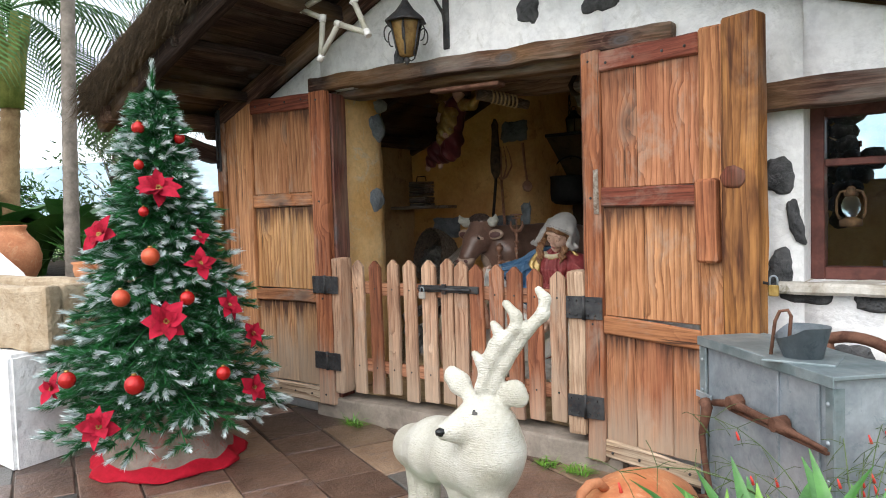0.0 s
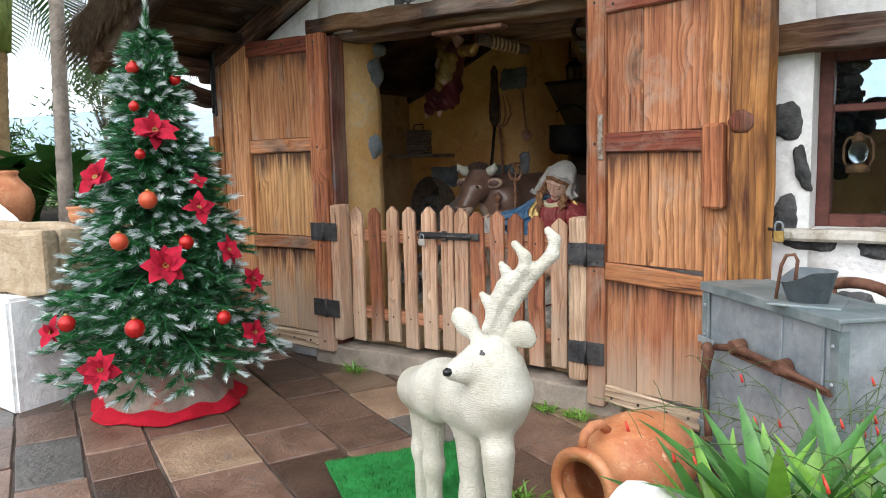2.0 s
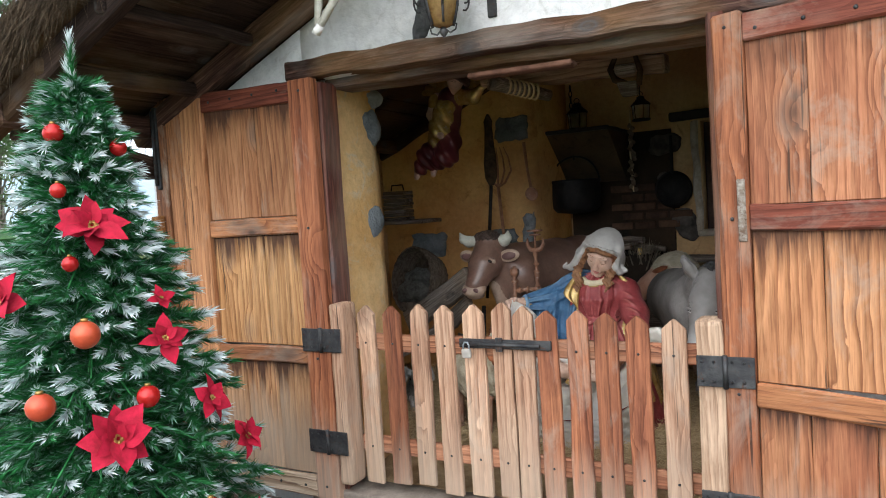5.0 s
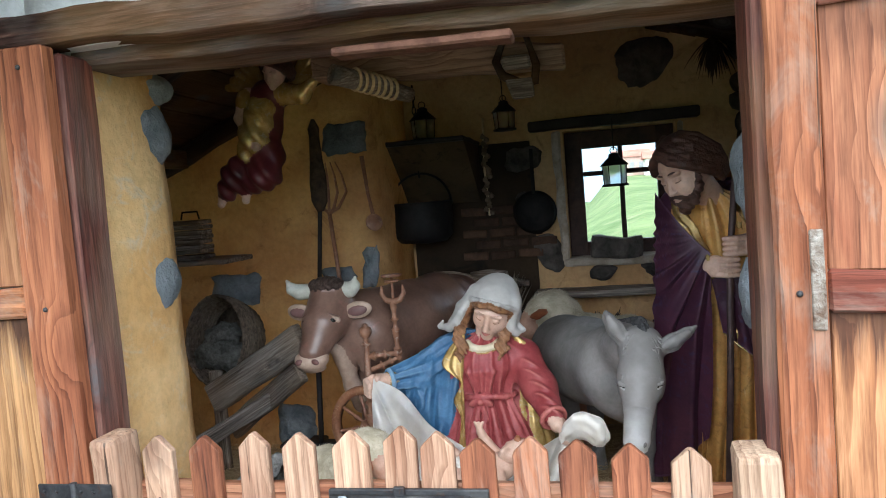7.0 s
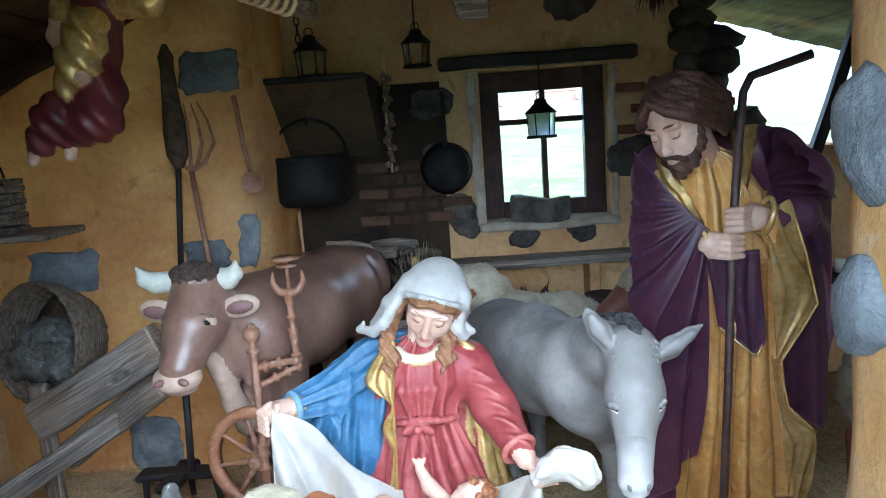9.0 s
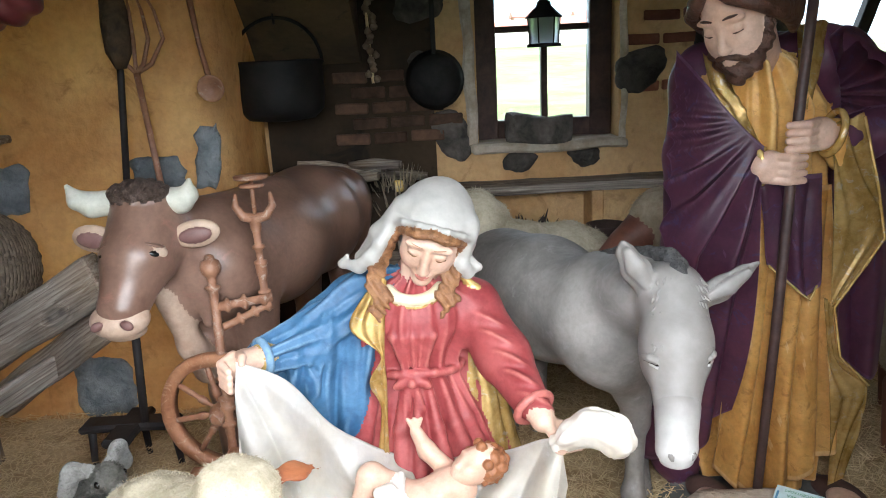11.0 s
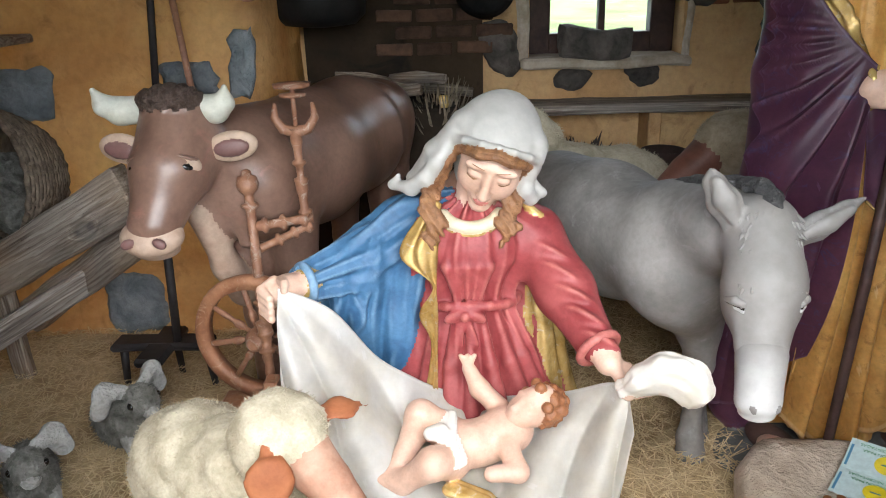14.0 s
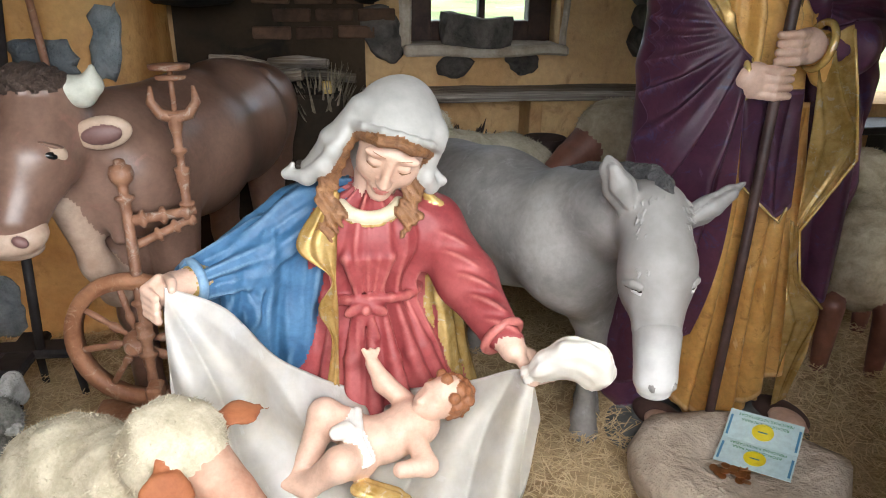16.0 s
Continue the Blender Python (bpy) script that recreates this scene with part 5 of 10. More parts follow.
WOOL = plain("cream_fleece", (0.44, 0.39, 0.28), (0.62, 0.57, 0.44), 0.95, scale=22, fine=130, bumpy=0.3, dist=0.004)
WOOL_B = plain("tan_fleece", (0.32, 0.26, 0.17), (0.5, 0.42, 0.3), 0.95, scale=22, fine=130, bumpy=0.3, dist=0.004)
LEATHER = plain("orange_leather", (0.26, 0.085, 0.035), (0.4, 0.15, 0.065), 0.7, scale=12, bumpy=0.2)
SNOUT = plain("pale_snout_hide", (0.4, 0.2, 0.13), (0.52, 0.34, 0.25), 0.6, scale=12, bumpy=0.15)
SNOUT_D = plain("red_brown_hide", (0.13, 0.045, 0.028), (0.24, 0.095, 0.06), 0.55, scale=12, bumpy=0.15)
GREY_FUR = plain("grey_plush_fur", (0.12, 0.12, 0.105), (0.26, 0.26, 0.235), 0.95, scale=30, fine=140, bumpy=0.8, dist=0.01)
WHITE_FUR = plain("white_plush_fur", (0.32, 0.32, 0.3), (0.46, 0.46, 0.44), 0.95, scale=30, fine=140, bumpy=0.8, dist=0.01)
LIPS = plain("painted_lips", (0.5, 0.17, 0.14), (0.55, 0.2, 0.17), 0.5, bumpy=0)
EYE = plain("black_bead", (0.005, 0.005, 0.005), (0.012, 0.012, 0.012), 0.15, bumpy=0.0)


def cloth_sheet(top, low, nu, nv, fold, mat, thick=0.008, amp=0.018, sag=0.0, fan=False, hang=0.0, pin=None):
    """A draped sheet between a top and a lower edge, with folds that hang from the edge's two ends."""
    b = bmesh.new()

    def along(pts, u):
        s = u * (len(pts) - 1)
        i = min(int(s), len(pts) - 2)
        t = s - i
        p = [Vector(pts[max(i - 1, 0)]), Vector(pts[i]), Vector(pts[i + 1]), Vector(pts[min(i + 2, len(pts) - 1)])]
        return 0.5 * (2 * p[1] + (p[2] - p[0]) * t + (2 * p[0] - 5 * p[1] + 4 * p[2] - p[3]) * t * t + (3 * p[1] - p[0] - 3 * p[2] + p[3]) * t ** 3)
    rows = []
    for i in range(nu + 1):
        u = i / nu
        a, c = along(top, u), along(low, u)
        row = []
        for j in range(nv + 1):
            v = j / nv
            p = a.lerp(c, v)
            if fan:
                drop = (0.92 - p.z) + (1.2 - p.y) * 0.5
                dl, dr = math.hypot(p.x - top[0][0], drop), math.hypot(top[-1][0] - p.x, drop - 0.2)
                tl, tr = math.atan2(drop, p.x - top[0][0] + 0.03), math.atan2(drop - 0.2, top[-1][0] - p.x + 0.03)
                wl = 1 / (1 + math.exp((u - 0.5) * 14))
                w = wl * (1.9 * abs(math.sin(tl * fold * 1.9 + 0.5 * math.sin(dl * 9))) - 1.1) * min(1, dl * 3.5) + (1 - wl) * (1.9 * abs(math.sin(tr * fold * 1.9 + 1 + 0.5 * math.sin(dr * 8))) - 1.1) * min(1, dr * 3.5)
            elif pin:
                out, fall = (p.x - pin[0]) * pin[2], pin[1] - p.z
                ang = math.atan2(out + 0.012, max(fall, -0.35) + 0.05) if fall < 0.3 else math.atan2(out + 0.012, 0.35 + 0.25 * (fall - 0.3))
                far = min(1.0, math.hypot(out, fall) * 4.5)
                w = (1.9 * abs(math.sin(fold * ang + 0.7 * math.sin(3.1 * ang + 1.3) + 0.3 * math.sin(fall * 7))) - 1.15 + 0.3 * math.sin(fold * 2.7 * ang + 2 + fall * 3)) * far
            elif hang:
                w = (1.9 * abs(math.sin(fold * math.pi * u + hang * v + 0.4 * math.sin(v * 5 + u * 7))) - 1.1 + 0.25 * math.sin(fold * 7 * u + 3 * v)) * (0.35 + 0.65 * v)
            else:
                k = fold * (v * 1.15 + 0.9 * abs(u - 0.52) * (1 - 0.5 * v)) * 6.28 * (1 + 0.15 * math.sin(u * 9))
                w = math.sin(k) + 0.45 * math.sin(k * 2.1 + 1 + u * 3)
            n = Vector((-0.25 * pin[2] if pin else 0.1, -1.0, 0.0)) if hang or pin else Vector((0, -0.75, 0.65))
            p += n * amp * w * min(1.0, v * 6)
            p.y -= sag * math.sin(v * math.pi)
            p.z -= sag * math.sin(v * math.pi) * 0.6
            row.append(b.verts.new(p))
        rows.append(row)
    for i in range(nu):
        for j in range(nv):
            f = b.faces.new((rows[i][j], rows[i][j + 1], rows[i + 1][j + 1], rows[i + 1][j]))
            f.smooth, f.material_index = True, mat
    bmesh.ops.solidify(b, geom=b.faces[:], thickness=thick)
    for f in b.faces:
        f.material_index, f.smooth = mat, True
    return b


def head_frame(c, f, u, size=1.0):
    """Places points of a head: ahead, up, to its side."""
    f = Vector(f).normalized()
    u = (Vector(u) - f * Vector(u).dot(f)).normalized()
    r = f.cross(u)
    turn = [math.degrees(a) for a in Matrix((r, f, u)).transposed().to_euler()]
    return (lambda a, b, s=0.0: Vector(c) + (f * a + u * b + r * s) * size), turn


def face_prims(at, turn, skin, lip, size=1.0, crown=1.0):
    P = []
    E_ = lambda p, r, m=skin, k=0.01: P.append(ell(p, [x * size for x in r], m, k, turn))
    E_(at(-0.015, 0.02 * crown - 0.02 * (1 - crown)), (0.078, 0.1 * (0.5 + 0.5 * crown), 0.105 * crown))
    E_(at(0.028, -0.03), (0.066, 0.062, 0.085), k=0.02)
    E_(at(0.07, -0.108), (0.024, 0.022, 0.02), k=0.035)
    for s_ in (-1, 1):
        E_(at(0.05, -0.042, s_ * 0.036), (0.027, 0.03, 0.032), k=0.025)
        E_(at(0.075, 0.02, s_ * 0.03), (0.03, 0.013, 0.01), k=0.012)
        E_(at(0.0735, -0.004, s_ * 0.031), (0.018, 0.015, 0.0135), k=0.004)
        E_(at(0.096, -0.046, s_ * 0.01), (0.008, 0.01, 0.007), k=0.006)
    P.append(cap(at(0.08, 0.008), at(0.106, -0.042), 0.008 * size, 0.011 * size, skin, 0.012))
    E_(at(0.084, -0.072), (0.023, 0.013, 0.014), k=0.014)
    E_(at(0.0955, -0.0715), (0.018, 0.006, 0.0042), lip, 0.003)
    E_(at(0.0935, -0.08), (0.014, 0.007, 0.0048), lip, 0.003)
    return P


def face_lines(b, at, mat, size=1.0, brow=0.0024):
    """Closed lids and brows as fine painted ridges."""
    for s_ in (-1, 1):
        tube(b, [at(0.088 - 9 * (i * 0.0042) ** 2 - 0.002 * abs(i), -0.0125 + 8 * (i * 0.0042) ** 2, s_ * (0.031 + i * 0.0042)) for i in range(-4, 5)], 0.0017 * size, 6, mat=mat)
        tube(b, [at(0.0895 - 0.00055 * (i + 2) ** 2, 0.024 + 0.004 * (1 - (i / 3.0) ** 2), s_ * (0.032 + i * 0.006)) for i in range(-3, 4)], [brow * size * (0.6 + 0.4 * (1 - abs(i) / 3)) for i in range(-3, 4)], 6, mat=mat)


# kneeling figure in red and blue: 0 skin 1 veil 2 red 3 blue 4 gold 5 hair 6 white cloth
def kneeling_figure():
    P = []
    P.append(robe([(0.15, 1.04, 1.44, 0.34, 0.3), (0.4, 1.03, 1.43, 0.26, 0.25), (0.62, 1.02, 1.41, 0.185, 0.15), (0.74, 1.015, 1.4, 0.13, 0.105), (0.79, 1.015, 1.4, 0.128, 0.1), (0.88, 1.02, 1.4, 0.15, 0.11), (0.97, 1.03, 1.4, 0.13, 0.09), (1.03, 1.035, 1.4, 0.05, 0.05)], 15, 0.012, 2, 0.02, 0.5))
    P.append(ell((1.02, 1.385, 0.91), (0.15, 0.105, 0.085), 2, 0.04))
    for i in range(5):
        P += chain([(0.985 + 0.018 * i, 1.292 + 0.006 * abs(i - 2), 0.97), (0.965 + 0.026 * i, 1.283, 0.88), (0.985 + 0.015 * i, 1.292, 0.79)], [0.004, 0.013, 0.005], 2, 0.008)
    for i in range(7):
        a_ = -2.5 + 0.31 * i
        P += chain([(1.018 + 0.12 * math.cos(a_), 1.395 + 0.1 * math.sin(a_), 0.74), (1.02 + 0.17 * math.cos(a_), 1.4 + 0.145 * math.sin(a_), 0.62), (1.03 + 0.25 * math.cos(a_ + 0.05 * (i % 3 - 1)), 1.42 + 0.22 * math.sin(a_), 0.46)], [0.006, 0.017, 0.024], 2, 0.012)
    # the sleeve, with heavy creases
    P += chain([(1.1, 1.42, 0.97), (1.185, 1.405, 0.915), (1.26, 1.31, 0.8), (1.315, 1.19, 0.722)], [0.06, 0.074, 0.072, 0.05], 2, 0.03)
    for i in range(5):
        c = Vector((1.215, 1.36, 0.865)).lerp(Vector((1.32, 1.18, 0.718)), i / 4)
        P.append(ell(c, (0.084 - i * 0.006, 0.02, 0.08 - i * 0.005), 2, 0.01, (40, 10 + 6 * (i % 2), -30)))
    # belt and bow
    P += chain([(1.018 + 0.132 * math.cos(a), 1.395 + 0.108 * math.sin(a), 0.765 + 0.006 * math.sin(a * 3)) for a in np.linspace(0, 6.28, 17)], 0.012, 2, 0.006)
    for s in (-1, 1):
        P.append(ell((1.008 + s * 0.026, 1.278, 0.748), (0.03, 0.012, 0.015), 2, 0.005, (0, s * 28, 0)))
        P += chain([(1.008 + s * 0.006, 1.28, 0.742), (1.008 + s * 0.02, 1.27, 0.675)], [0.008, 0.014], 2, 0.005, sq=((0, 1, 0), 1.8))
    P.append(ell((1.008, 1.27, 0.75), (0.014, 0.012, 0.014), 2, 0.003))
    # the blue mantle over the arm, with gold lining
    P += chain([(0.94, 1.42, 0.985), (0.865, 1.41, 0.94), (0.755, 1.36, 0.872), (0.635, 1.255, 0.862)], [0.055, 0.075, 0.072, 0.044], 3, 0.03, pleat=(6, 0.012))
    P += chain([(0.9, 1.43, 0.95), (0.875, 1.42, 0.8), (0.86, 1.4, 0.62), (0.83, 1.4, 0.4), (0.82, 1.4, 0.2)], [0.075, 0.092, 0.1, 0.12, 0.15], 3, 0.03, pleat=(8, 0.012))
    P += chain([(0.79, 1.38, 0.86), (0.785, 1.38, 0.72), (0.79, 1.38, 0.54)], [0.085, 0.085, 0.08], 3, 0.03, pleat=(7, 0.012))
    P += chain([(0.72, 1.33, 0.85), (0.71, 1.32, 0.76), (0.73, 1.34, 0.66)], [0.06, 0.055, 0.03], 3, 0.03, pleat=(6, 0.011))
    P += chain([(1.1, 1.46, 0.98), (1.16, 1.48, 0.85), (1.19, 1.46, 0.6), (1.23, 1.46, 0.3)], [0.05, 0.08, 0.09, 0.12], 4, 0.02, pleat=(8, 0.006))
    P += chain([(1.15, 1.37, 1.025), (1.205, 1.37, 0.97), (1.255, 1.36, 0.875)], [0.011, 0.012, 0.008], 4, 0.006)
    P.append(ell((0.628, 1.24, 0.864), (0.034, 0.042, 0.042), 4, 0.004))
    # neck and collar
    P += chain([(1.035, 1.395, 0.98), (1.035, 1.375, 1.06)], [0.046, 0.042], 0, 0.01)
    P.append(ell((1.033, 1.37, 0.978), (0.078, 0.068, 0.016), 7, 0.003, (14, 0, 0)))
    # head bowed and turned, hair parted under the veil
    at, turn = head_frame((1.086, 1.326, 1.159), (-0.2, -0.82, -0.535), (0.24, -0.4, 0.88), 1.06)
    Q = face_prims(at, turn, 0, 8, 1.06, 0.7)
    Q += chain([(1.035, 1.395, 0.98), at(-0.01, -0.07)], [0.046, 0.044], 0, 0.015)
    Q += chain([(1.027 + 0.072 * math.cos(a_), 1.36 + 0.064 * math.sin(a_), 1.008 + 0.032 * math.sin(a_)) for a_ in np.linspace(3.5, 5.95, 13)], 0.0155, 7, 0.006)
    Q += chain([(1.027 + 0.078 * math.cos(a_), 1.356 + 0.068 * math.sin(a_), 0.993 + 0.034 * math.sin(a_)) for a_ in np.linspace(3.5, 5.95, 13)], 0.0045, 4, 0.002)
    lock = lambda q: 0.0022 * np.sin(q[..., 2] * 170 + q[..., 0] * 260)
    for s_ in (-1, 1):
        for j in range(2):
            o = 0.011 * j
            Q += chain([at(0.084 - o, 0.066 + o, s_ * 0.003), at(0.075 - o, 0.05 + o, s_ * 0.035), at(0.045 - o, 0.025 + o * 0.6, s_ * 0.066), at(0.01 - o, -0.01, s_ * 0.083)], [0.0085, 0.0105, 0.011, 0.0125], 5, 0.003)
    for ex, s_ in ((0.936, -1), (1.116, 1)):
        for j in range(4):
            w = 0.009 * (j - 1.5)
            top_ = at(0.015 - 0.012 * j, 0.0, -0.08 if (at(0, 0, -1).x < at(0, 0, 1).x) == (s_ < 0) else 0.08)
            Q += chain([top_, (ex + w, 1.318 + 0.006 * j, 1.07), (ex + s_ * 0.012 + w, 1.305 + 0.004 * j, 1.025), (ex - s_ * 0.012 + w, 1.298, 0.985), (ex + s_ * 0.012 + w * 1.2, 1.293, 0.955 + 0.008 * j), (ex - s_ * 0.008 + w, 1.29, 0.925 + 0.012 * j)],
                       [0.011, 0.0115, 0.0115, 0.011, 0.009, 0.005], 5, 0.003, disp=lock)
    # veil: cap with soft bands, a rolled rim and two flared ends
    uv = np.array(at(0, 1) - at(0, 0), np.float32)
    fv = np.array(at(1, 0) - at(0, 0), np.float32)
    band = lambda q: 0.0036 * np.abs(np.sin((q @ uv) * 44 + 26 * (q @ fv) + 0.8 * np.sin(q[..., 0] * 16))) - 0.0015 + 0.0016 * np.sin((q @ uv) * 60 - 22 * (q @ fv) + np.sin(q[..., 0] * 12))
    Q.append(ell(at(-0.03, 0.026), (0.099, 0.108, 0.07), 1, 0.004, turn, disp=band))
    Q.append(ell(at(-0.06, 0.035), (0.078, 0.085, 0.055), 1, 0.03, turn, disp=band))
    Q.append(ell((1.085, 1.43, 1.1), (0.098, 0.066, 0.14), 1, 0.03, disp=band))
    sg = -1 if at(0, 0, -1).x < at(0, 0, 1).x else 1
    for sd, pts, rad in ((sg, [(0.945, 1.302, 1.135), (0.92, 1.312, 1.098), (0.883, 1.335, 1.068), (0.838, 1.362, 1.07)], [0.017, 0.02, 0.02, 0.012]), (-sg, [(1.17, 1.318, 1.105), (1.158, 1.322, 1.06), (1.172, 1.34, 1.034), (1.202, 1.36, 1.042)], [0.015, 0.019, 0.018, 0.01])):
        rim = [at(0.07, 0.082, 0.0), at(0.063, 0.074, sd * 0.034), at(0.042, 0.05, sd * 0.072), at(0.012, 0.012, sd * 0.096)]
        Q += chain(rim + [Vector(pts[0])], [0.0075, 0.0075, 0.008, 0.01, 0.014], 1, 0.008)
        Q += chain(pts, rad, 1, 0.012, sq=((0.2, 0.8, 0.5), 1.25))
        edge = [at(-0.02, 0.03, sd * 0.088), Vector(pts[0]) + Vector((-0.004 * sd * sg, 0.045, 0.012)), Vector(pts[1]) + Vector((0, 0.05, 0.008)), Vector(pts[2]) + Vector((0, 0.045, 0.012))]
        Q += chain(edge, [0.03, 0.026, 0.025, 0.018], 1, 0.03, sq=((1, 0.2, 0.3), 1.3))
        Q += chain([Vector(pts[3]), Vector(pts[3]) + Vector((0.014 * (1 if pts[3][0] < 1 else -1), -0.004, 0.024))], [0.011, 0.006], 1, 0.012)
    # arms end in plain hands
    P += chain([(0.635, 1.235, 0.868), (0.592, 1.195, 0.872), (0.572, 1.17, 0.868)], [0.027, 0.031, 0.028], 0, 0.012)
    for i in range(4):
        P += chain([(0.565, 1.185, 0.896 - i * 0.0175), (0.543, 1.15, 0.886 - i * 0.0175), (0.568, 1.122, 0.878 - i * 0.0175)], [0.0118, 0.0115, 0.0098], 0, 0.003)
    P += chain([(0.585, 1.175, 0.9), (0.6, 1.14, 0.905), (0.604, 1.118, 0.898)], [0.012, 0.011, 0.009], 0, 0.004)
    P += chain([(1.315, 1.19, 0.722), (1.34, 1.135, 0.694)], [0.03, 0.032], 0, 0.012)
    P += chain([(1.348, 1.12, 0.69), (1.366, 1.088, 0.664), (1.374, 1.066, 0.645)], [0.016, 0.014, 0.011], 0, 0.006)
    for i in range(3):
        P += chain([(1.36 + i * 0.012, 1.135, 0.69 - i * 0.005), (1.392 + i * 0.012, 1.11, 0.664 - i * 0.004), (1.398 + i * 0.012, 1.075, 0.645)], [0.0125, 0.0115, 0.009], 0, 0.003)
    # the sheet's gathered end over the hand
    P += chain([(1.372, 1.07, 0.662), (1.4, 1.04, 0.7), (1.44, 1.022, 0.728), (1.478, 1.01, 0.718), (1.5, 1.006, 0.69), (1.496, 1.006, 0.672)], [0.022, 0.034, 0.046, 0.046, 0.034, 0.02], 6, 0.025, pleat=(4, 0.005), sq=((0.1, 1, 0.3), 1.6))
    P += chain([(1.385, 1.035, 0.725), (1.42, 1.0, 0.762), (1.46, 0.985, 0.765), (1.498, 0.98, 0.735), (1.512, 0.982, 0.69)], [0.01, 0.013, 0.014, 0.013, 0.01], 6, 0.02)
    top = [(0.59, 1.118, 0.905), (0.7, 1.15, 0.835), (0.789, 1.2, 0.686), (0.868, 1.22, 0.617), (0.95, 1.25, 0.556), (1.053, 1.25, 0.534), (1.239, 1.2, 0.575), (1.338, 1.12, 0.649), (1.378, 1.08, 0.66)]
    low = [(0.585, 1.075, 0.6), (0.61, 0.97, 0.44), (0.7, 0.88, 0.37), (0.82, 0.83, 0.33), (0.97, 0.805, 0.31), (1.1, 0.83, 0.31), (1.24, 0.89, 0.34), (1.34, 0.97, 0.42), (1.38, 1.04, 0.56)]
    floor_edge = [(0.6, 1.09, 0.14), (0.64, 0.98, 0.14), (0.72, 0.91, 0.14), (0.83, 0.87, 0.14), (0.97, 0.85, 0.14), (1.09, 0.87, 0.14), (1.18, 0.92, 0.14), (1.25, 0.99, 0.14), (1.3, 1.06, 0.14)]
    sheet = cloth_sheet(top, low, 220, 100, 5.6, 6, sag=0.04, amp=0.024, fan=True)
    join(sheet, cloth_sheet(low, floor_edge, 120, 16, 5.0, 6, amp=0.016), 6)
    lapel = cloth_sheet([(0.957, 1.31, 1.035), (0.946, 1.285, 0.927), (0.94, 1.268, 0.83), (0.942, 1.256, 0.764), (0.938, 1.246, 0.66), (0.936, 1.24, 0.56)], [(0.936, 1.315, 1.045), (0.852, 1.278, 0.922), (0.928, 1.268, 0.84), (0.894, 1.262, 0.764), (0.922, 1.25, 0.69), (0.905, 1.242, 0.56)], 70, 10, 1.5, 4, amp=0.005)
    for w_, d_, r_, m_ in (((1.322, 1.17, 0.712), (0.07, -0.13, -0.07), 0.05, 2), ((0.625, 1.237, 0.864), (-0.5, -0.4, 0.0), 0.044, 3)):
        fr = Vector(d_).to_track_quat('Z', 'Y').to_matrix()
        tube(lapel, [Vector(w_) + fr @ Vector((r_ * math.cos(2 * math.pi * k_ / 20), r_ * math.sin(2 * math.pi * k_ / 20), 0)) for k_ in range(20)], 0.011, 8, closed=True, mat=m_)
    join(sheet, lapel, None)
    lines = bmesh.new()
    face_lines(lines, at, 5, 1.06, brow=0.0012)
    join(sheet, lines, 5)
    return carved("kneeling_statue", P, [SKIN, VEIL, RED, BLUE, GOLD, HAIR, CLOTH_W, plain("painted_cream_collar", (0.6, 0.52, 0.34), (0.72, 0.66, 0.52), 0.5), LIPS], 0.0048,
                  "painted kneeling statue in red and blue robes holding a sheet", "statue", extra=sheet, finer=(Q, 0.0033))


kneeling_figure()


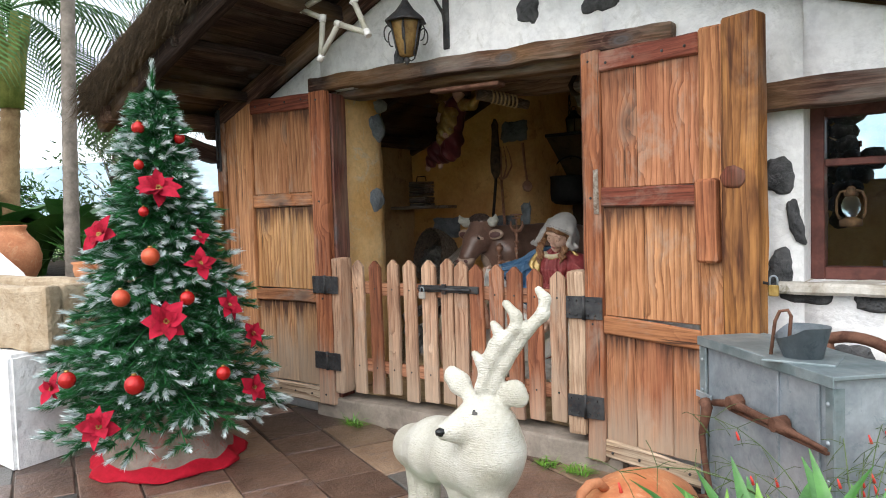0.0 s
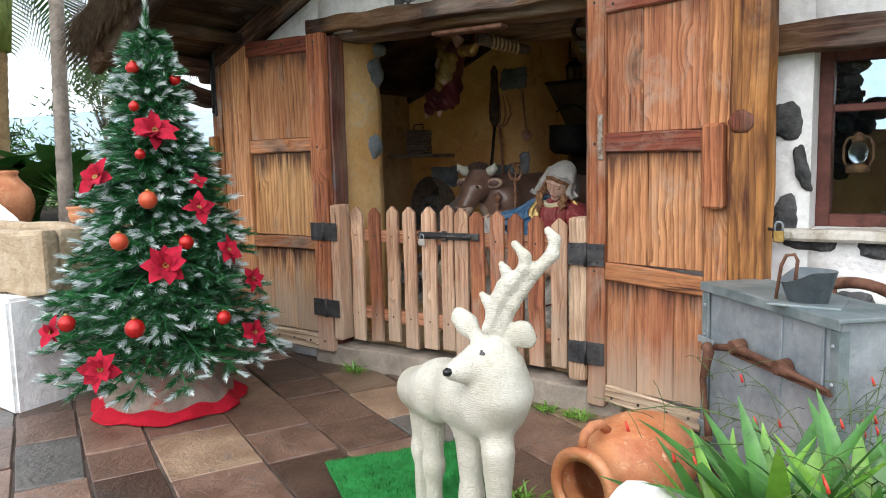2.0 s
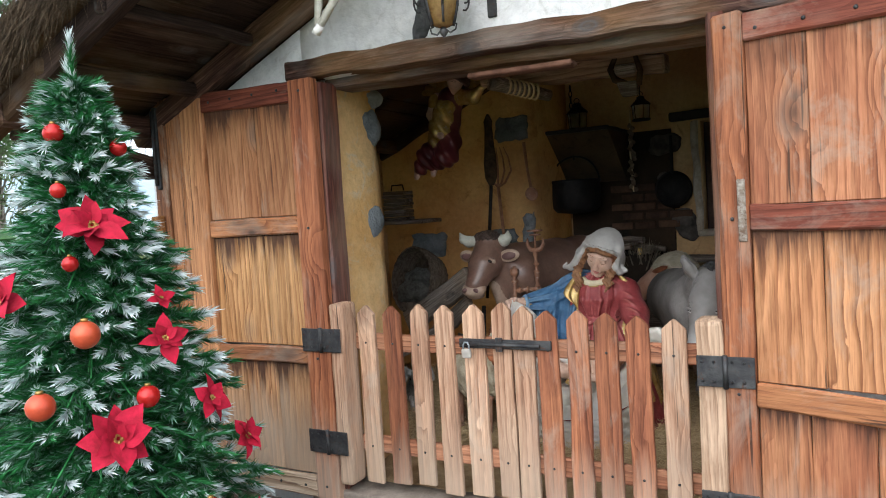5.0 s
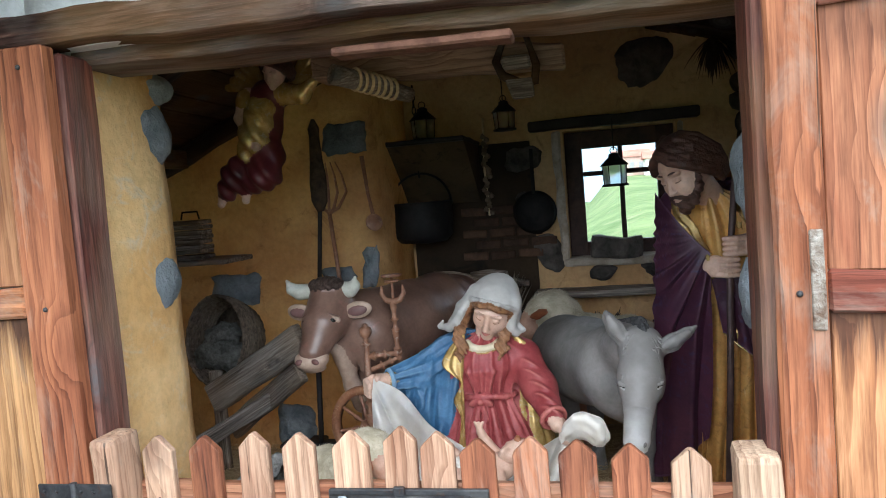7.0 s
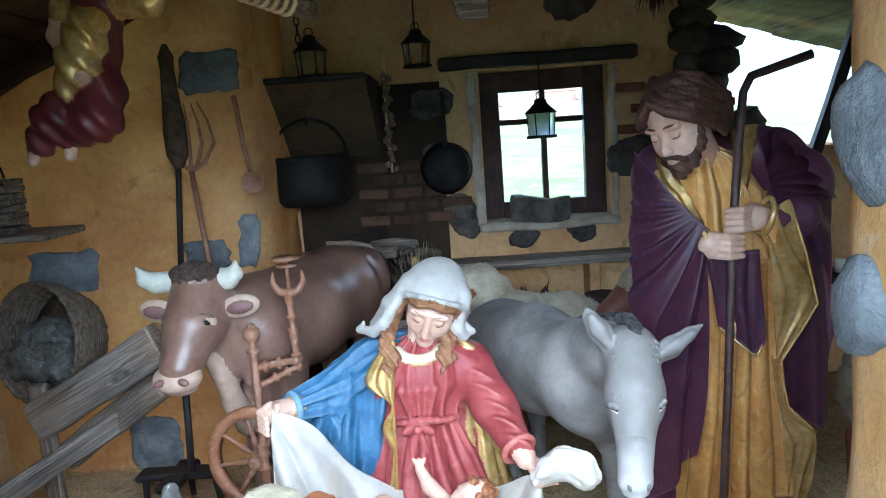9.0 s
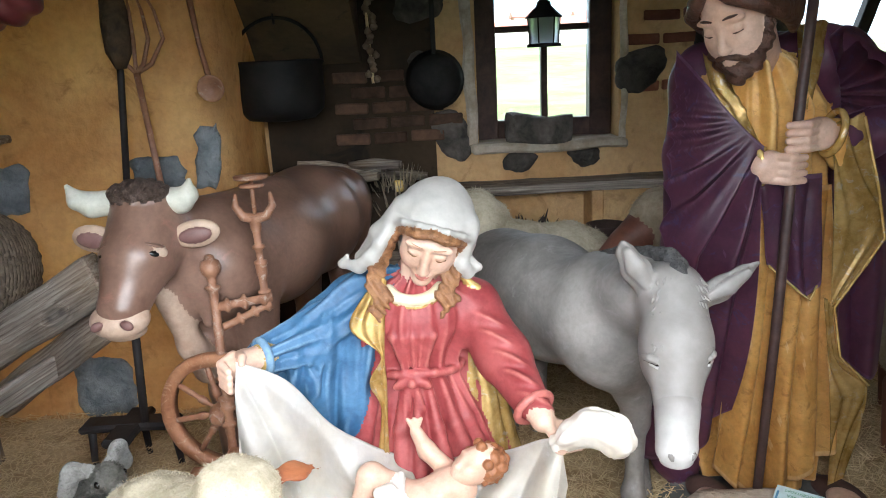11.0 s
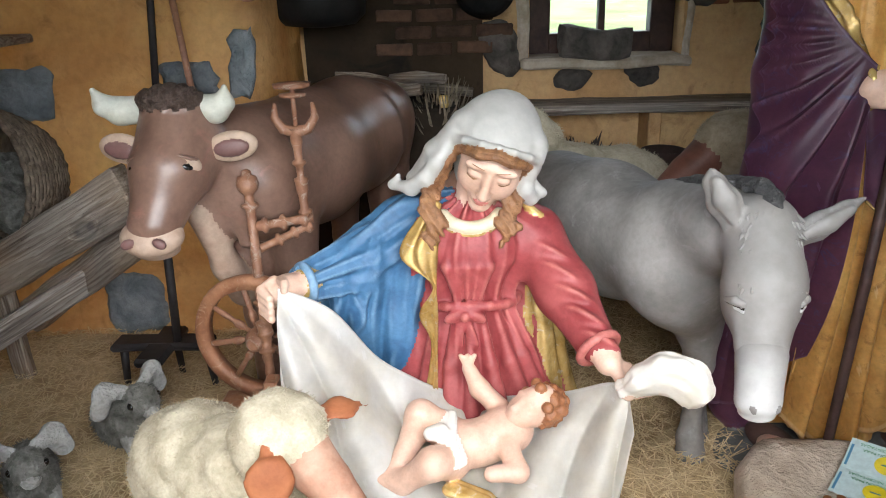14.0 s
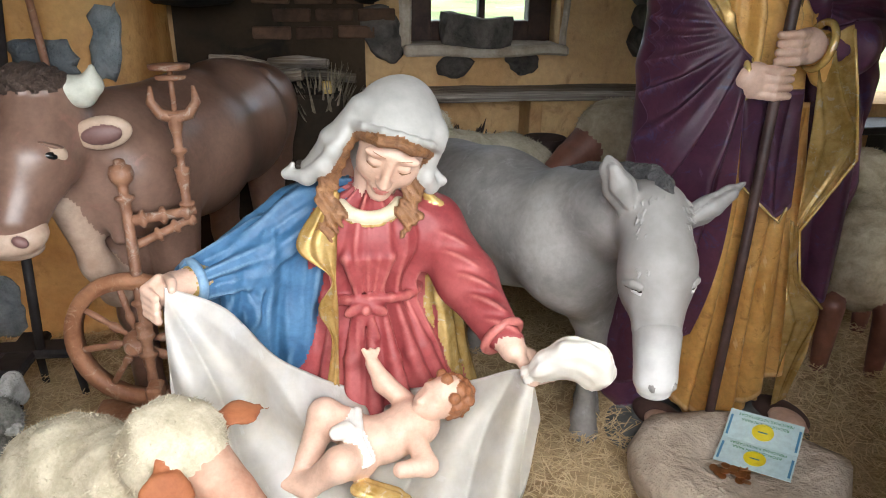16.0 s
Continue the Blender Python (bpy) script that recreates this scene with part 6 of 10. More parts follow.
def infant_figure():
    P = [ell((1.02, 1.07, 0.52), (0.09, 0.06, 0.055), 0, 0.02, (0, 10, 20)), ell((1.1, 1.1, 0.535), (0.065, 0.06, 0.055), 0, 0.03)]
    at, turn = head_frame((1.165, 1.105, 0.592), (-0.68, -0.4, 0.6), (0.62, 0.1, 0.78), 0.52)
    Q = face_prims(at, turn, 0, 4, 0.52)
    curl = lambda p: 0.005 * np.sin(p[..., 0] * 190) * np.sin(p[..., 1] * 190 + 1) * np.sin(p[..., 2] * 190)
    Q.append(ell(at(-0.05, 0.035), (0.052, 0.046, 0.055), 1, 0.004, turn, disp=curl))
    for k in range(14):
        a_ = k * 2.4
        Q.append(ell(at(0.03 - 0.012 * k + 0.02, 0.06 + 0.04 * math.cos(a_), 0.085 * math.sin(a_)), (0.014, 0.014, 0.014), 1, 0.004))
    lines = bmesh.new()
    face_lines(lines, at, 1, 0.52)
    P += chain([(1.09, 1.15, 0.56), (1.04, 1.18, 0.6), (1.015, 1.18, 0.655)], [0.026, 0.023, 0.017], 0, 0.015)
    for i in range(3):
        P += chain([(1.012, 1.18, 0.66), (0.995 + i * 0.017, 1.175, 0.695)], [0.009, 0.006], 0, 0.006)
    P += chain([(1.1, 1.04, 0.53), (1.12, 0.99, 0.5), (1.06, 0.97, 0.51)], [0.026, 0.023, 0.018], 0, 0.015)
    P += chain([(0.96, 1.1, 0.53), (0.9, 1.09, 0.585), (0.86, 1.05, 0.5), (0.83, 1.02, 0.485)], [0.045, 0.036, 0.026, 0.018], 0, 0.015)
    P += chain([(0.97, 1.02, 0.51), (0.93, 0.97, 0.54), (0.86, 0.99, 0.475), (0.81, 1.0, 0.475)], [0.045, 0.036, 0.026, 0.018], 0, 0.015)
    P += chain([(0.965, 1.1, 0.575), (0.962, 1.03, 0.57), (0.985, 0.985, 0.535)], [0.02, 0.022, 0.02], 3, 0.006, sq=((0, 0, 1), 1.6), pleat=(4, 0.004))
    P += chain([(0.945, 1.03, 0.58), (0.925, 1.01, 0.59)], [0.022, 0.016], 3, 0.006)
    P += chain([(0.98, 0.965, 0.475), (1.03, 0.945, 0.462), (1.06, 0.94, 0.455)], [0.03, 0.035, 0.02], 2, 0.006, sq=((0, 0.3, 1), 1.8), pleat=(4, 0.003))
    carved("infant_statue", P, [SKIN, plain("painted_auburn_hair", (0.2, 0.075, 0.03), (0.34, 0.14, 0.06), 0.5, scale=40, bumpy=0.3), GOLD, CLOTH_W, LIPS], 0.004, "painted infant figure lying on the white sheet", "statue", extra=lines, finer=(Q, 0.0025))


infant_figure()


# standing figure: 0 skin 1 purple 2 ochre 3 gold 4 hair 5 base 6 sandal
def standing_figure():
    P = []
    P.append(ell((2.1, 1.5, 0.14), (0.34, 0.24, 0.07), 5, 0.01))
    P.append(robe([(0.22, 2.12, 1.66, 0.17, 0.2), (0.5, 2.12, 1.65, 0.19, 0.18), (0.9, 2.1, 1.64, 0.2, 0.16), (1.25, 2.06, 1.62, 0.19, 0.15), (1.42, 2.05, 1.6, 0.18, 0.14), (1.54, 2.02, 1.57, 0.11, 0.1), (1.58, 2.0, 1.55, 0.05, 0.05)], 12, 0.02, 2, 0.01, 0.3))
    PL = (5, 0.011)
    # cloak: the two sides and the back, then the long folds
    P += chain([(2.0, 1.66, 1.53), (1.88, 1.62, 1.47), (1.86, 1.61, 1.28), (1.86, 1.61, 1.0), (1.87, 1.63, 0.7), (1.87, 1.66, 0.25)], [0.06, 0.075, 0.072, 0.07, 0.075, 0.085], 1, 0.03)
    P.append(ell((2.25, 1.61, 1.535), (0.15, 0.11, 0.1), 1, 0.04, (0, 22, 0)))
    P.append(ell((2.37, 1.57, 1.43), (0.1, 0.1, 0.12), 1, 0.04))
    P.append(ell((1.9, 1.62, 1.52), (0.085, 0.085, 0.085), 1, 0.04))
    P += chain([(2.12, 1.68, 1.55), (2.27, 1.64, 1.48), (2.36, 1.58, 1.32), (2.38, 1.58, 0.95), (2.37, 1.57, 0.66)], [0.07, 0.095, 0.09, 0.09, 0.06], 1, 0.03, pleat=(7, 0.006))
    P += chain([(2.1, 1.76, 1.47), (2.12, 1.78, 0.9), (2.14, 1.78, 0.35)], [0.14, 0.18, 0.2], 1, 0.03, pleat=(9, 0.01))
    P += chain([(1.88, 1.6, 1.4), (1.9, 1.52, 1.3), (1.95, 1.48, 1.28)], [0.06, 0.05, 0.042], 1, 0.03)
    P += chain([(2.32, 1.56, 1.4), (2.3, 1.48, 1.34), (2.24, 1.46, 1.34)], [0.09, 0.075, 0.055], 1, 0.03)
    P.append(ell((2.085, 1.425, 0.985), (0.022, 0.014, 0.04), 3, 0.004, (0, 20, 0)))
    P.append(ell((2.165, 1.425, 0.97), (0.018, 0.012, 0.034), 3, 0.004, (0, -20, 0)))
    P += chain([(1.965, 1.455, 1.285), (1.968, 1.45, 1.13)], [0.038, 0.02], 2, 0.008)
    P += chain([(2.19, 1.445, 1.34), (2.215, 1.44, 1.27)], [0.045, 0.03], 2, 0.008)
    # draped cloth: the side over the far arm, the short end in front, then the gold linings
    gilt = cloth_sheet([(2.17, 1.415, 1.37), (2.19, 1.41, 1.22), (2.205, 1.41, 0.972), (2.215, 1.415, 0.86)], [(2.25, 1.405, 1.4), (2.3, 1.405, 1.22), (2.34, 1.405, 1.05), (2.222, 1.413, 0.85)], 60, 20, 1.6, 3, amp=0.006)
    join(gilt, cloth_sheet([(2.195, 1.42, 0.88), (2.22, 1.415, 0.7), (2.24, 1.42, 0.55), (2.26, 1.43, 0.4), (2.27, 1.44, 0.25)], [(2.215, 1.415, 0.86), (2.245, 1.405, 0.7), (2.345, 1.415, 0.6), (2.35, 1.435, 0.45), (2.32, 1.445, 0.27)], 60, 20, 1.6, 3, amp=0.006), 3)
    join(gilt, cloth_sheet([(1.85, 1.51, 1.575), (1.862, 1.462, 1.475), (1.91, 1.45, 1.405), (1.985, 1.442, 1.318)], [(1.91, 1.475, 1.545), (1.93, 1.462, 1.46), (1.955, 1.452, 1.41), (1.995, 1.442, 1.33)], 40, 8, 1.2, 3, amp=0.006), 3)
    join(gilt, cloth_sheet([(2.1, 1.5, 1.64), (2.095, 1.465, 1.53), (2.1, 1.452, 1.42)], [(2.2, 1.52, 1.645), (2.165, 1.482, 1.53), (2.135, 1.46, 1.4)], 40, 8, 1.2, 3, amp=0.006), 3)
    join(gilt, cloth_sheet([(1.795, 1.56, 1.585), (1.845, 1.475, 1.5), (1.9, 1.44, 1.42), (1.95, 1.415, 1.36), (1.99, 1.402, 1.322)], [(1.7, 1.54, 0.33), (1.765, 1.48, 0.34), (1.84, 1.445, 0.4), (1.9, 1.43, 0.47), (1.945, 1.425, 0.54)], 200, 170, 13.0, 1, amp=0.024, sag=0.045, pin=(2.0, 1.34, -1)), 1)
    join(gilt, cloth_sheet([(1.955, 1.455, 1.2), (2.035, 1.442, 1.2), (2.12, 1.442, 1.2), (2.21, 1.455, 1.2)], [(1.905, 1.46, 0.33), (1.99, 1.4, 0.27), (2.08, 1.385, 0.26), (2.18, 1.41, 0.32), (2.29, 1.46, 0.37)], 180, 90, 5.2, 2, amp=0.03, hang=2.2), 2)
    tube(gilt, [(1.99, 1.404, 1.322), (1.978, 1.404, 1.187), (1.97, 1.408, 0.951), (1.954, 1.42, 0.6)], 0.004, 6, mat=3)
    tube(gilt, [(2.252, 1.4, 1.39), (2.302, 1.4, 1.22), (2.342, 1.4, 1.05), (2.222, 1.408, 0.85), (2.247, 1.4, 0.7), (2.347, 1.41, 0.6)], 0.0045, 6, mat=3)
    join(gilt, cloth_sheet([(2.25, 1.44, 1.385), (2.3, 1.435, 1.415), (2.36, 1.445, 1.42), (2.43, 1.5, 1.4)], [(2.27, 1.475, 0.64), (2.32, 1.465, 0.63), (2.37, 1.455, 0.6), (2.43, 1.51, 0.6)], 140, 110, 10.0, 1, amp=0.02, pin=(2.2, 1.41, 1)), 1)
    join(gilt, cloth_sheet([(2.19, 1.5, 1.6), (2.27, 1.56, 1.63), (2.36, 1.6, 1.6), (2.44, 1.6, 1.5)], [(2.2, 1.43, 1.385), (2.275, 1.42, 1.41), (2.36, 1.435, 1.41), (2.45, 1.51, 1.38)], 110, 60, 9.0, 1, amp=0.014, sag=0.03, pin=(2.16, 1.42, 1)), 1)
    join(gilt, cloth_sheet([(1.985, 1.425, 1.24), (2.06, 1.41, 1.24), (2.16, 1.418, 1.24)], [(2.025, 1.418, 0.985), (2.095, 1.4, 0.925), (2.138, 1.395, 0.885), (2.17, 1.41, 0.94)], 80, 40, 2.6, 1, amp=0.018, hang=0.8), 1)
    tube(gilt, [(2.025, 1.412, 0.985), (2.09, 1.395, 0.925), (2.138, 1.388, 0.885), (2.17, 1.402, 0.94)], 0.004, 6, mat=3)
    # gilded cuffs
    for c_, r_, ax in (((1.985, 1.435, 1.268), 0.05, -0.2), ((2.185, 1.43, 1.347), 0.058, 0.25)):
        tube(gilt, [Vector(c_) + Vector((ax * r_ * math.sin(a_), 0.9 * r_ * math.cos(a_), r_ * math.sin(a_))) for a_ in np.linspace(0, 2 * math.pi, 25)[:-1]], 0.01, 8, closed=True, mat=3)
    # arms and plain hands round the staff
    P += chain([(1.95, 1.45, 1.27), (2.0, 1.425, 1.265)], [0.034, 0.036], 0, 0.01)
    P += chain([(2.2, 1.44, 1.345), (2.13, 1.425, 1.345)], [0.034, 0.038], 0, 0.01)
    grip = [ell((2.005, 1.405, 1.266), (0.05, 0.03, 0.046), 0, 0.006), ell((2.135, 1.405, 1.349), (0.05, 0.03, 0.046), 0, 0.006)]
    for i in range(4):
        z = 1.297 - i * 0.021
        grip += chain([(1.99, 1.405, z), (2.045, 1.372, z - 0.004), (2.092, 1.385, z - 0.006)], [0.0125, 0.0122, 0.0095], 0, 0.002)
        z = 1.38 - i * 0.021
        grip += chain([(2.14, 1.405, z), (2.085, 1.367, z), (2.04, 1.378, z - 0.002)], [0.0125, 0.0122, 0.0095], 0, 0.002)
    # head, bent forward and down to one side
    at, turn = head_frame((1.9, 1.412, 1.672), (-0.66, -0.58, -0.47), (-0.48, -0.25, 0.84), 1.1)
    Q = face_prims(at, turn, 0, 0, 1.1)
    Q += grip
    Q += chain([(2.03, 1.56, 1.53), at(-0.03, -0.06)], [0.064, 0.06], 0, 0.02)
    strand = lambda q: 0.0028 * np.sin(q[..., 2] * 210 + q[..., 0] * 60 + 3 * np.sin(q[..., 1] * 30)) + 0.003 * np.sin(q[..., 2] * 75 - q[..., 0] * 40)
    Q.append(ell(at(-0.022, 0.055), (0.094, 0.104, 0.09), 4, 0.004, turn))
    Q.append(ell(at(-0.06, 0.0), (0.09, 0.08, 0.095), 4, 0.01, turn))
    for s_ in (-1, 1):
        for j in range(9):
            o = 0.014 * j
            w = 0.005 * math.sin(j * 2.3)
            Q += chain([at(0.074 - o, 0.105 + o * 0.45 - 0.0016 * j * j, 0.006), at(0.08 - o, 0.07 + o * 0.5 + w, s_ * 0.042), at(0.052 - o, 0.032 + o * 0.5 - w, s_ * 0.082), at(-0.002 - o * 0.9, -0.02 + o * 0.3 + w, s_ * 0.097), at(-0.05 - o * 0.55, -0.06 + o * 0.15 - w, s_ * 0.088), at(-0.075 - o * 0.4, -0.1 + o * 0.1, s_ * 0.074)], [0.014, 0.018, 0.0185, 0.019, 0.0185, 0.011], 4, 0.002)
        Q += chain([at(0.015, -0.02, s_ * 0.074), at(0.035, -0.07, s_ * 0.06), at(0.06, -0.1, s_ * 0.036), at(0.078, -0.115, 0)], [0.014, 0.022, 0.024, 0.026], 4, 0.008, disp=strand)
        Q += chain([at(0.105, -0.06, s_ * 0.004), at(0.098, -0.067, s_ * 0.022), at(0.08, -0.085, s_ * 0.036)], [0.0065, 0.0085, 0.008], 4, 0.003)
    Q += chain([at(0.08, -0.1), at(0.08, -0.135)], [0.026, 0.012], 4, 0.01, disp=strand)
    face_lines(gilt, at, 4, 1.1, brow=0.0036)
    # feet
    for fx, fy in ((1.93, 1.5), (2.325, 1.46)):
        Q.append(ell((fx, fy, 0.205), (0.058, 0.1, 0.035), 6, 0.006, (0, 0, 20)))
        Q.append(ell((fx - 0.018, fy - 0.06, 0.222), (0.045, 0.06, 0.026), 0, 0.003, (0, 0, 20)))
        for i in range(4):
            Q.append(ell((fx - 0.055 + i * 0.023, fy - 0.112 + i * 0.006, 0.212), (0.0115, 0.024, 0.012), 0, 0.002, (0, 0, 15)))
    return carved("standing_statue", P, [SKIN, PURPLE, OCHRE_ROBE, GOLD, DARK_HAIR, BASE_GREY, SANDAL, LIPS], 0.0052,
                  "painted standing statue in ochre robe and purple cloak with gold edges", "statue", extra=gilt, finer=(Q, 0.0035))


standing_figure()
bm = bmesh.new()
tube(bm, [(1.99, 1.33, 0.17), (2.035, 1.365, 0.8), (2.06, 1.385, 1.3), (2.1, 1.43, 1.6), (2.13, 1.47, 1.75), (2.16, 1.48, 1.8), (2.23, 1.48, 1.82), (2.35, 1.47, 1.855)], [0.013, 0.014, 0.014, 0.014, 0.014, 0.015, 0.015, 0.016], 10)
solid("shepherd_staff", bm, plain("dark_staff_wood", (0.04, 0.02, 0.018), (0.08, 0.045, 0.04), 0.5, scale=14), "dark brown wooden crook staff held by the standing figure", "staff")


# ox: 0 brown 1 cream 2 horn 3 curls 4 eye
def ox_figure():
    P = []
    P += chain([(0.36, 1.8, 0.98), (0.46, 2.1, 0.96), (0.56, 2.45, 0.97), (0.6, 2.62, 0.96)], [0.19, 0.215, 0.215, 0.18], 0, 0.06)
    P += chain([(0.34, 1.82, 1.12), (0.5, 2.15, 1.12), (0.62, 2.6, 1.1)], [0.07, 0.06, 0.06], 0, 0.06)
    P.append(ell((0.69, 2.62, 1.0), (0.13, 0.16, 0.16), 0, 0.05))
    P += chain([(0.7, 2.5, 1.12), (0.76, 2.58, 1.0), (0.74, 2.6, 0.8)], [0.03, 0.03, 0.05], 0, 0.05)
    P += chain([(0.25, 1.64, 1.1), (0.34, 1.84, 1.0)], [0.115, 0.18], 0, 0.05)
    P += chain([(0.24, 1.66, 0.93), (0.27, 1.72, 0.72), (0.3, 1.78, 0.62)], [0.05, 0.035, 0.06], 1, 0.05)
    for i in range(3):
        P += chain([(0.36 + i * 0.04, 1.68 + i * 0.05, 1.08), (0.36 + i * 0.04, 1.66 + i * 0.06, 0.82)], [0.016, 0.02], 0, 0.03)
    # head
    P += chain([(0.235, 1.6, 1.19), (0.225, 1.53, 1.09)], [0.1, 0.1], 0, 0.04)
    P += chain([(0.222, 1.51, 1.06), (0.195, 1.44, 0.955)], [0.09, 0.07], 0, 0.05)
    Q = [ell((0.188, 1.425, 0.925), (0.084, 0.064, 0.05), 1, 0.014, (25, 0, 0)), ell((0.19, 1.44, 0.882), (0.06, 0.052, 0.024), 1, 0.006)]
    for s in (-1, 1):
        Q.append(ell((0.188 + s * 0.042, 1.366, 0.925), (0.019, 0.012, 0.013), 5, 0.003, (0, s * 30, 0)))
        Q.append(ell((0.226 + s * 0.06, 1.478, 1.104), (0.042, 0.027, 0.03), 6, 0.006, (0, s * 22, s * 24)))
        Q.append(ell((0.226 + s * 0.064, 1.462, 1.103), (0.022, 0.018, 0.0125), 4, 0.002, (0, s * 22, s * 24)))
        Q.append(ell((0.226 + s * 0.062, 1.478, 1.128), (0.036, 0.028, 0.006), 0, 0.004, (0, s * 24, s * 24)))
        Q.append(ell((0.226 + s * 0.062, 1.482, 1.08), (0.03, 0.022, 0.006), 0, 0.006, (0, s * 12, s * 24)))
        Q += chain([(0.225 + s * 0.085, 1.6, 1.23), (0.215 + s * 0.13, 1.595, 1.228), (0.208 + s * 0.162, 1.59, 1.245), (0.2 + s * 0.178, 1.59, 1.285)], [0.038, 0.039, 0.03, 0.008], 2, 0.006)
        Q.append(ell((0.235 + s * 0.15, 1.572, 1.13), (0.07, 0.02, 0.042), 6, 0.006, (0, s * -6, s * 8)))
        Q.append(ell((0.235 + s * 0.152, 1.556, 1.128), (0.047, 0.012, 0.024), 5, 0.002, (0, s * -6, s * 8)))
    P.append(ell((0.232, 1.58, 1.255), (0.09, 0.07, 0.045), 3, 0.012, disp=lambda q: 0.004 * np.sin(q[..., 0] * 190 + 2 * np.sin(q[..., 2] * 120))))
    for x, y in ((0.32, 1.85), (0.46, 1.84), (0.5, 2.6), (0.68, 2.58)):
        P += chain([(x, y, 0.85), (x, y, 0.5), (x, y + 0.02, 0.2), (x, y, 0.16)], [0.09, 0.052, 0.045, 0.055], 0, 0.03)
    P += chain([(0.74, 2.74, 1.08), (0.8, 2.78, 0.9), (0.8, 2.78, 0.5)], [0.025, 0.018, 0.03], 0, 0.02)
    carved("ox_statue", P, [BROWN_OX, CREAM, HORN, POLL, EYE, plain("painted_dark_pink", (0.14, 0.07, 0.065), (0.22, 0.12, 0.11), 0.5, bumpy=0), plain("painted_pale_ear", (0.42, 0.3, 0.22), (0.55, 0.42, 0.32), 0.5, bumpy=0.05)], 0.0064, "painted brown ox statue with pale horns and muzzle", "ox statue", finer=(Q, 0.0032))


ox_figure()


def painted_fade(name, up, down, z0, z1, rough=0.55):
    """Paint that was sprayed from one tone into another between two heights of the thing."""
    m, t, b = nodes(name)
    tc = t.nodes.new("ShaderNodeTexCoord")
    sep = t.nodes.new("ShaderNodeSeparateXYZ")
    t.links.new(tc.outputs["Object"], sep.inputs[0])
    n = noise_tex(t, coords(t), 26.0, 4, 0.6)
    fine = noise_tex(t, coords(t), 80.0, 4, 0.6)
    mr = add(t, "ShaderNodeMapRange")
    mr.inputs["From Min"].default_value, mr.inputs["From Max"].default_value = z0, z1
    t.links.new(sep.outputs[2], mr.inputs[0])
    col = mix(t, mr.outputs[0], down, up)
    col = mix(t, 0.4, col, ramp(t, n, [(0.35, (0.72, 0.72, 0.72)), (0.65, (1.1, 1.1, 1.1))]), "MULTIPLY")
    t.links.new(col, b.inputs["Base Color"])
    b.inputs["Roughness"].default_value = rough
    bump(t, b, fine, 0.15, 0.004)
    return m


DONKEY_HEAD = painted_fade("painted_donkey_head", (0.25, 0.237, 0.226), (0.56, 0.56, 0.55), 0.53, 0.68)


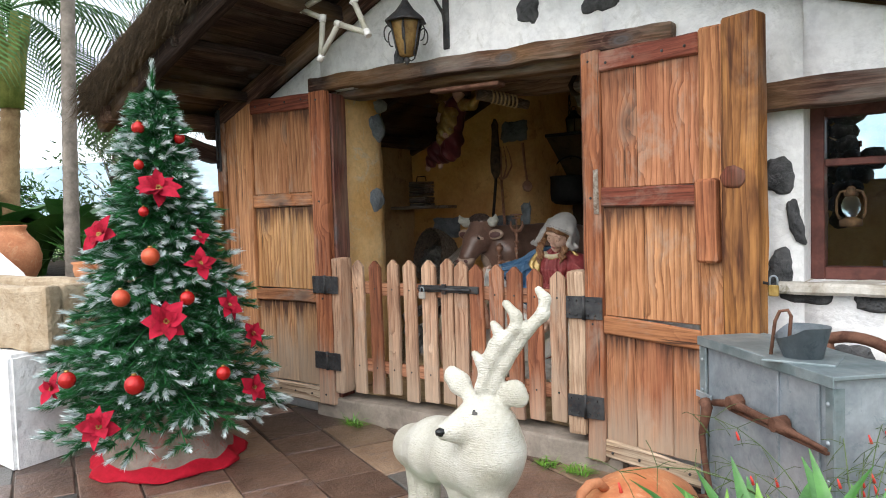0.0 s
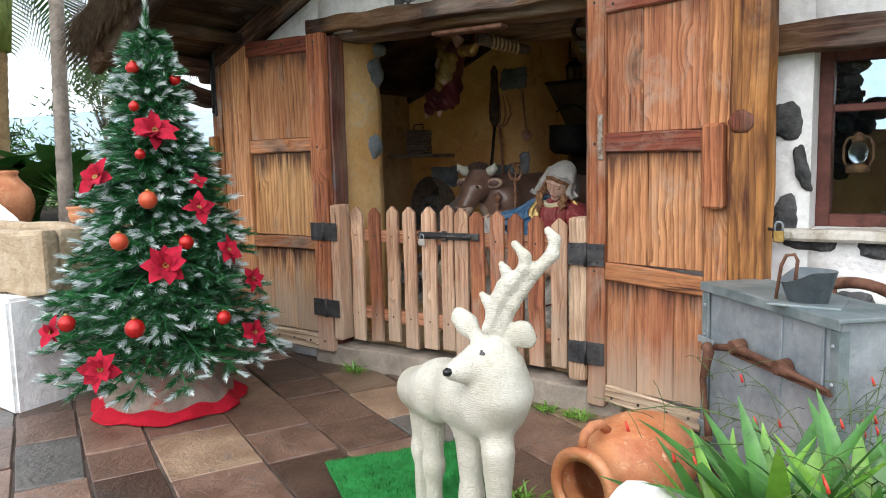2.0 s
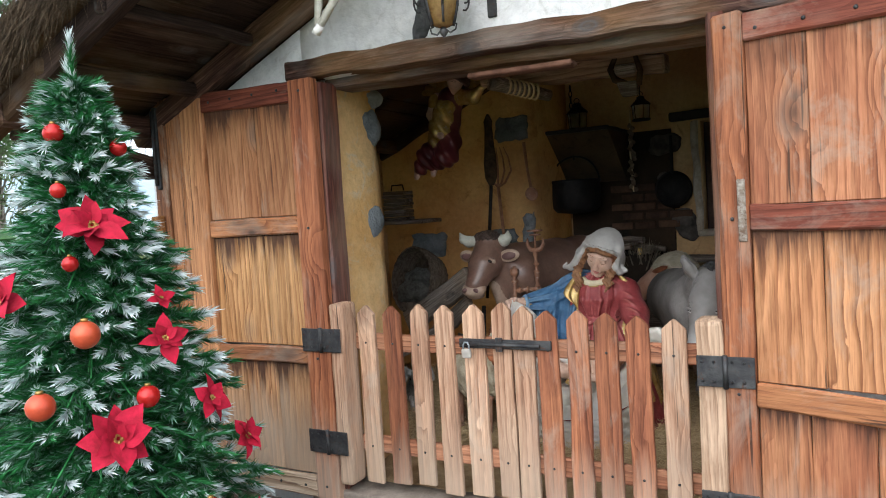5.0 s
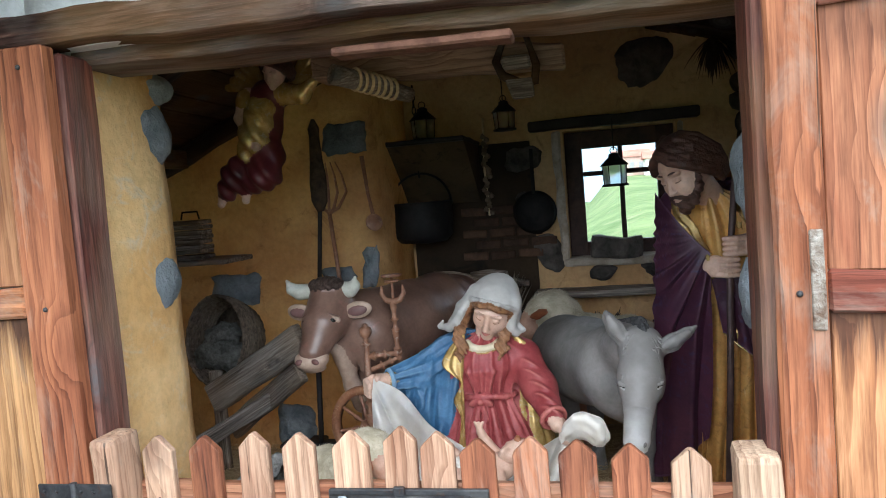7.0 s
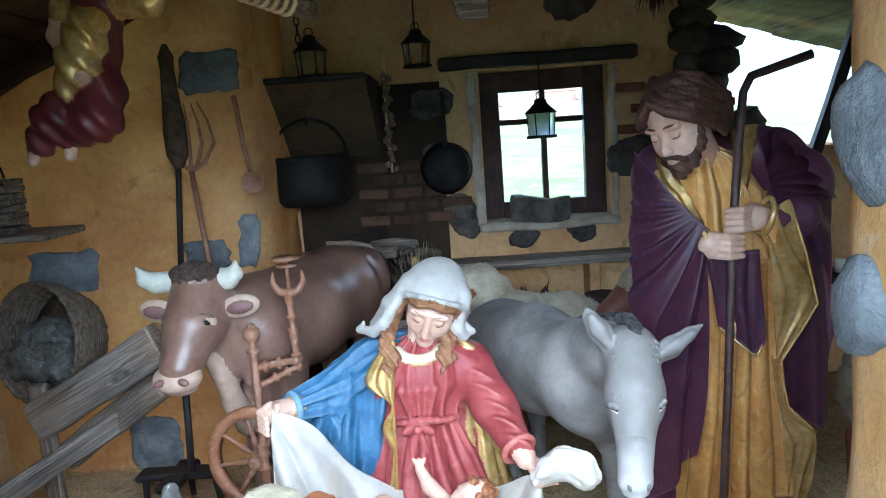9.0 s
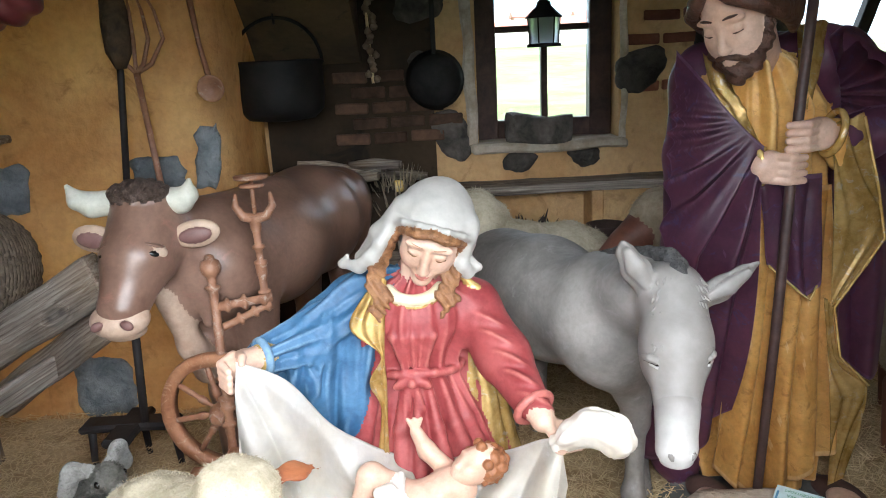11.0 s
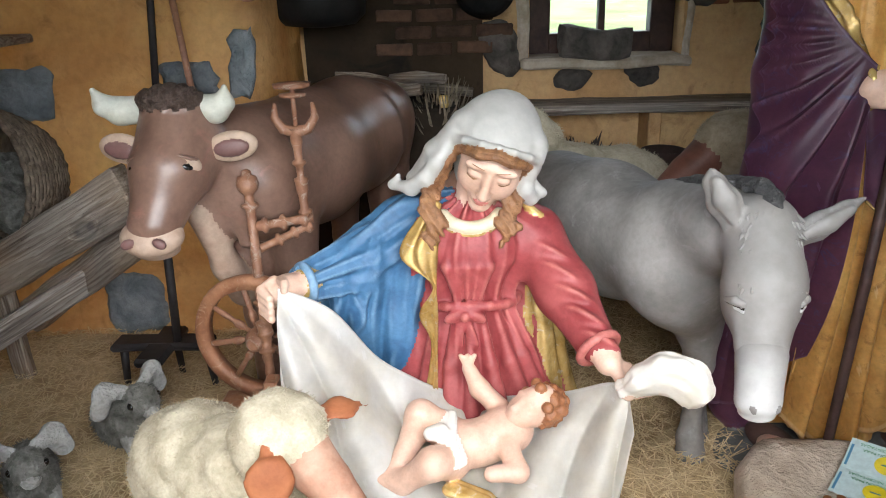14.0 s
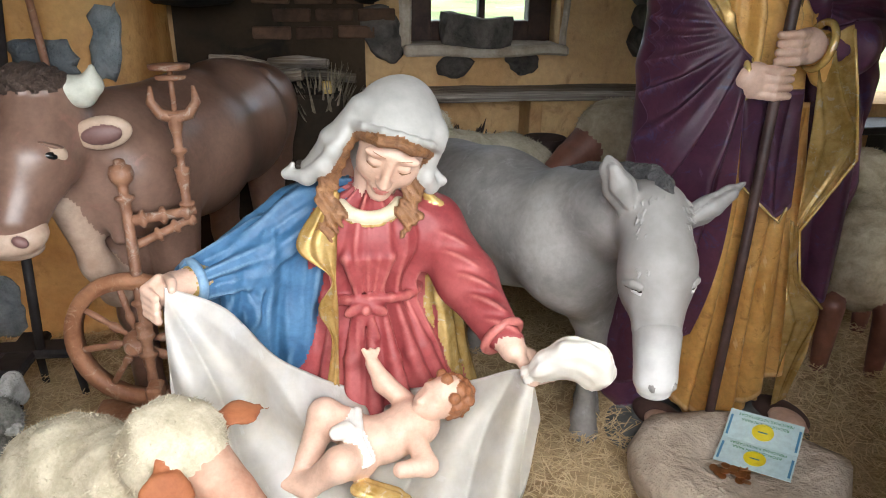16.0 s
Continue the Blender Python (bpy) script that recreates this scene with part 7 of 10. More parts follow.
# donkey: 0 grey 1 pale 2 face 3 mane 4 eye
def donkey_figure():
    P = []
    P += chain([(1.34, 2.03, 0.8), (1.45, 1.8, 0.82), (1.57, 1.52, 0.82)], [0.185, 0.175, 0.165], 0, 0.06)
    P.append(ell((1.45, 1.78, 0.7), (0.15, 0.25, 0.1), 0, 0.05, (0, 0, 25)))
    P.append(ell((1.59, 1.47, 0.77), (0.12, 0.11, 0.15), 0, 0.08))
    P.append(cap((1.6, 1.48, 0.82), (1.67, 1.515, 0.58), 0.13, 0.06, 0, 0.07))
    P += chain([(1.58, 1.5, 0.9), (1.65, 1.34, 0.95), (1.685, 1.24, 0.97)], [0.125, 0.1, 0.085], 0, 0.05)
    # head: broad brow, long narrow nose
    P += chain([(1.685, 1.21, 0.985), (1.675, 1.14, 0.9)], [0.082, 0.084], 2, 0.03)
    P += chain([(1.67, 1.125, 0.88), (1.655, 1.065, 0.77)], [0.078, 0.056], 2, 0.04)
    for s in (-1, 1):
        P.append(ell((1.672 + s * 0.042, 1.13, 0.84), (0.042, 0.05, 0.06), 2, 0.03))
        P += chain([(1.664 + s * 0.052, 1.085, 0.83), (1.65 + s * 0.036, 1.05, 0.74)], [0.012, 0.008], 2, 0.02)
    Q = []
    Q += chain([(1.652, 1.05, 0.755), (1.642, 1.02, 0.7)], [0.055, 0.05], 1, 0.02)
    Q.append(ell((1.638, 1.005, 0.668), (0.05, 0.044, 0.04), 1, 0.015))
    Q.append(ell((1.638, 1.005, 0.64), (0.04, 0.036, 0.016), 1, 0.004))
    for s in (-1, 1):
        brow = [Vector((1.668 + s * x_, y_, z_)) for x_, y_, z_ in ((0.046, 1.072, 0.858), (0.062, 1.07, 0.868), (0.076, 1.082, 0.872), (0.087, 1.1, 0.868))]
        Q += chain(brow, [0.005, 0.008, 0.009, 0.006], 2, 0.008)
        Q += chain([p_ + Vector((0, -0.004, -0.008)) for p_ in brow], [0.0015, 0.0034, 0.0034, 0.0018], 4, 0.002)
        Q += chain([p_ + Vector((0, -0.003, -0.016)) for p_ in brow[:3]], [0.003, 0.0045, 0.0035], 5, 0.003)
        Q.append(ell((1.64 + s * 0.026, 0.968, 0.668), (0.006, 0.006, 0.01), 0, 0.003, (0, s * 20, 0)))
    nose_up = Vector((-0.02, -0.77, 0.63)).normalized()
    rnd = random.Random(3)
    for i in range(9):
        for j in range(9):
            c = Vector((1.687, 1.225, 1.0)).lerp(Vector((1.672, 1.125, 0.872)), i / 8)
            a_ = (j - 4) * 0.2 + rnd.uniform(-0.06, 0.06)
            p = c + (nose_up * math.cos(a_) + Vector((1, 0, 0)) * math.sin(a_)) * 0.079
            e = p + Vector((rnd.uniform(-0.006, 0.006) + 0.003 * (j - 4), -0.0135, -0.0165))
            Q += chain([p, p.lerp(e, 0.5) + Vector((0.003 * (i % 2 * 2 - 1), 0, 0)), e], [0.003, 0.0048, 0.0025], 2, 0.002)
    # ears
    P += chain([(1.625, 1.2, 1.0), (1.588, 1.2, 1.06), (1.562, 1.2, 1.105), (1.552, 1.2, 1.14)], [0.03, 0.037, 0.024, 0.004], 0, 0.012, sq=((0.3, 1, 0.1), 2.0))
    P += chain([(1.612, 1.182, 1.02), (1.582, 1.18, 1.07), (1.563, 1.182, 1.11)], [0.014, 0.026, 0.014], 2, 0.003, sq=((0.3, 1, 0.1), 1.6))
    P += chain([(1.745, 1.19, 0.97), (1.8, 1.19, 1.0), (1.855, 1.195, 1.035), (1.905, 1.2, 1.065)], [0.03, 0.037, 0.024, 0.004], 0, 0.012, sq=((-0.2, 1, 0.2), 2.0))
    P += chain([(1.765, 1.172, 0.985), (1.815, 1.17, 1.012), (1.86, 1.178, 1.04)], [0.014, 0.024, 0.014], 2, 0.003, sq=((-0.2, 1, 0.2), 1.6))
    # mane
    hairs = lambda q: 0.004 * np.sin(q[..., 0] * 160 + q[..., 1] * 190)
    Q += chain([(1.56, 1.56, 1.0), (1.61, 1.45, 1.035), (1.66, 1.33, 1.06), (1.69, 1.25, 1.075), (1.695, 1.19, 1.065), (1.688, 1.155, 1.02)], [0.006, 0.016, 0.02, 0.02, 0.018, 0.008], 3, 0.006, disp=hairs)
    for x, y in ((1.678, 1.525), (1.72, 1.62), (1.33, 2.08), (1.46, 2.1)):
        P += chain([(x, y, 0.72), (x + 0.01, y - 0.01, 0.47), (x + 0.008, y, 0.45), (x + 0.012, y, 0.26), (x + 0.005, y - 0.015, 0.22), (x + 0.01, y - 0.02, 0.165)], [0.085, 0.042, 0.038, 0.027, 0.036, 0.045], 0, 0.02)
    carved("donkey_statue", P, [GREY_D, DONKEY_HEAD, DONKEY_HEAD, MANE, EYE, LIGHT_D], 0.0056, "painted grey donkey statue with pale muzzle and dark mane", "donkey statue", finer=(Q, 0.003))


donkey_figure()


# sheep and small animals
def sheep_figure(name, m, wool, face, label, vox=0.0075, ears=True):
    """A fleecy sheep, its head towards +x; m places it."""
    lump = lambda q: 0.0028 * (np.sin(q[..., 0] * 75) * np.sin(q[..., 1] * 70 + 1) + np.sin(q[..., 2] * 80 + q[..., 0] * 40))
    P = [ell((-0.09, 0, 0.3), (0.18, 0.135, 0.15), 0, 0.05, disp=lump), ell((0.05, 0, 0.33), (0.12, 0.12, 0.14), 0, 0.05, disp=lump)]
    P += chain([(0.08, 0, 0.37), (0.14, 0, 0.46)], [0.09, 0.075], 0, 0.03, disp=lump)
    P.append(ell((0.155, 0, 0.48), (0.094, 0.09, 0.082), 0, 0.03, disp=lump))
    P += chain([(0.205, 0, 0.46), (0.27, 0, 0.415), (0.325, 0, 0.365)], [0.058, 0.043, 0.035], 1, 0.006)
    P.append(ell((0.345, 0, 0.35), (0.018, 0.03, 0.022), 1, 0.012))
    if ears:
        for s in (-1, 1):
            ear = [(0.205, -0.07, 0.5), (0.225, -0.098, 0.465), (0.23, -0.1, 0.395)] if s < 0 else [(0.2, 0.07, 0.5), (0.215, 0.112, 0.495), (0.235, 0.165, 0.48)]
            P += chain(ear, [0.02, 0.045, 0.01] if s < 0 else [0.018, 0.034, 0.005], 2, 0.004, sq=((0.7, -0.6, 0.4) if s < 0 else (0.3, 0.1, 1.0), 3.4))
    for x, y in ((-0.24, 0.07), (-0.22, -0.07), (0.06, 0.07), (0.07, -0.07)):
        P += chain([(x, y, 0.2), (x, y, 0.0)], [0.035, 0.022], 1, 0.01)
    ob = carved(name, P, [wool, face, LEATHER], vox, label, "sheep figure", fuzz=(0, 26000, 0.0075, 0.0011))
    ob.matrix_world = m @ Matrix.Translation(ob.location)
    return ob


sheep_figure("sheep_figure", pose(0.475, 0.985, 0.15, 0, 0, -31) @ Matrix.Scale(1.09, 4), WOOL, SNOUT, "cream fleecy sheep figure with orange leather ears")
sheep_figure("sheep_figure", pose(1.49, 2.53, 0.15, 0, 0, 192) @ Matrix.Scale(1.62, 4), WOOL, SNOUT, "cream fleecy sheep figure resting behind the donkey")
sheep_figure("sheep_figure", pose(2.3, 2.42, 0.15, 0, 0, 188) @ Matrix.Scale(1.6, 4), WOOL_B, SNOUT_D, "tan fleecy sheep figure with a reddish face beside the back wall", ears=False)
sheep_figure("sheep_figure", pose(2.92, 2.0, 0.15, 0, 0, 60) @ Matrix.Scale(1.3, 4), WOOL_B, SNOUT_D, "tan fleecy sheep figure standing on the straw")


def rabbit_figure(m, label):
    P = [ell((-0.03, 0, 0.075), (0.085, 0.06, 0.075), 0, 0.03), ell((0.04, 0, 0.09), (0.05, 0.045, 0.07), 0, 0.03), ell((0.085, 0, 0.165), (0.05, 0.042, 0.042), 0, 0.015)]
    for s in (-1, 1):
        P += chain([(0.065, s * 0.03, 0.2), (0.045, s * 0.062, 0.205), (0.04, s * 0.078, 0.16)], [0.018, 0.028, 0.024], 1, 0.006, sq=((1, 0, 0), 2.0))
        P.append(ell((0.105, s * 0.036, 0.175), (0.008, 0.008, 0.008), 2, 0.002))
        P += chain([(0.06, s * 0.03, 0.06), (0.085, s * 0.03, 0.01)], [0.022, 0.016], 1, 0.01)
    P.append(ell((0.13, 0, 0.152), (0.016, 0.02, 0.015), 1, 0.006))
    ob = carved("rabbit_figure", P, [GREY_FUR, WHITE_FUR, EYE], 0.0045, label, "rabbit figure", fuzz=(0, 5000, 0.014, 0.0012))
    ob.matrix_world = m @ Matrix.Translation(ob.location)


rabbit_figure(pose(-0.06, 1.56, 0.17, 0, 0, -35) @ Matrix.Scale(1.25, 4), "grey plush rabbit figure with pale ears sitting on the straw")
rabbit_figure(pose(-0.22, 1.3, 0.16, 0, 0, -55) @ Matrix.Scale(1.2, 4), "small grey plush rabbit figure with white ears lying on the straw")


# hanging angel
def angel_figure():
    P = []
    P += chain([(0.0, 1.62, 2.2), (-0.03, 1.62, 2.05), (-0.06, 1.6, 1.92)], [0.085, 0.08, 0.085], 1, 0.03)
    fold = lambda q: 0.006 * np.sin(q[..., 0] * 80 + q[..., 2] * 50)
    P += chain([(-0.02, 1.56, 2.12), (-0.06, 1.55, 2.0), (-0.09, 1.56, 1.93)], [0.07, 0.075, 0.06], 0, 0.02, disp=fold)
    P += chain([(-0.02, 1.6, 1.92), (-0.02, 1.55, 1.82), (-0.13, 1.58, 1.78)], [0.085, 0.075, 0.06], 1, 0.03, disp=fold)
    P += chain([(-0.1, 1.6, 1.9), (-0.18, 1.56, 1.83), (-0.25, 1.58, 1.75)], [0.08, 0.065, 0.05], 1, 0.03, disp=fold)
    P += chain([(-0.26, 1.58, 1.75), (-0.28, 1.57, 1.69)], [0.026, 0.02], 2, 0.01)
    P += chain([(-0.14, 1.58, 1.77), (-0.145, 1.57, 1.7)], [0.026, 0.02], 2, 0.01)
    at, turn = head_frame((0.08, 1.56, 2.31), (-0.35, -0.8, -0.5), (0.15, -0.4, 0.9), 0.66)
    Q = face_prims(at, turn, 2, 4, 0.66)
    Q.append(ell(at(-0.035, 0.045), (0.066, 0.066, 0.07), 3, 0.004, turn))
    for s_ in (-1, 1):
        for j in range(5):
            o = 0.022 * j
            Q += chain([at(0.078 - o, 0.085 + o * 0.7, 0), at(0.06 - o, 0.07 + o * 0.4, s_ * 0.05), at(0.025 - o, 0.03, s_ * 0.088), at(-0.02 - o * 0.6, -0.04, s_ * 0.095), at(-0.04 - o * 0.4, -0.09, s_ * 0.08)], [0.01, 0.012, 0.014, 0.014, 0.008], 3, 0.004)
    lines = bmesh.new()
    face_lines(lines, at, 3, 0.66)
    P += chain([(-0.09, 1.6, 2.2), (-0.13, 1.56, 2.1), (-0.07, 1.52, 2.0), (-0.03, 1.5, 1.95)], [0.05, 0.03, 0.024, 0.02], 2, 0.01)
    P.append(ell((-0.1, 1.58, 2.18), (0.05, 0.05, 0.06), 0, 0.02))
    P += chain([(0.1, 1.6, 2.2), (0.2, 1.56, 2.18), (0.27, 1.54, 2.23)], [0.055, 0.045, 0.024], 0, 0.02)
    P += chain([(0.24, 1.55, 2.2), (0.29, 1.54, 2.25)], [0.024, 0.016], 2, 0.01)
    for s in (-1, 1):
        for i in range(5):
            P += chain([(0.03 + s * 0.06, 1.7, 2.25), (0.03 + s * (0.16 + 0.03 * i), 1.7, 2.42 - i * 0.035)], [0.02, 0.02], 0, 0.012)
    carved("angel_statue", P, [GOLD, plain("painted_maroon", (0.08, 0.012, 0.018), (0.16, 0.03, 0.035), 0.4, bumpy=0.05), SKIN, DARK_HAIR, LIPS], 0.006, "gilded angel statue in maroon robe hanging from the roof", "statue", extra=lines, finer=(Q, 0.004))


angel_figure()

# ---- things outside ----
NEEDLE = plain("green_needles", (0.01, 0.085, 0.022), (0.03, 0.2, 0.05), 0.6, scale=20, bumpy=0.0, amount=0.0)
FROSTED = plain("frosted_needles", (0.46, 0.56, 0.55), (0.74, 0.8, 0.8), 0.75, scale=30, bumpy=0.0)
TINT = plain("pale_green_needles", (0.1, 0.22, 0.15), (0.2, 0.34, 0.26), 0.65, scale=30, bumpy=0.0)
BARK = plain("plastic_trunk", (0.03, 0.025, 0.015), (0.06, 0.045, 0.03), 0.8)
RED_VELVET = plain("red_felt", (0.36, 0.004, 0.016), (0.5, 0.008, 0.028), 0.9, scale=8, bumpy=0.3)
POINSETTIA = plain("red_silk_petals", (0.24, 0.002, 0.014), (0.44, 0.006, 0.034), 0.85, scale=18, fine=90, bumpy=0.3)
BAUBLE = plain("red_bauble_lacquer", (0.4, 0.01, 0.01), (0.5, 0.02, 0.015), 0.22, 0.35, bumpy=0.0)
BAUBLE_O = plain("orange_bauble_lacquer", (0.5, 0.06, 0.025), (0.56, 0.09, 0.035), 0.35, 0.3, bumpy=0.0)
TREE_C = Vector((-0.105, -1.08, 0))


def cone_r(z):
    return 0.6 * max(0.02, 1 - (z - 0.28) / 1.79) ** 0.92


tree = thing("christmas_tree", "artificial fir tree with frosted white tips and red ornaments", "christmas tree", TREE_C)
bm = bmesh.new()
tube(bm, [(0, 0, 0.1), (0, 0, 1.0), (0, 0, 2.0)], [0.03, 0.022, 0.008], 8)
part("trunk", bm, BARK, tree)


def sprig(green, p, d, length, count, rnd, frost):
    """A twig with needles all round; its tip frosted."""
    d = d.normalized()
    side = d.orthogonal().normalized()
    up = d.cross(side)
    for i in range(count):
        f = (i + 0.5) / count
        a = i * 2.4 + rnd.uniform(-0.4, 0.4)
        o = side * math.cos(a) + up * math.sin(a)
        base = p + d * (f * length)
        tipv = (d * (0.75 + 0.5 * f) + o * (0.85 - 0.4 * f)).normalized() * (0.048 * rnd.uniform(0.8, 1.15))
        w = d.cross(o).normalized() * 0.0046
        q = [green.verts.new(base - w), green.verts.new(base + w), green.verts.new(base + tipv)]
        white = rnd.random() < frost * max(0.0, f - 0.42) * 3.2
        green.faces.new(q).material_index = 2 if white else (1 if rnd.random() < 0.25 else 0)


rnd = random.Random(21)
level = 0.27
k = 0
while level < 1.97:
    r = cone_r(level)
    n = max(4, int(9 + r * 26))
    for i in range(n):
        k += 1
        a = 2 * math.pi * (i + 0.5 * (k % 2)) / n + rnd.uniform(-0.2, 0.2)
        out = Vector((math.cos(a), math.sin(a), 0))
        reach = r * rnd.uniform(0.68, 1.12)
        tip = out * reach + Vector((0, 0, level + rnd.uniform(-0.05, 0.05)))
        start = Vector((0, 0, level + 0.1))
        if i == 0:
            bm = bmesh.new()
        main = (tip - start)
        tube(bm, [start, start + main * 0.5 + Vector((0, 0, 0.02)), tip], [0.006, 0.005, 0.003], 4, mat=0)
        sd = Vector((-math.sin(a), math.cos(a), 0))
        frost = 1.0 if rnd.random() < 0.6 else 0.06
        sprig(bm, tip - out * 0.07, (out + Vector((0, 0, rnd.uniform(-0.35, 0.35)))), rnd.uniform(0.1, 0.14), 58, rnd, frost)
        for s in range(7):
            f = 0.3 + 0.1 * s
            base = start + main * f
            dd = out * 0.8 + sd * (0.75 if s % 2 else -0.75) + Vector((0, 0, rnd.uniform(-0.45, 0.3)))
            sprig(bm, base, dd, min(rnd.uniform(0.09, 0.13), 0.06 + reach * 0.2), 50, rnd, frost * 0.8 if f > 0.7 else 0.03)
    part("branch_tier", bm, [NEEDLE, TINT, FROSTED], tree)
    level += 0.085 + 0.035 * r
bm = bmesh.new()
for j in range(5):
    sprig(bm, Vector((0, 0, 1.86 + j * 0.05)), Vector((0.12 * math.sin(j * 2), 0.12 * math.cos(j * 2), 1)), 0.1, 60, rnd, 0.9)
part("top_shoot", bm, [NEEDLE, TINT, FROSTED], tree)

# cloth round the foot
skirt_cloth = plain("grey_printed_cloth", (0.2, 0.15, 0.12), (0.3, 0.24, 0.2), 0.9, scale=9, fine=60, bumpy=0.3, c=(0.36, 0.05, 0.035))
skirt = thing("tree_skirt", "grey printed tree skirt with a wide red felt border", "tree skirt", TREE_C)
SKIRT = ((0.16, 0.3), (0.22, 0.22), (0.29, 0.13), (0.34, 0.055), (0.355, 0.045), (0.4, 0.018), (0.41, 0.006), (0.35, 0.003))
for name, j0, j1, cloth, note in (("cloth", 0, 3, skirt_cloth, "grey cloth with a faded red print"), ("border", 3, 7, RED_VELVET, "wide wavy red felt border")):
    bm = bmesh.new()
    rows = []
    for j in range(j0, j1 + 1):
        rr, z = SKIRT[j]
        ring = []
        for i in range(72):
            a = 2 * math.pi * i / 72
            w = 1 + (0.05 * math.sin(a * 7) + 0.02 * math.sin(a * 17)) * (j / 6)
            ring.append(bm.verts.new((rr * w * math.cos(a), rr * w * math.sin(a), z + 0.012 * math.sin(a * 9 + j) * (j in (3, 4, 5)))))
        rows.append(ring)
    for r0, r1 in zip(rows, rows[1:]):
        for i in range(72):
            bm.faces.new((r0[i], r1[i], r1[(i + 1) % 72], r0[(i + 1) % 72])).smooth = True
    part(name, bm, cloth, skirt, note)

for i, (p, r, mat) in enumerate([((-0.07, -1.22, 1.8), 0.034, BAUBLE), ((0.2, -1.35, 1.14), 0.044, BAUBLE_O), ((0.18, -1.5, 0.95), 0.042, BAUBLE_O), ((0.33, -1.54, 0.56), 0.046, BAUBLE), ((0.34, -1.25, 0.93), 0.036, BAUBLE),
                                 ((0.49, -1.17, 0.56), 0.035, BAUBLE), ((0.03, -1.7, 0.58), 0.04, BAUBLE), ((0.02, -1.28, 1.6), 0.026, BAUBLE), ((0.11, -1.32, 1.36), 0.026, BAUBLE), ((0.02, -1.04, 1.75), 0.03, BAUBLE)]):
    ob = thing("bauble", "glossy red christmas bauble with a gold cap", "bauble", (p[0] + 0.045, p[1], p[2]), group="baubles on the tree")
    b = bmesh.new()
    bmesh.ops.create_uvsphere(b, u_segments=20, v_segments=14, radius=r)
    part("ball", b, mat, ob, smooth=True)
    b = bmesh.new()
    lathe(b, [(r * 0.28, r * 0.94), (r * 0.26, r * 1.16), (0.002, r * 1.2)], 10)
    part("cap", b, BRASS, ob, "small gold cap")


def petal(b, m, length, width, mat):
    """A pointed, folded leaf along x."""
    pts = []
    for i in range(6):
        f = i / 5
        w = width * math.sin(math.pi * min(f * 0.95 + 0.06, 1)) * (1 - 0.25 * f)
        z = 0.1 * length * math.sin(f * 2.6) - 0.12 * length * f * f
        pts.append([b.verts.new(m @ Vector((f * length, s * w, z + (0.012 * length if s == 0 else 0.05 * length * (abs(s)))))) for s in (-1, 0, 1)])
    for a, c in zip(pts, pts[1:]):
        for k in (0, 1):
            f = b.faces.new((a[k], c[k], c[k + 1], a[k + 1]))
            f.smooth, f.material_index = True, mat


for i, (p, r) in enumerate([((0.12, -1.24, 1.47), 0.13), ((-0.03, -1.47, 1.25), 0.11), ((0.34, -1.37, 0.83), 0.125), ((0.3, -1.14, 1.09), 0.085), ((0.38, -1.04, 0.87), 0.085), ((0.42, -0.93, 0.71), 0.085),
                            ((0.52, -1.02, 0.46), 0.09), ((0.27, -1.68, 0.39), 0.11), ((-0.03, -1.74, 0.54), 0.08), ((0.25, -1.1, 1.22), 0.05)]):
    p = Vector(p) + Vector((0.045, 0, 0))
    out = (p - TREE_C)
    out.z = 0.25 + 0.1 * math.sin(i * 3)
    ob = thing("poinsettia", "red silk poinsettia flower with a yellow centre", "artificial flower", p, group="poinsettias on the tree")
    q = out.to_track_quat("Z", "Y").to_matrix().to_4x4()
    for j in range(14):
        b = bmesh.new()
        inner = j >= 8
        m = q @ Matrix.Rotation(j * 0.785 + (0.5 if inner else 0) + 0.1 * math.sin(i * 7 + j), 4, "Z") @ Matrix.Rotation(radians(-38 + 12 * math.sin(i + j) if inner else -10 + 20 * math.sin(i * 2 + j * 2.3)), 4, "Y") @ Matrix.Rotation(radians(24 * math.sin(i * 3 + j * 4)), 4, "X")
        petal(b, m, r * (0.6 if inner else 0.92) * (1 + 0.18 * math.sin(i * 5 + j * 3)), r * (0.26 if inner else 0.34) * (1 + 0.15 * math.sin(i + j * 5)), 0)
        part("petal", b, POINSETTIA, ob)
    b = bmesh.new()
    for j in range(7):
        bmesh.ops.create_icosphere(b, subdivisions=1, radius=r * 0.07, matrix=q @ Matrix.Translation((r * 0.1 * math.cos(j), r * 0.1 * math.sin(j), r * 0.12)))
    part("centre", b, BRASS, ob, "yellow-green flower centre")

# the white reindeer on its mat
ACRYL, t, bs = nodes("white_acrylic_thread")
v = coords(t, (1, 1, 1), False)
wv = add(t, "ShaderNodeTexWave", Scale=44.0, Distortion=9.0, Detail=4.0)
wv.bands_direction = "Z"
t.links.new(v, wv.inputs["Vector"])
sp = noise_tex(t, v, 90, 3, 0.7)
t.links.new(mix(t, 0.35, ramp(t, noise_tex(t, v, 7, 4), [(0.35, (0.46, 0.44, 0.36)), (0.65, (0.6, 0.585, 0.52))]), ramp(t, sp, [(0.35, (0.7, 0.68, 0.55)), (0.6, (1, 1, 1))]), "MULTIPLY"), bs.inputs["Base Color"])
bs.inputs["Roughness"].default_value = 0.35
pv = bump(t, bs, wv.outputs[0], 0.3, 0.003)
bump(t, bs, sp, 1.0, 0.006, pv)


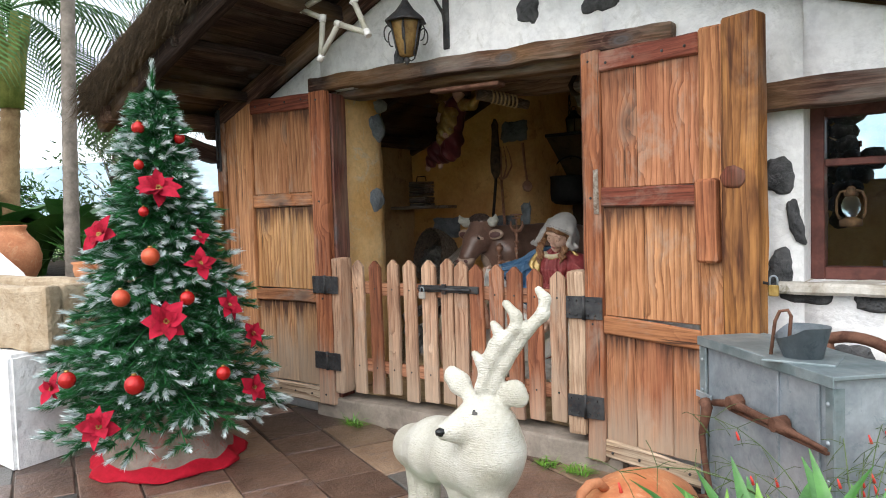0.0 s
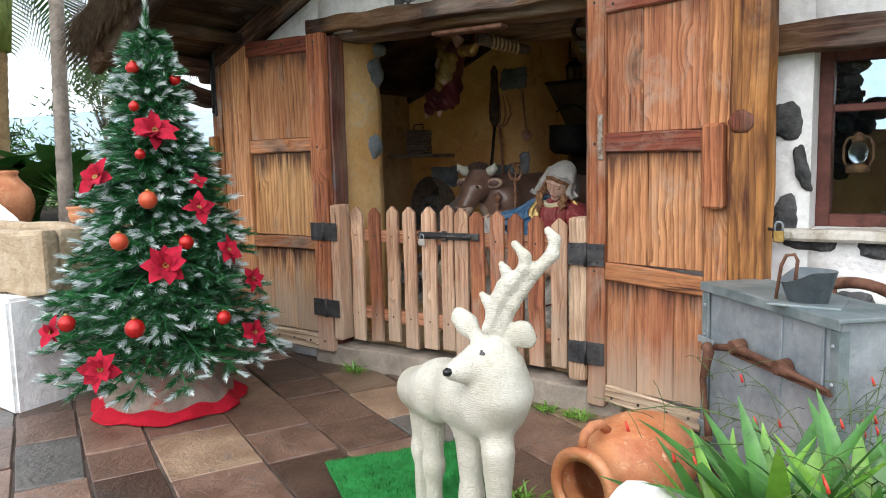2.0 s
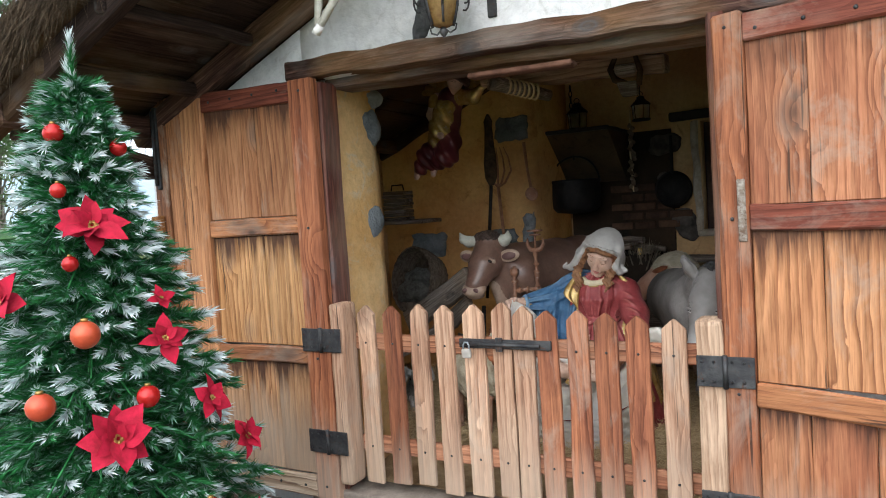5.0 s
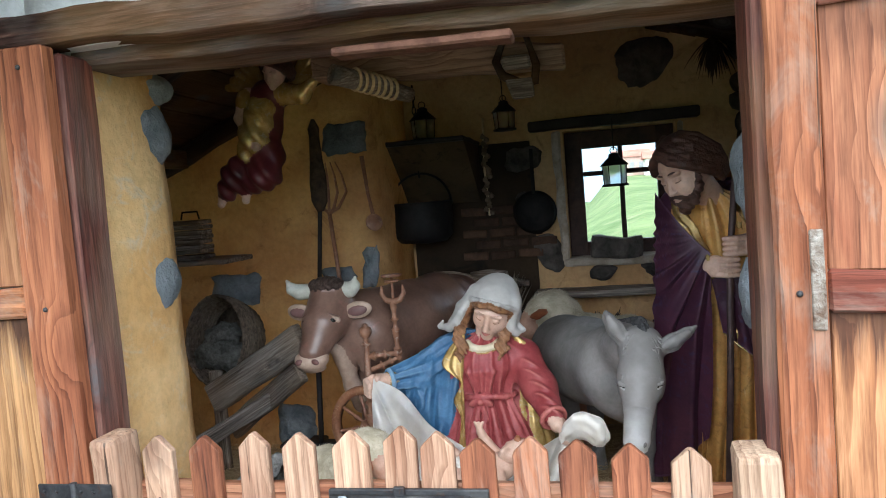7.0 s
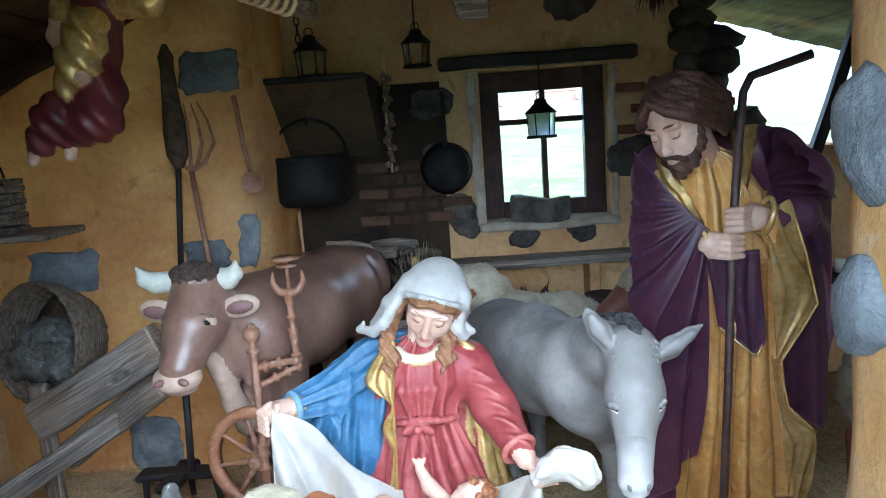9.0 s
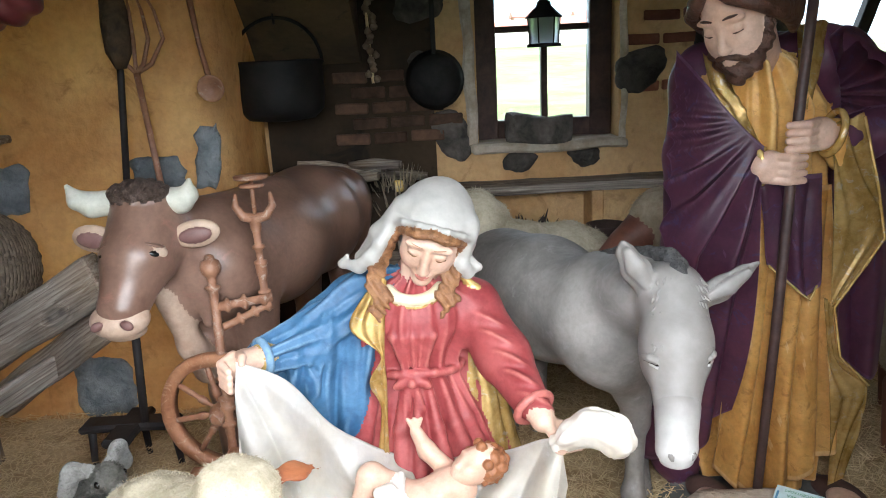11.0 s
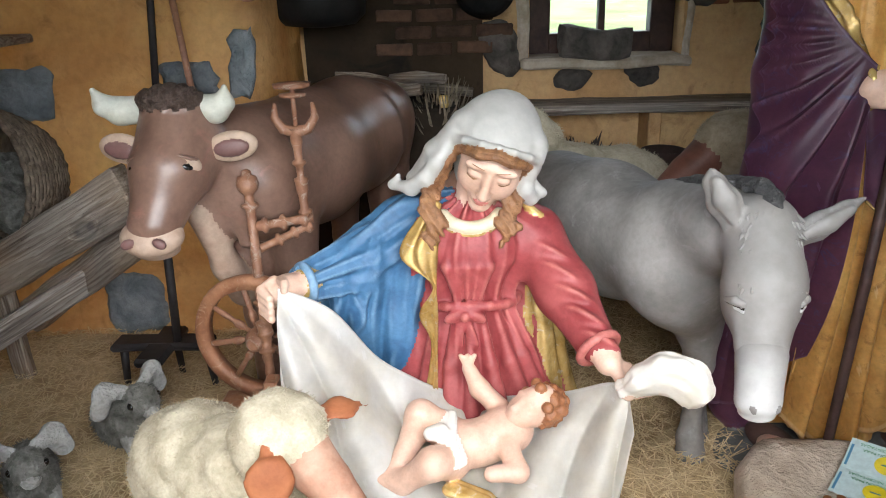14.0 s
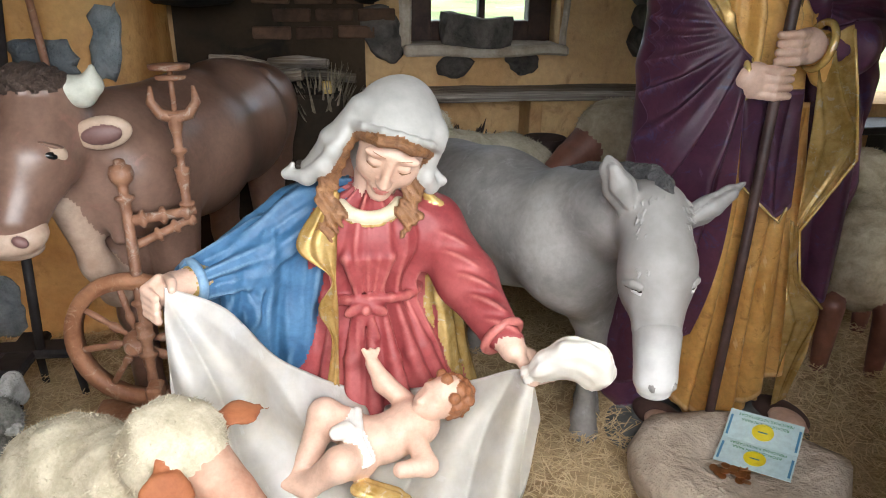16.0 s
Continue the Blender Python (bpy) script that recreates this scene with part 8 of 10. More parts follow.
def reindeer():
    P = []
    P += chain([(1.883, -1.360, 0.483), (2.059, -1.450, 0.527), (2.230, -1.540, 0.564), (2.335, -1.580, 0.582)], [0.078, 0.096, 0.096, 0.09], 0, 0.05)
    P += chain([(2.335, -1.580, 0.568), (2.372, -1.600, 0.623), (2.373, -1.610, 0.692), (2.355, -1.610, 0.731)], [0.1, 0.085, 0.062, 0.056], 0, 0.05)
    # head, turned back over the shoulder
    P += chain([(2.349, -1.600, 0.728), (2.335, -1.640, 0.710), (2.304, -1.680, 0.693), (2.281, -1.710, 0.687)], [0.056, 0.05, 0.036, 0.024], 0, 0.025)
    P.append(ell((2.283, -1.735, 0.692), (0.014, 0.014, 0.012), 1, 0.002))
    P.append(ell((2.362, -1.672, 0.741), (0.012, 0.012, 0.012), 1, 0.002))
    P += chain([(2.310, -1.620, 0.773), (2.276, -1.620, 0.806), (2.252, -1.620, 0.828), (2.245, -1.620, 0.843)], [0.02, 0.032, 0.026, 0.01], 0, 0.015, sq=((0.55, -0.83, 0), 1.7))
    P += chain([(2.405, -1.600, 0.765), (2.441, -1.590, 0.791), (2.457, -1.585, 0.776)], [0.022, 0.036, 0.026], 0, 0.015, sq=((0.55, -0.83, 0), 1.7))
    for x, y in ((1.862, -1.32), (1.988, -1.42), (2.234, -1.55), (2.377, -1.62)):
        P += chain([(x, y, 0.44), (x, y, 0.24), (x, y, 0.03)], [0.05, 0.031, 0.029], 0, 0.045)
    for pts, radii in (([(2.380, -1.610, 0.800), (2.419, -1.600, 0.876), (2.483, -1.580, 0.974), (2.524, -1.560, 1.018), (2.526, -1.550, 1.059), (2.506, -1.550, 1.083)], [0.024, 0.022, 0.022, 0.021, 0.018, 0.014]),
                       ([(2.355, -1.630, 0.804), (2.391, -1.620, 0.892), (2.425, -1.610, 0.942), (2.460, -1.600, 0.983), (2.461, -1.600, 1.014), (2.429, -1.600, 1.047)], [0.022, 0.022, 0.022, 0.02, 0.018, 0.014]),
                       ([(2.365, -1.625, 0.847), (2.353, -1.625, 0.881), (2.334, -1.625, 0.901)], [0.018, 0.016, 0.012]),
                       ([(2.418, -1.610, 0.933), (2.404, -1.610, 0.972), (2.391, -1.610, 0.989)], [0.018, 0.016, 0.012]),
                       ([(2.368, -1.620, 0.866), (2.397, -1.615, 0.932)], [0.022, 0.022])):
        P += chain(pts, [r_ * 0.86 for r_ in radii], 0, 0.012)
    carved("reindeer_figure", P, [ACRYL, EYE], 0.0065, "white acrylic thread reindeer with antlers standing on a green mat", "reindeer figure")


reindeer()
TURF = plain("green_turf", (0.015, 0.16, 0.03), (0.03, 0.27, 0.06), 0.9, scale=9, fine=160, bumpy=0.9, dist=0.008)
bm = bmesh.new()
mm = Matrix.Translation((1.24, -1.22, 0.0)) @ Matrix.Rotation(radians(-34), 4, "Z")
made_x, made_y = 1.35, 0.62
vs = [[bm.verts.new(mm @ Vector((made_x * i / 60, made_y * j / 30, 0.008 + 0.006 * noise.noise(Vector((i * 0.3, j * 0.3, 0)))))) for j in range(31)] for i in range(61)]
for i in range(60):
    for j in range(30):
        bm.faces.new((vs[i][j], vs[i + 1][j], vs[i + 1][j + 1], vs[i][j + 1]))
rnd = random.Random(4)
for i in range(9000):
    p = mm @ Vector((rnd.uniform(0, made_x), rnd.uniform(0, made_y), 0.01))
    d = Vector((rnd.uniform(-0.006, 0.006), rnd.uniform(-0.006, 0.006), 0.013))
    w = Vector((rnd.uniform(-1, 1), rnd.uniform(-1, 1), 0)).normalized() * 0.0018
    bm.faces.new([bm.verts.new(p - w), bm.verts.new(p + w), bm.verts.new(p + d)])
solid("turf_mat", bm, TURF, "rectangle of green artificial turf lying on the slabs", "mat")

# lying amphora
amph = thing("amphora", "terracotta amphora with chipped glaze lying on its side", "amphora", (2.44, -1.19, 0.18))
am = Matrix.Scale(0.94, 4) @ Matrix.Rotation(radians(76), 4, "Z") @ Matrix.Rotation(radians(90), 4, "Y")
bm = bmesh.new()
lathe(bm, [(0.1, -0.005), (0.135, -0.02), (0.15, 0.0), (0.142, 0.03), (0.12, 0.06), (0.135, 0.1), (0.175, 0.18), (0.198, 0.29), (0.195, 0.38), (0.16, 0.5), (0.11, 0.6), (0.07, 0.65), (0.06, 0.66)], 40, am)
bmesh.ops.delete(bm, geom=[f for f in bm.faces if len(f.verts) > 6], context="FACES")
for v in bm.verts:
    v.co += noise.noise_vector(v.co * 5) * 0.004
bmesh.ops.solidify(bm, geom=bm.faces[:], thickness=0.016)
part("body", bm, plain("glazed_terracotta", (0.46, 0.14, 0.055), (0.64, 0.29, 0.13), 0.4, scale=7, c=(0.74, 0.52, 0.34), bumpy=0.25), amph, smooth=True)
bm = bmesh.new()
tube(bm, [am @ Vector(p) for p in ((-0.14, 0.02, 0.02), (-0.185, 0.02, 0.035), (-0.205, 0.02, 0.08), (-0.2, 0.02, 0.13), (-0.165, 0.02, 0.17))], [0.016, 0.017, 0.018, 0.018, 0.016], 10)
part("handle", bm, TERRA, amph)

# zinc machine box with crank, hopper and wheel
BU, BV = Vector((0.727, -0.686, 0)), Vector((0.686, 0.727, 0))
BM = Matrix(((BU.x, BV.x, 0, 0), (BU.y, BV.y, 0, 0), (0, 0, 1, 0), (0, 0, 0, 1)))
mill = thing("grain_mill", "weathered zinc-clad mill box with rusty crank and rod", "machine", (2.62, -0.43, 0.0))
mill.matrix_world = Matrix.Translation((2.62, -0.43, 0.0)) @ BM
bm = bmesh.new()
box(bm, (0.02, 0.004, 0.12), (0.73, 0.25, 0.775), 0.004, 6, 0.005, 3)
part("body", bm, ZINC, mill)
bm = bmesh.new()
box(bm, (-0.012, -0.02, 0.776), (0.755, 0.27, 0.79), 0.003, 10, 0.007, 2)
for v in bm.verts:
    v.co.z += 0.004 * noise.noise(v.co * 9)
part("lid", bm, ZINC_TOP, mill, "tarnished green-grey zinc lid")
bm = bmesh.new()
box(bm, (-0.012, -0.022, 0.755), (0.755, -0.016, 0.79), 0.002)
part("lid_edge", bm, ZINC_TOP, mill)
for x0, x1, y0, y1 in ((-0.005, 0.03, -0.012, -0.001), (-0.014, -0.004, -0.012, 0.03), (0.7, 0.735, -0.006, 0.003), (0.736, 0.742, -0.006, 0.03)):
    bm = bmesh.new()
    box(bm, (x0, y0, 0.03), (x1, y1, 0.75), 0.002)
    part("angle_iron", bm, ZINC_TOP, mill)
for i in range(12):
    bm = bmesh.new()
    lathe(bm, [(0.001, -0.006), (0.007, -0.003), (0.008, 0.0), (0.001, 0.001)], 8, Matrix.Translation((0.012 if i < 6 else 0.715, -0.013 if i < 6 else -0.007, 0.1 + (i % 6) * 0.12)) @ Matrix.Rotation(radians(-90), 4, "X"))
    part("bolt", bm, ZINC, mill)
for x in (0.455, 0.655):
    bm = bmesh.new()
    box(bm, (x, -0.0015, 0.13), (x + 0.012, 0.005, 0.75), 0.001)
    part("seam", bm, ZINC, mill)
bm = bmesh.new()
tube(bm, [(0.12, -0.03, 0.555), (0.25, -0.03, 0.585), (0.5, -0.03, 0.578), (0.72, -0.02, 0.563)], [0.013, 0.015, 0.013, 0.007], 10)
part("rod", bm, RUST, mill, "rusty iron rod")
bm = bmesh.new()
box(bm, (0.2, -0.02, 0.545), (0.72, -0.002, 0.555), 0.002)
part("rail", bm, RUST, mill)
for x, z in ((0.25, 0.588), (0.505, 0.58)):
    bm = bmesh.new()
    tube(bm, [(x, -0.05, z), (x, 0.0, z)], [0.024, 0.03], 12)
    tube(bm, [(x + 0.01, -0.04, z + 0.006), (x + 0.05, -0.01, z - 0.02)], [0.02, 0.018], 10)
    part("bracket", bm, RUST, mill)
bm = bmesh.new()
tube(bm, [(0.08, -0.045, 0.55), (0.105, -0.05, 0.535), (0.085, -0.052, 0.46), (0.07, -0.052, 0.42), (0.085, -0.052, 0.33), (0.11, -0.052, 0.25), (0.12, -0.052, 0.2)], [0.024, 0.022, 0.016, 0.013, 0.012, 0.013, 0.016], 10)
part("crank", bm, RUST, mill, "bent rusty crank arm")
bm = bmesh.new()
tube(bm, [(-0.06, -0.06, 0.12), (0.14, -0.06, 0.2)], 0.011, 8)
part("crank_grip", bm, RUST, mill)
bm = bmesh.new()
box(bm, (-0.03, -0.02, 0.545), (0.08, -0.012, 0.57), 0.002)
part("strap", bm, ZINC, mill)
bm = bmesh.new()
box(bm, (-0.02, -0.02, 0.2), (0.12, -0.012, 0.225), 0.002)
part("strap", bm, ZINC, mill)
# no opening: a black disc paints the dark inside the drain hole
bm = bmesh.new()
lathe(bm, [(0.001, 0.0), (0.035, 0.0), (0.04, -0.004), (0.001, -0.005)], 20, Matrix.Translation((0.595, -0.003, 0.3)) @ Matrix.Rotation(radians(90), 4, "X"))
part("drain_hole", bm, BLACK_IRON, mill)
# open hopper on the lid
hop = thing("hopper", "open zinc hopper cup with looped rusty handle on the mill", "hopper", (3.03, -0.72, 0.79))
bm = bmesh.new()
ring0, ring1 = [], []
for i in range(28):
    a = 2 * math.pi * i / 28
    rx, ry = 0.075, 0.06
    lift = 0.0 if math.cos(a - 3.6) < 0.2 else -0.05 * (math.cos(a - 3.6) - 0.2)
    ring0.append(bm.verts.new((rx * 0.8 * math.cos(a), ry * 0.8 * math.sin(a), 0.004)))
    ring1.append(bm.verts.new((rx * 1.15 * math.cos(a), ry * 1.15 * math.sin(a), 0.11 + lift)))
for i in range(28):
    bm.faces.new((ring0[i], ring0[(i + 1) % 28], ring1[(i + 1) % 28], ring1[i])).smooth = True
bmesh.ops.solidify(bm, geom=bm.faces[:], thickness=0.004)
part("cup", bm, ZINC, hop)
bm = bmesh.new()
box(bm, (-0.11, -0.09, -0.002), (0.11, 0.09, 0.006), 0.002)
part("plate", bm, ZINC_TOP, hop)
bm = bmesh.new()
tube(bm, [(-0.1, 0.0, 0.0), (-0.085, 0.0, 0.12), (-0.07, 0.0, 0.155), (-0.045, 0.0, 0.16), (-0.035, 0.0, 0.14), (-0.045, 0.0, 0.02)], 0.006, 8)
part("handle", bm, RUST, hop, "rusty looped handle")

wheel = thing("flywheel", "rusty spoked iron flywheel on a stand behind the zinc mill", "wheel", (3.13, -0.29, 0.51))
wm = Matrix.Scale(0.86, 4) @ Matrix.Rotation(radians(-22), 4, "Z") @ Matrix.Rotation(radians(90), 4, "X")
bm = bmesh.new()
tube(bm, [wm @ Vector((0.34 * math.cos(a), 0.34 * math.sin(a), 0)) for a in np.linspace(0, 2 * math.pi, 49)[:-1]], 0.022, 10, closed=True)
part("rim", bm, RUST, wheel)
for i in range(5):
    a = i * 2 * math.pi / 5 + 0.7
    bm = bmesh.new()
    tube(bm, [wm @ Vector((0.04 * math.cos(a), 0.04 * math.sin(a), 0)), wm @ Vector((0.2 * math.cos(a + 0.08), 0.2 * math.sin(a + 0.08), 0)), wm @ Vector((0.33 * math.cos(a), 0.33 * math.sin(a), 0))], [0.022, 0.015, 0.022], 8)
    part("spoke", bm, RUST, wheel)
bm = bmesh.new()
tube(bm, [wm @ Vector((0, 0, -0.05)), wm @ Vector((0, 0, 0.05))], 0.05, 14)
part("hub", bm, RUST, wheel)
bm = bmesh.new()
tube(bm, [(0, 0.06, 0.0), (0, 0.06, -0.51)], 0.025, 8)
part("stand", bm, RUST, wheel)
bm = bmesh.new()
lathe(bm, [(0.12, 0.0), (0.17, 0.08), (0.2, 0.22), (0.185, 0.34), (0.2, 0.38), (0.18, 0.39), (0.15, 0.34), (0.14, 0.1)], 30)
solid("clay_jar", bm, TERRA, "terracotta jar standing behind the iron wheel", "jar", at=(3.62, -0.55, 0.0))

# wall lantern and star on the facade
lan = thing("wall_lantern", "ornate wrought iron wall lantern with amber glass", "lantern", (0.94, -0.17, 2.18))
bm = bmesh.new()
lathe(bm, [(0.02, 0.0), (0.045, 0.01), (0.058, 0.05), (0.085, 0.18), (0.088, 0.19)], 6)
part("glass", bm, plain("amber_glass", (0.16, 0.09, 0.03), (0.3, 0.19, 0.07), 0.25, scale=20, fine=80), lan)
bm = bmesh.new()
lathe(bm, [(0.125, 0.19), (0.118, 0.2), (0.06, 0.25), (0.03, 0.29), (0.012, 0.32), (0.01, 0.34)], 6)
part("roof", bm, IRON, lan)
for i in range(6):
    a = i * math.pi / 3
    bm = bmesh.new()
    tube(bm, [(0.05 * math.cos(a), 0.05 * math.sin(a), 0.01), (0.062 * math.cos(a), 0.062 * math.sin(a), 0.05), (0.092 * math.cos(a), 0.092 * math.sin(a), 0.19)], 0.005, 6)
    part("bar", bm, IRON, lan)
    bm = bmesh.new()
    tube(bm, [((0.1 + 0.03 * math.cos(s)) * math.cos(a), (0.1 + 0.03 * math.cos(s)) * math.sin(a), 0.12 + 0.06 * math.sin(s) - 0.01 * s) for s in np.linspace(-1.6, 3.4, 12)], 0.004, 5)
    part("scroll", bm, IRON, lan)
bm = bmesh.new()
for s in (-1, 1):
    tube(bm, [(0, 0, 0.0), (s * 0.03, 0, -0.025), (s * 0.055, 0, -0.015), (s * 0.06, 0, 0.005), (s * 0.045, 0, 0.01)], 0.004, 6)
lathe(bm, [(0.004, -0.04), (0.018, -0.02), (0.01, 0.0)], 8)
part("finial", bm, IRON, lan)
bm = bmesh.new()
tube(bm, [(0.0, 0.0, 0.33), (0.03, 0.05, 0.38), (0.08, 0.14, 0.36), (0.11, 0.2, 0.26), (0.12, 0.215, 0.12)], 0.009, 8)
box(bm, (0.1, 0.205, 0.06), (0.14, 0.222, 0.34), 0.004)
part("bracket", bm, IRON, lan)

star = thing("star_ornament", "white tube star ornament hanging before the facade", "star ornament", (0.6, -0.35, 2.5))
pts = []
for i in range(10):
    a = math.pi / 2 + i * math.pi / 5 + 0.22
    r = 0.31 if i % 2 == 0 else 0.125
    pts.append(Vector((r * math.cos(a), 0.03 * math.sin(a), r * math.sin(a))))
for i in range(10):
    bm = bmesh.new()
    tube(bm, [pts[i], pts[(i + 1) % 10]], 0.016, 10)
    part("tube", bm, ACRYL, star)
for i in range(0, 10):
    bm = bmesh.new()
    tube(bm, [pts[i] - (pts[(i + 1) % 10] - pts[i]).normalized() * 0.02, pts[i] + (pts[(i + 1) % 10] - pts[i]).normalized() * 0.02], 0.019, 10)
    part("joint", bm, CLOTH_W, star)
bm = bmesh.new()
tube(bm, [(0, 0, 0.3), (0, 0, 0.46)], 0.003, 5)
part("wire", bm, IRON, star)

# hurricane lamp in the facade window
hl = thing("hurricane_lamp", "old yellow-brown hurricane lamp hanging in the window", "lamp", (3.06, 0.17, 1.2))
bm = bmesh.new()
lathe(bm, [(0.05, 0.0), (0.056, 0.01), (0.054, 0.035), (0.03, 0.045), (0.02, 0.05)], 20)
part("tank", bm, LAMP_TIN, hl)
hl.scale = (0.82, 0.82, 0.82)
bm = bmesh.new()
lathe(bm, [(0.022, 0.05), (0.042, 0.08), (0.046, 0.11), (0.036, 0.14), (0.026, 0.155)], 20)
part("chimney", bm, FROST, hl, "clear glass chimney")
bm = bmesh.new()
lathe(bm, [(0.032, 0.155), (0.034, 0.175), (0.02, 0.19), (0.022, 0.2), (0.006, 0.21)], 20)
part("cap", bm, LAMP_TIN, hl)
bm = bmesh.new()
for s in (-1, 1):
    tube(bm, [(s * 0.045, 0, 0.03), (s * 0.066, 0, 0.07), (s * 0.066, 0, 0.14), (s * 0.05, 0, 0.18), (s * 0.02, 0, 0.185)], 0.007, 8)
part("frame", bm, LAMP_TIN, hl)

# ---- left: plinth, trough, pots and garden ----
bm = bmesh.new()


def prism(b, pts, z0, z1, mat=0):
    lo = [b.verts.new((x, y, z0)) for x, y in pts]
    hi = [b.verts.new((x, y, z1)) for x, y in pts]
    b.faces.new(hi).material_index = mat
    b.faces.new(lo[::-1]).material_index = mat
    for i in range(len(pts)):
        j = (i + 1) % len(pts)
        b.faces.new((lo[i], lo[j], hi[j], hi[i])).material_index = mat


prism(bm, [(-0.63, -1.66), (-0.78, -0.8), (-2.9, -0.9), (-2.6, -1.62)], -0.02, 0.62)
bmesh.ops.bevel(bm, geom=bm.edges[:], offset=0.02, segments=2, affect="EDGES")
solid("plinth", bm, WHITE_WALL, "white plastered plinth under the stone trough", "plinth", "structure")
trough = thing("stone_trough", "tawny carved stone water trough with worn edges", "trough", (-1.3, -1.35, 0.62))
tm = Matrix.Rotation(radians(12), 4, "Z")
for lo, hi in (((-0.95, -0.32, 0.0), (0.72, -0.2, 0.35)), ((-0.95, 0.2, 0.0), (0.72, 0.32, 0.35)), ((-0.95, -0.2, 0.0), (-0.83, 0.2, 0.35)), ((0.6, -0.2, 0.0), (0.72, 0.2, 0.35))):
    bm = bmesh.new()
    box(bm, lo, hi, 0.025, 10, 0.025, lo[0], tm)
    part("trough_side", bm, TROUGH, trough)
bm = bmesh.new()
box(bm, (-0.83, -0.2, 0.0), (0.6, 0.2, 0.12), 0, 0, 0, 0, tm)
part("trough_floor", bm, TROUGH, trough)
bm = bmesh.new()
for i in range(8):
    z0 = 0.9 + 0.5 * i / 8
pts = [(-3.6, 0.0), (-1.95, 0.0), (-1.92, 0.9), (-2.06, 0.97), (-3.6, 1.6)]
a = [bm.verts.new((x, -1.15, z)) for x, z in pts]
c = [bm.verts.new((x, -0.95, z)) for x, z in pts]
bm.faces.new(a)
bm.faces.new(c[::-1])
for i in range(5):
    bm.faces.new((a[(i + 1) % 5], a[i], c[i], c[(i + 1) % 5]))
bmesh.ops.bevel(bm, geom=bm.edges[:], offset=0.03, segments=3, affect="EDGES")
solid("garden_wall", bm, WHITE_WALL, "white plastered garden wall with a sloping top", "wall", "structure")
bm = bmesh.new()
prism(bm, [(-1.0, -0.85), (-1.25, 2.0), (-9.0, 4.0), (-9.0, -0.85)], -0.05, 0.78)
solid("raised_bed", bm, plain("garden_soil", (0.03, 0.02, 0.012), (0.07, 0.05, 0.03), 0.95, bumpy=0.8), "raised garden bed of dark soil", "garden bed", "structure")
bm = bmesh.new()
lathe(bm, [(0.1, 0.0), (0.14, 0.03), (0.205, 0.16), (0.22, 0.27), (0.19, 0.38), (0.12, 0.46), (0.098, 0.5), (0.115, 0.53), (0.1, 0.54)], 32)
solid("clay_urn", bm, TERRA, "large terracotta urn standing before the palms", "urn", at=(-3.3, -0.49, 0.78), smooth=True)
bm = bmesh.new()
lathe(bm, [(0.055, 0.0), (0.075, 0.02), (0.085, 0.06), (0.08, 0.085), (0.095, 0.1), (0.09, 0.105), (0.075, 0.085), (0.07, 0.02)], 26)
tube(bm, [(0.08, 0, 0.085), (0.115, 0, 0.08), (0.12, 0, 0.045), (0.085, 0, 0.03)], 0.01, 8)
solid("clay_pot", bm, TERRA, "small terracotta pot with a handle on the trough's edge", "pot", at=(-0.95, -1.05, 0.97))

LEAF_G = plain("broad_leaf", (0.03, 0.11, 0.02), (0.08, 0.2, 0.04), 0.45, scale=5, fine=60, bumpy=0.3)
LEAF_L = plain("bright_leaf", (0.08, 0.22, 0.02), (0.2, 0.4, 0.05), 0.4, scale=9, fine=60, bumpy=0.15)
LEAF_B = plain("bromeliad_leaf", (0.035, 0.12, 0.025), (0.09, 0.25, 0.05), 0.3, scale=6, fine=60, bumpy=0.15)
TRUNK = plain("grey_palm_trunk", (0.15, 0.13, 0.11), (0.3, 0.26, 0.22), 0.9, scale=9, fine=40, bumpy=0.8)
TRUNK_T = plain("tawny_palm_trunk", (0.2, 0.12, 0.06), (0.36, 0.24, 0.13), 0.9, scale=9, fine=40, bumpy=0.8)


def strap_leaf(b, base, d, length, width, droop, mat=0, n=7, fold=0.25):
    """A long leaf with a midrib, bending over."""
    d = d.normalized()
    side = d.cross(Vector((0, 0, 1)))
    side = side.normalized() if side.length > 0.05 else Vector((1, 0, 0))
    rows, p = [], Vector(base)
    dirn = d.copy()
    for i in range(n + 1):
        f = i / n
        w = width * (0.55 + 0.45 * math.sin(math.pi * min(f + 0.1, 1))) * (1 - f ** 4) ** 0.6 if f < 1 else 0.001
        up = side.cross(dirn).normalized()
        rows.append([b.verts.new(p + side * s * w + up * abs(s) * w * fold) for s in (-1, 0, 1)])
        dirn = (dirn + Vector((0, 0, -droop / n))).normalized()
        p = p + dirn * (length / n)
    for r, s in zip(rows, rows[1:]):
        for k in (0, 1):
            f = b.faces.new((r[k], s[k], s[k + 1], r[k + 1]))
            f.smooth, f.material_index = True, mat


def bromeliad(at, label, size, n, seed, light=0.15):
    ob = thing("bromeliad", label, "plant", at)
    rnd = random.Random(seed)
    for i in range(n):
        a = i * 2.4 + rnd.uniform(-0.2, 0.2)
        f = i / n
        d = Vector((math.cos(a), math.sin(a), 2.8 - 2.2 * f))
        b = bmesh.new()
        strap_leaf(b, (0.02 * math.cos(a), 0.02 * math.sin(a), 0.0), d, size * rnd.uniform(0.8, 1.12), size * 0.07, 0.55 + 0.5 * f, fold=0.3)
        part("leaf", b, LEAF_L if rnd.random() < light else LEAF_B, ob)
    return ob


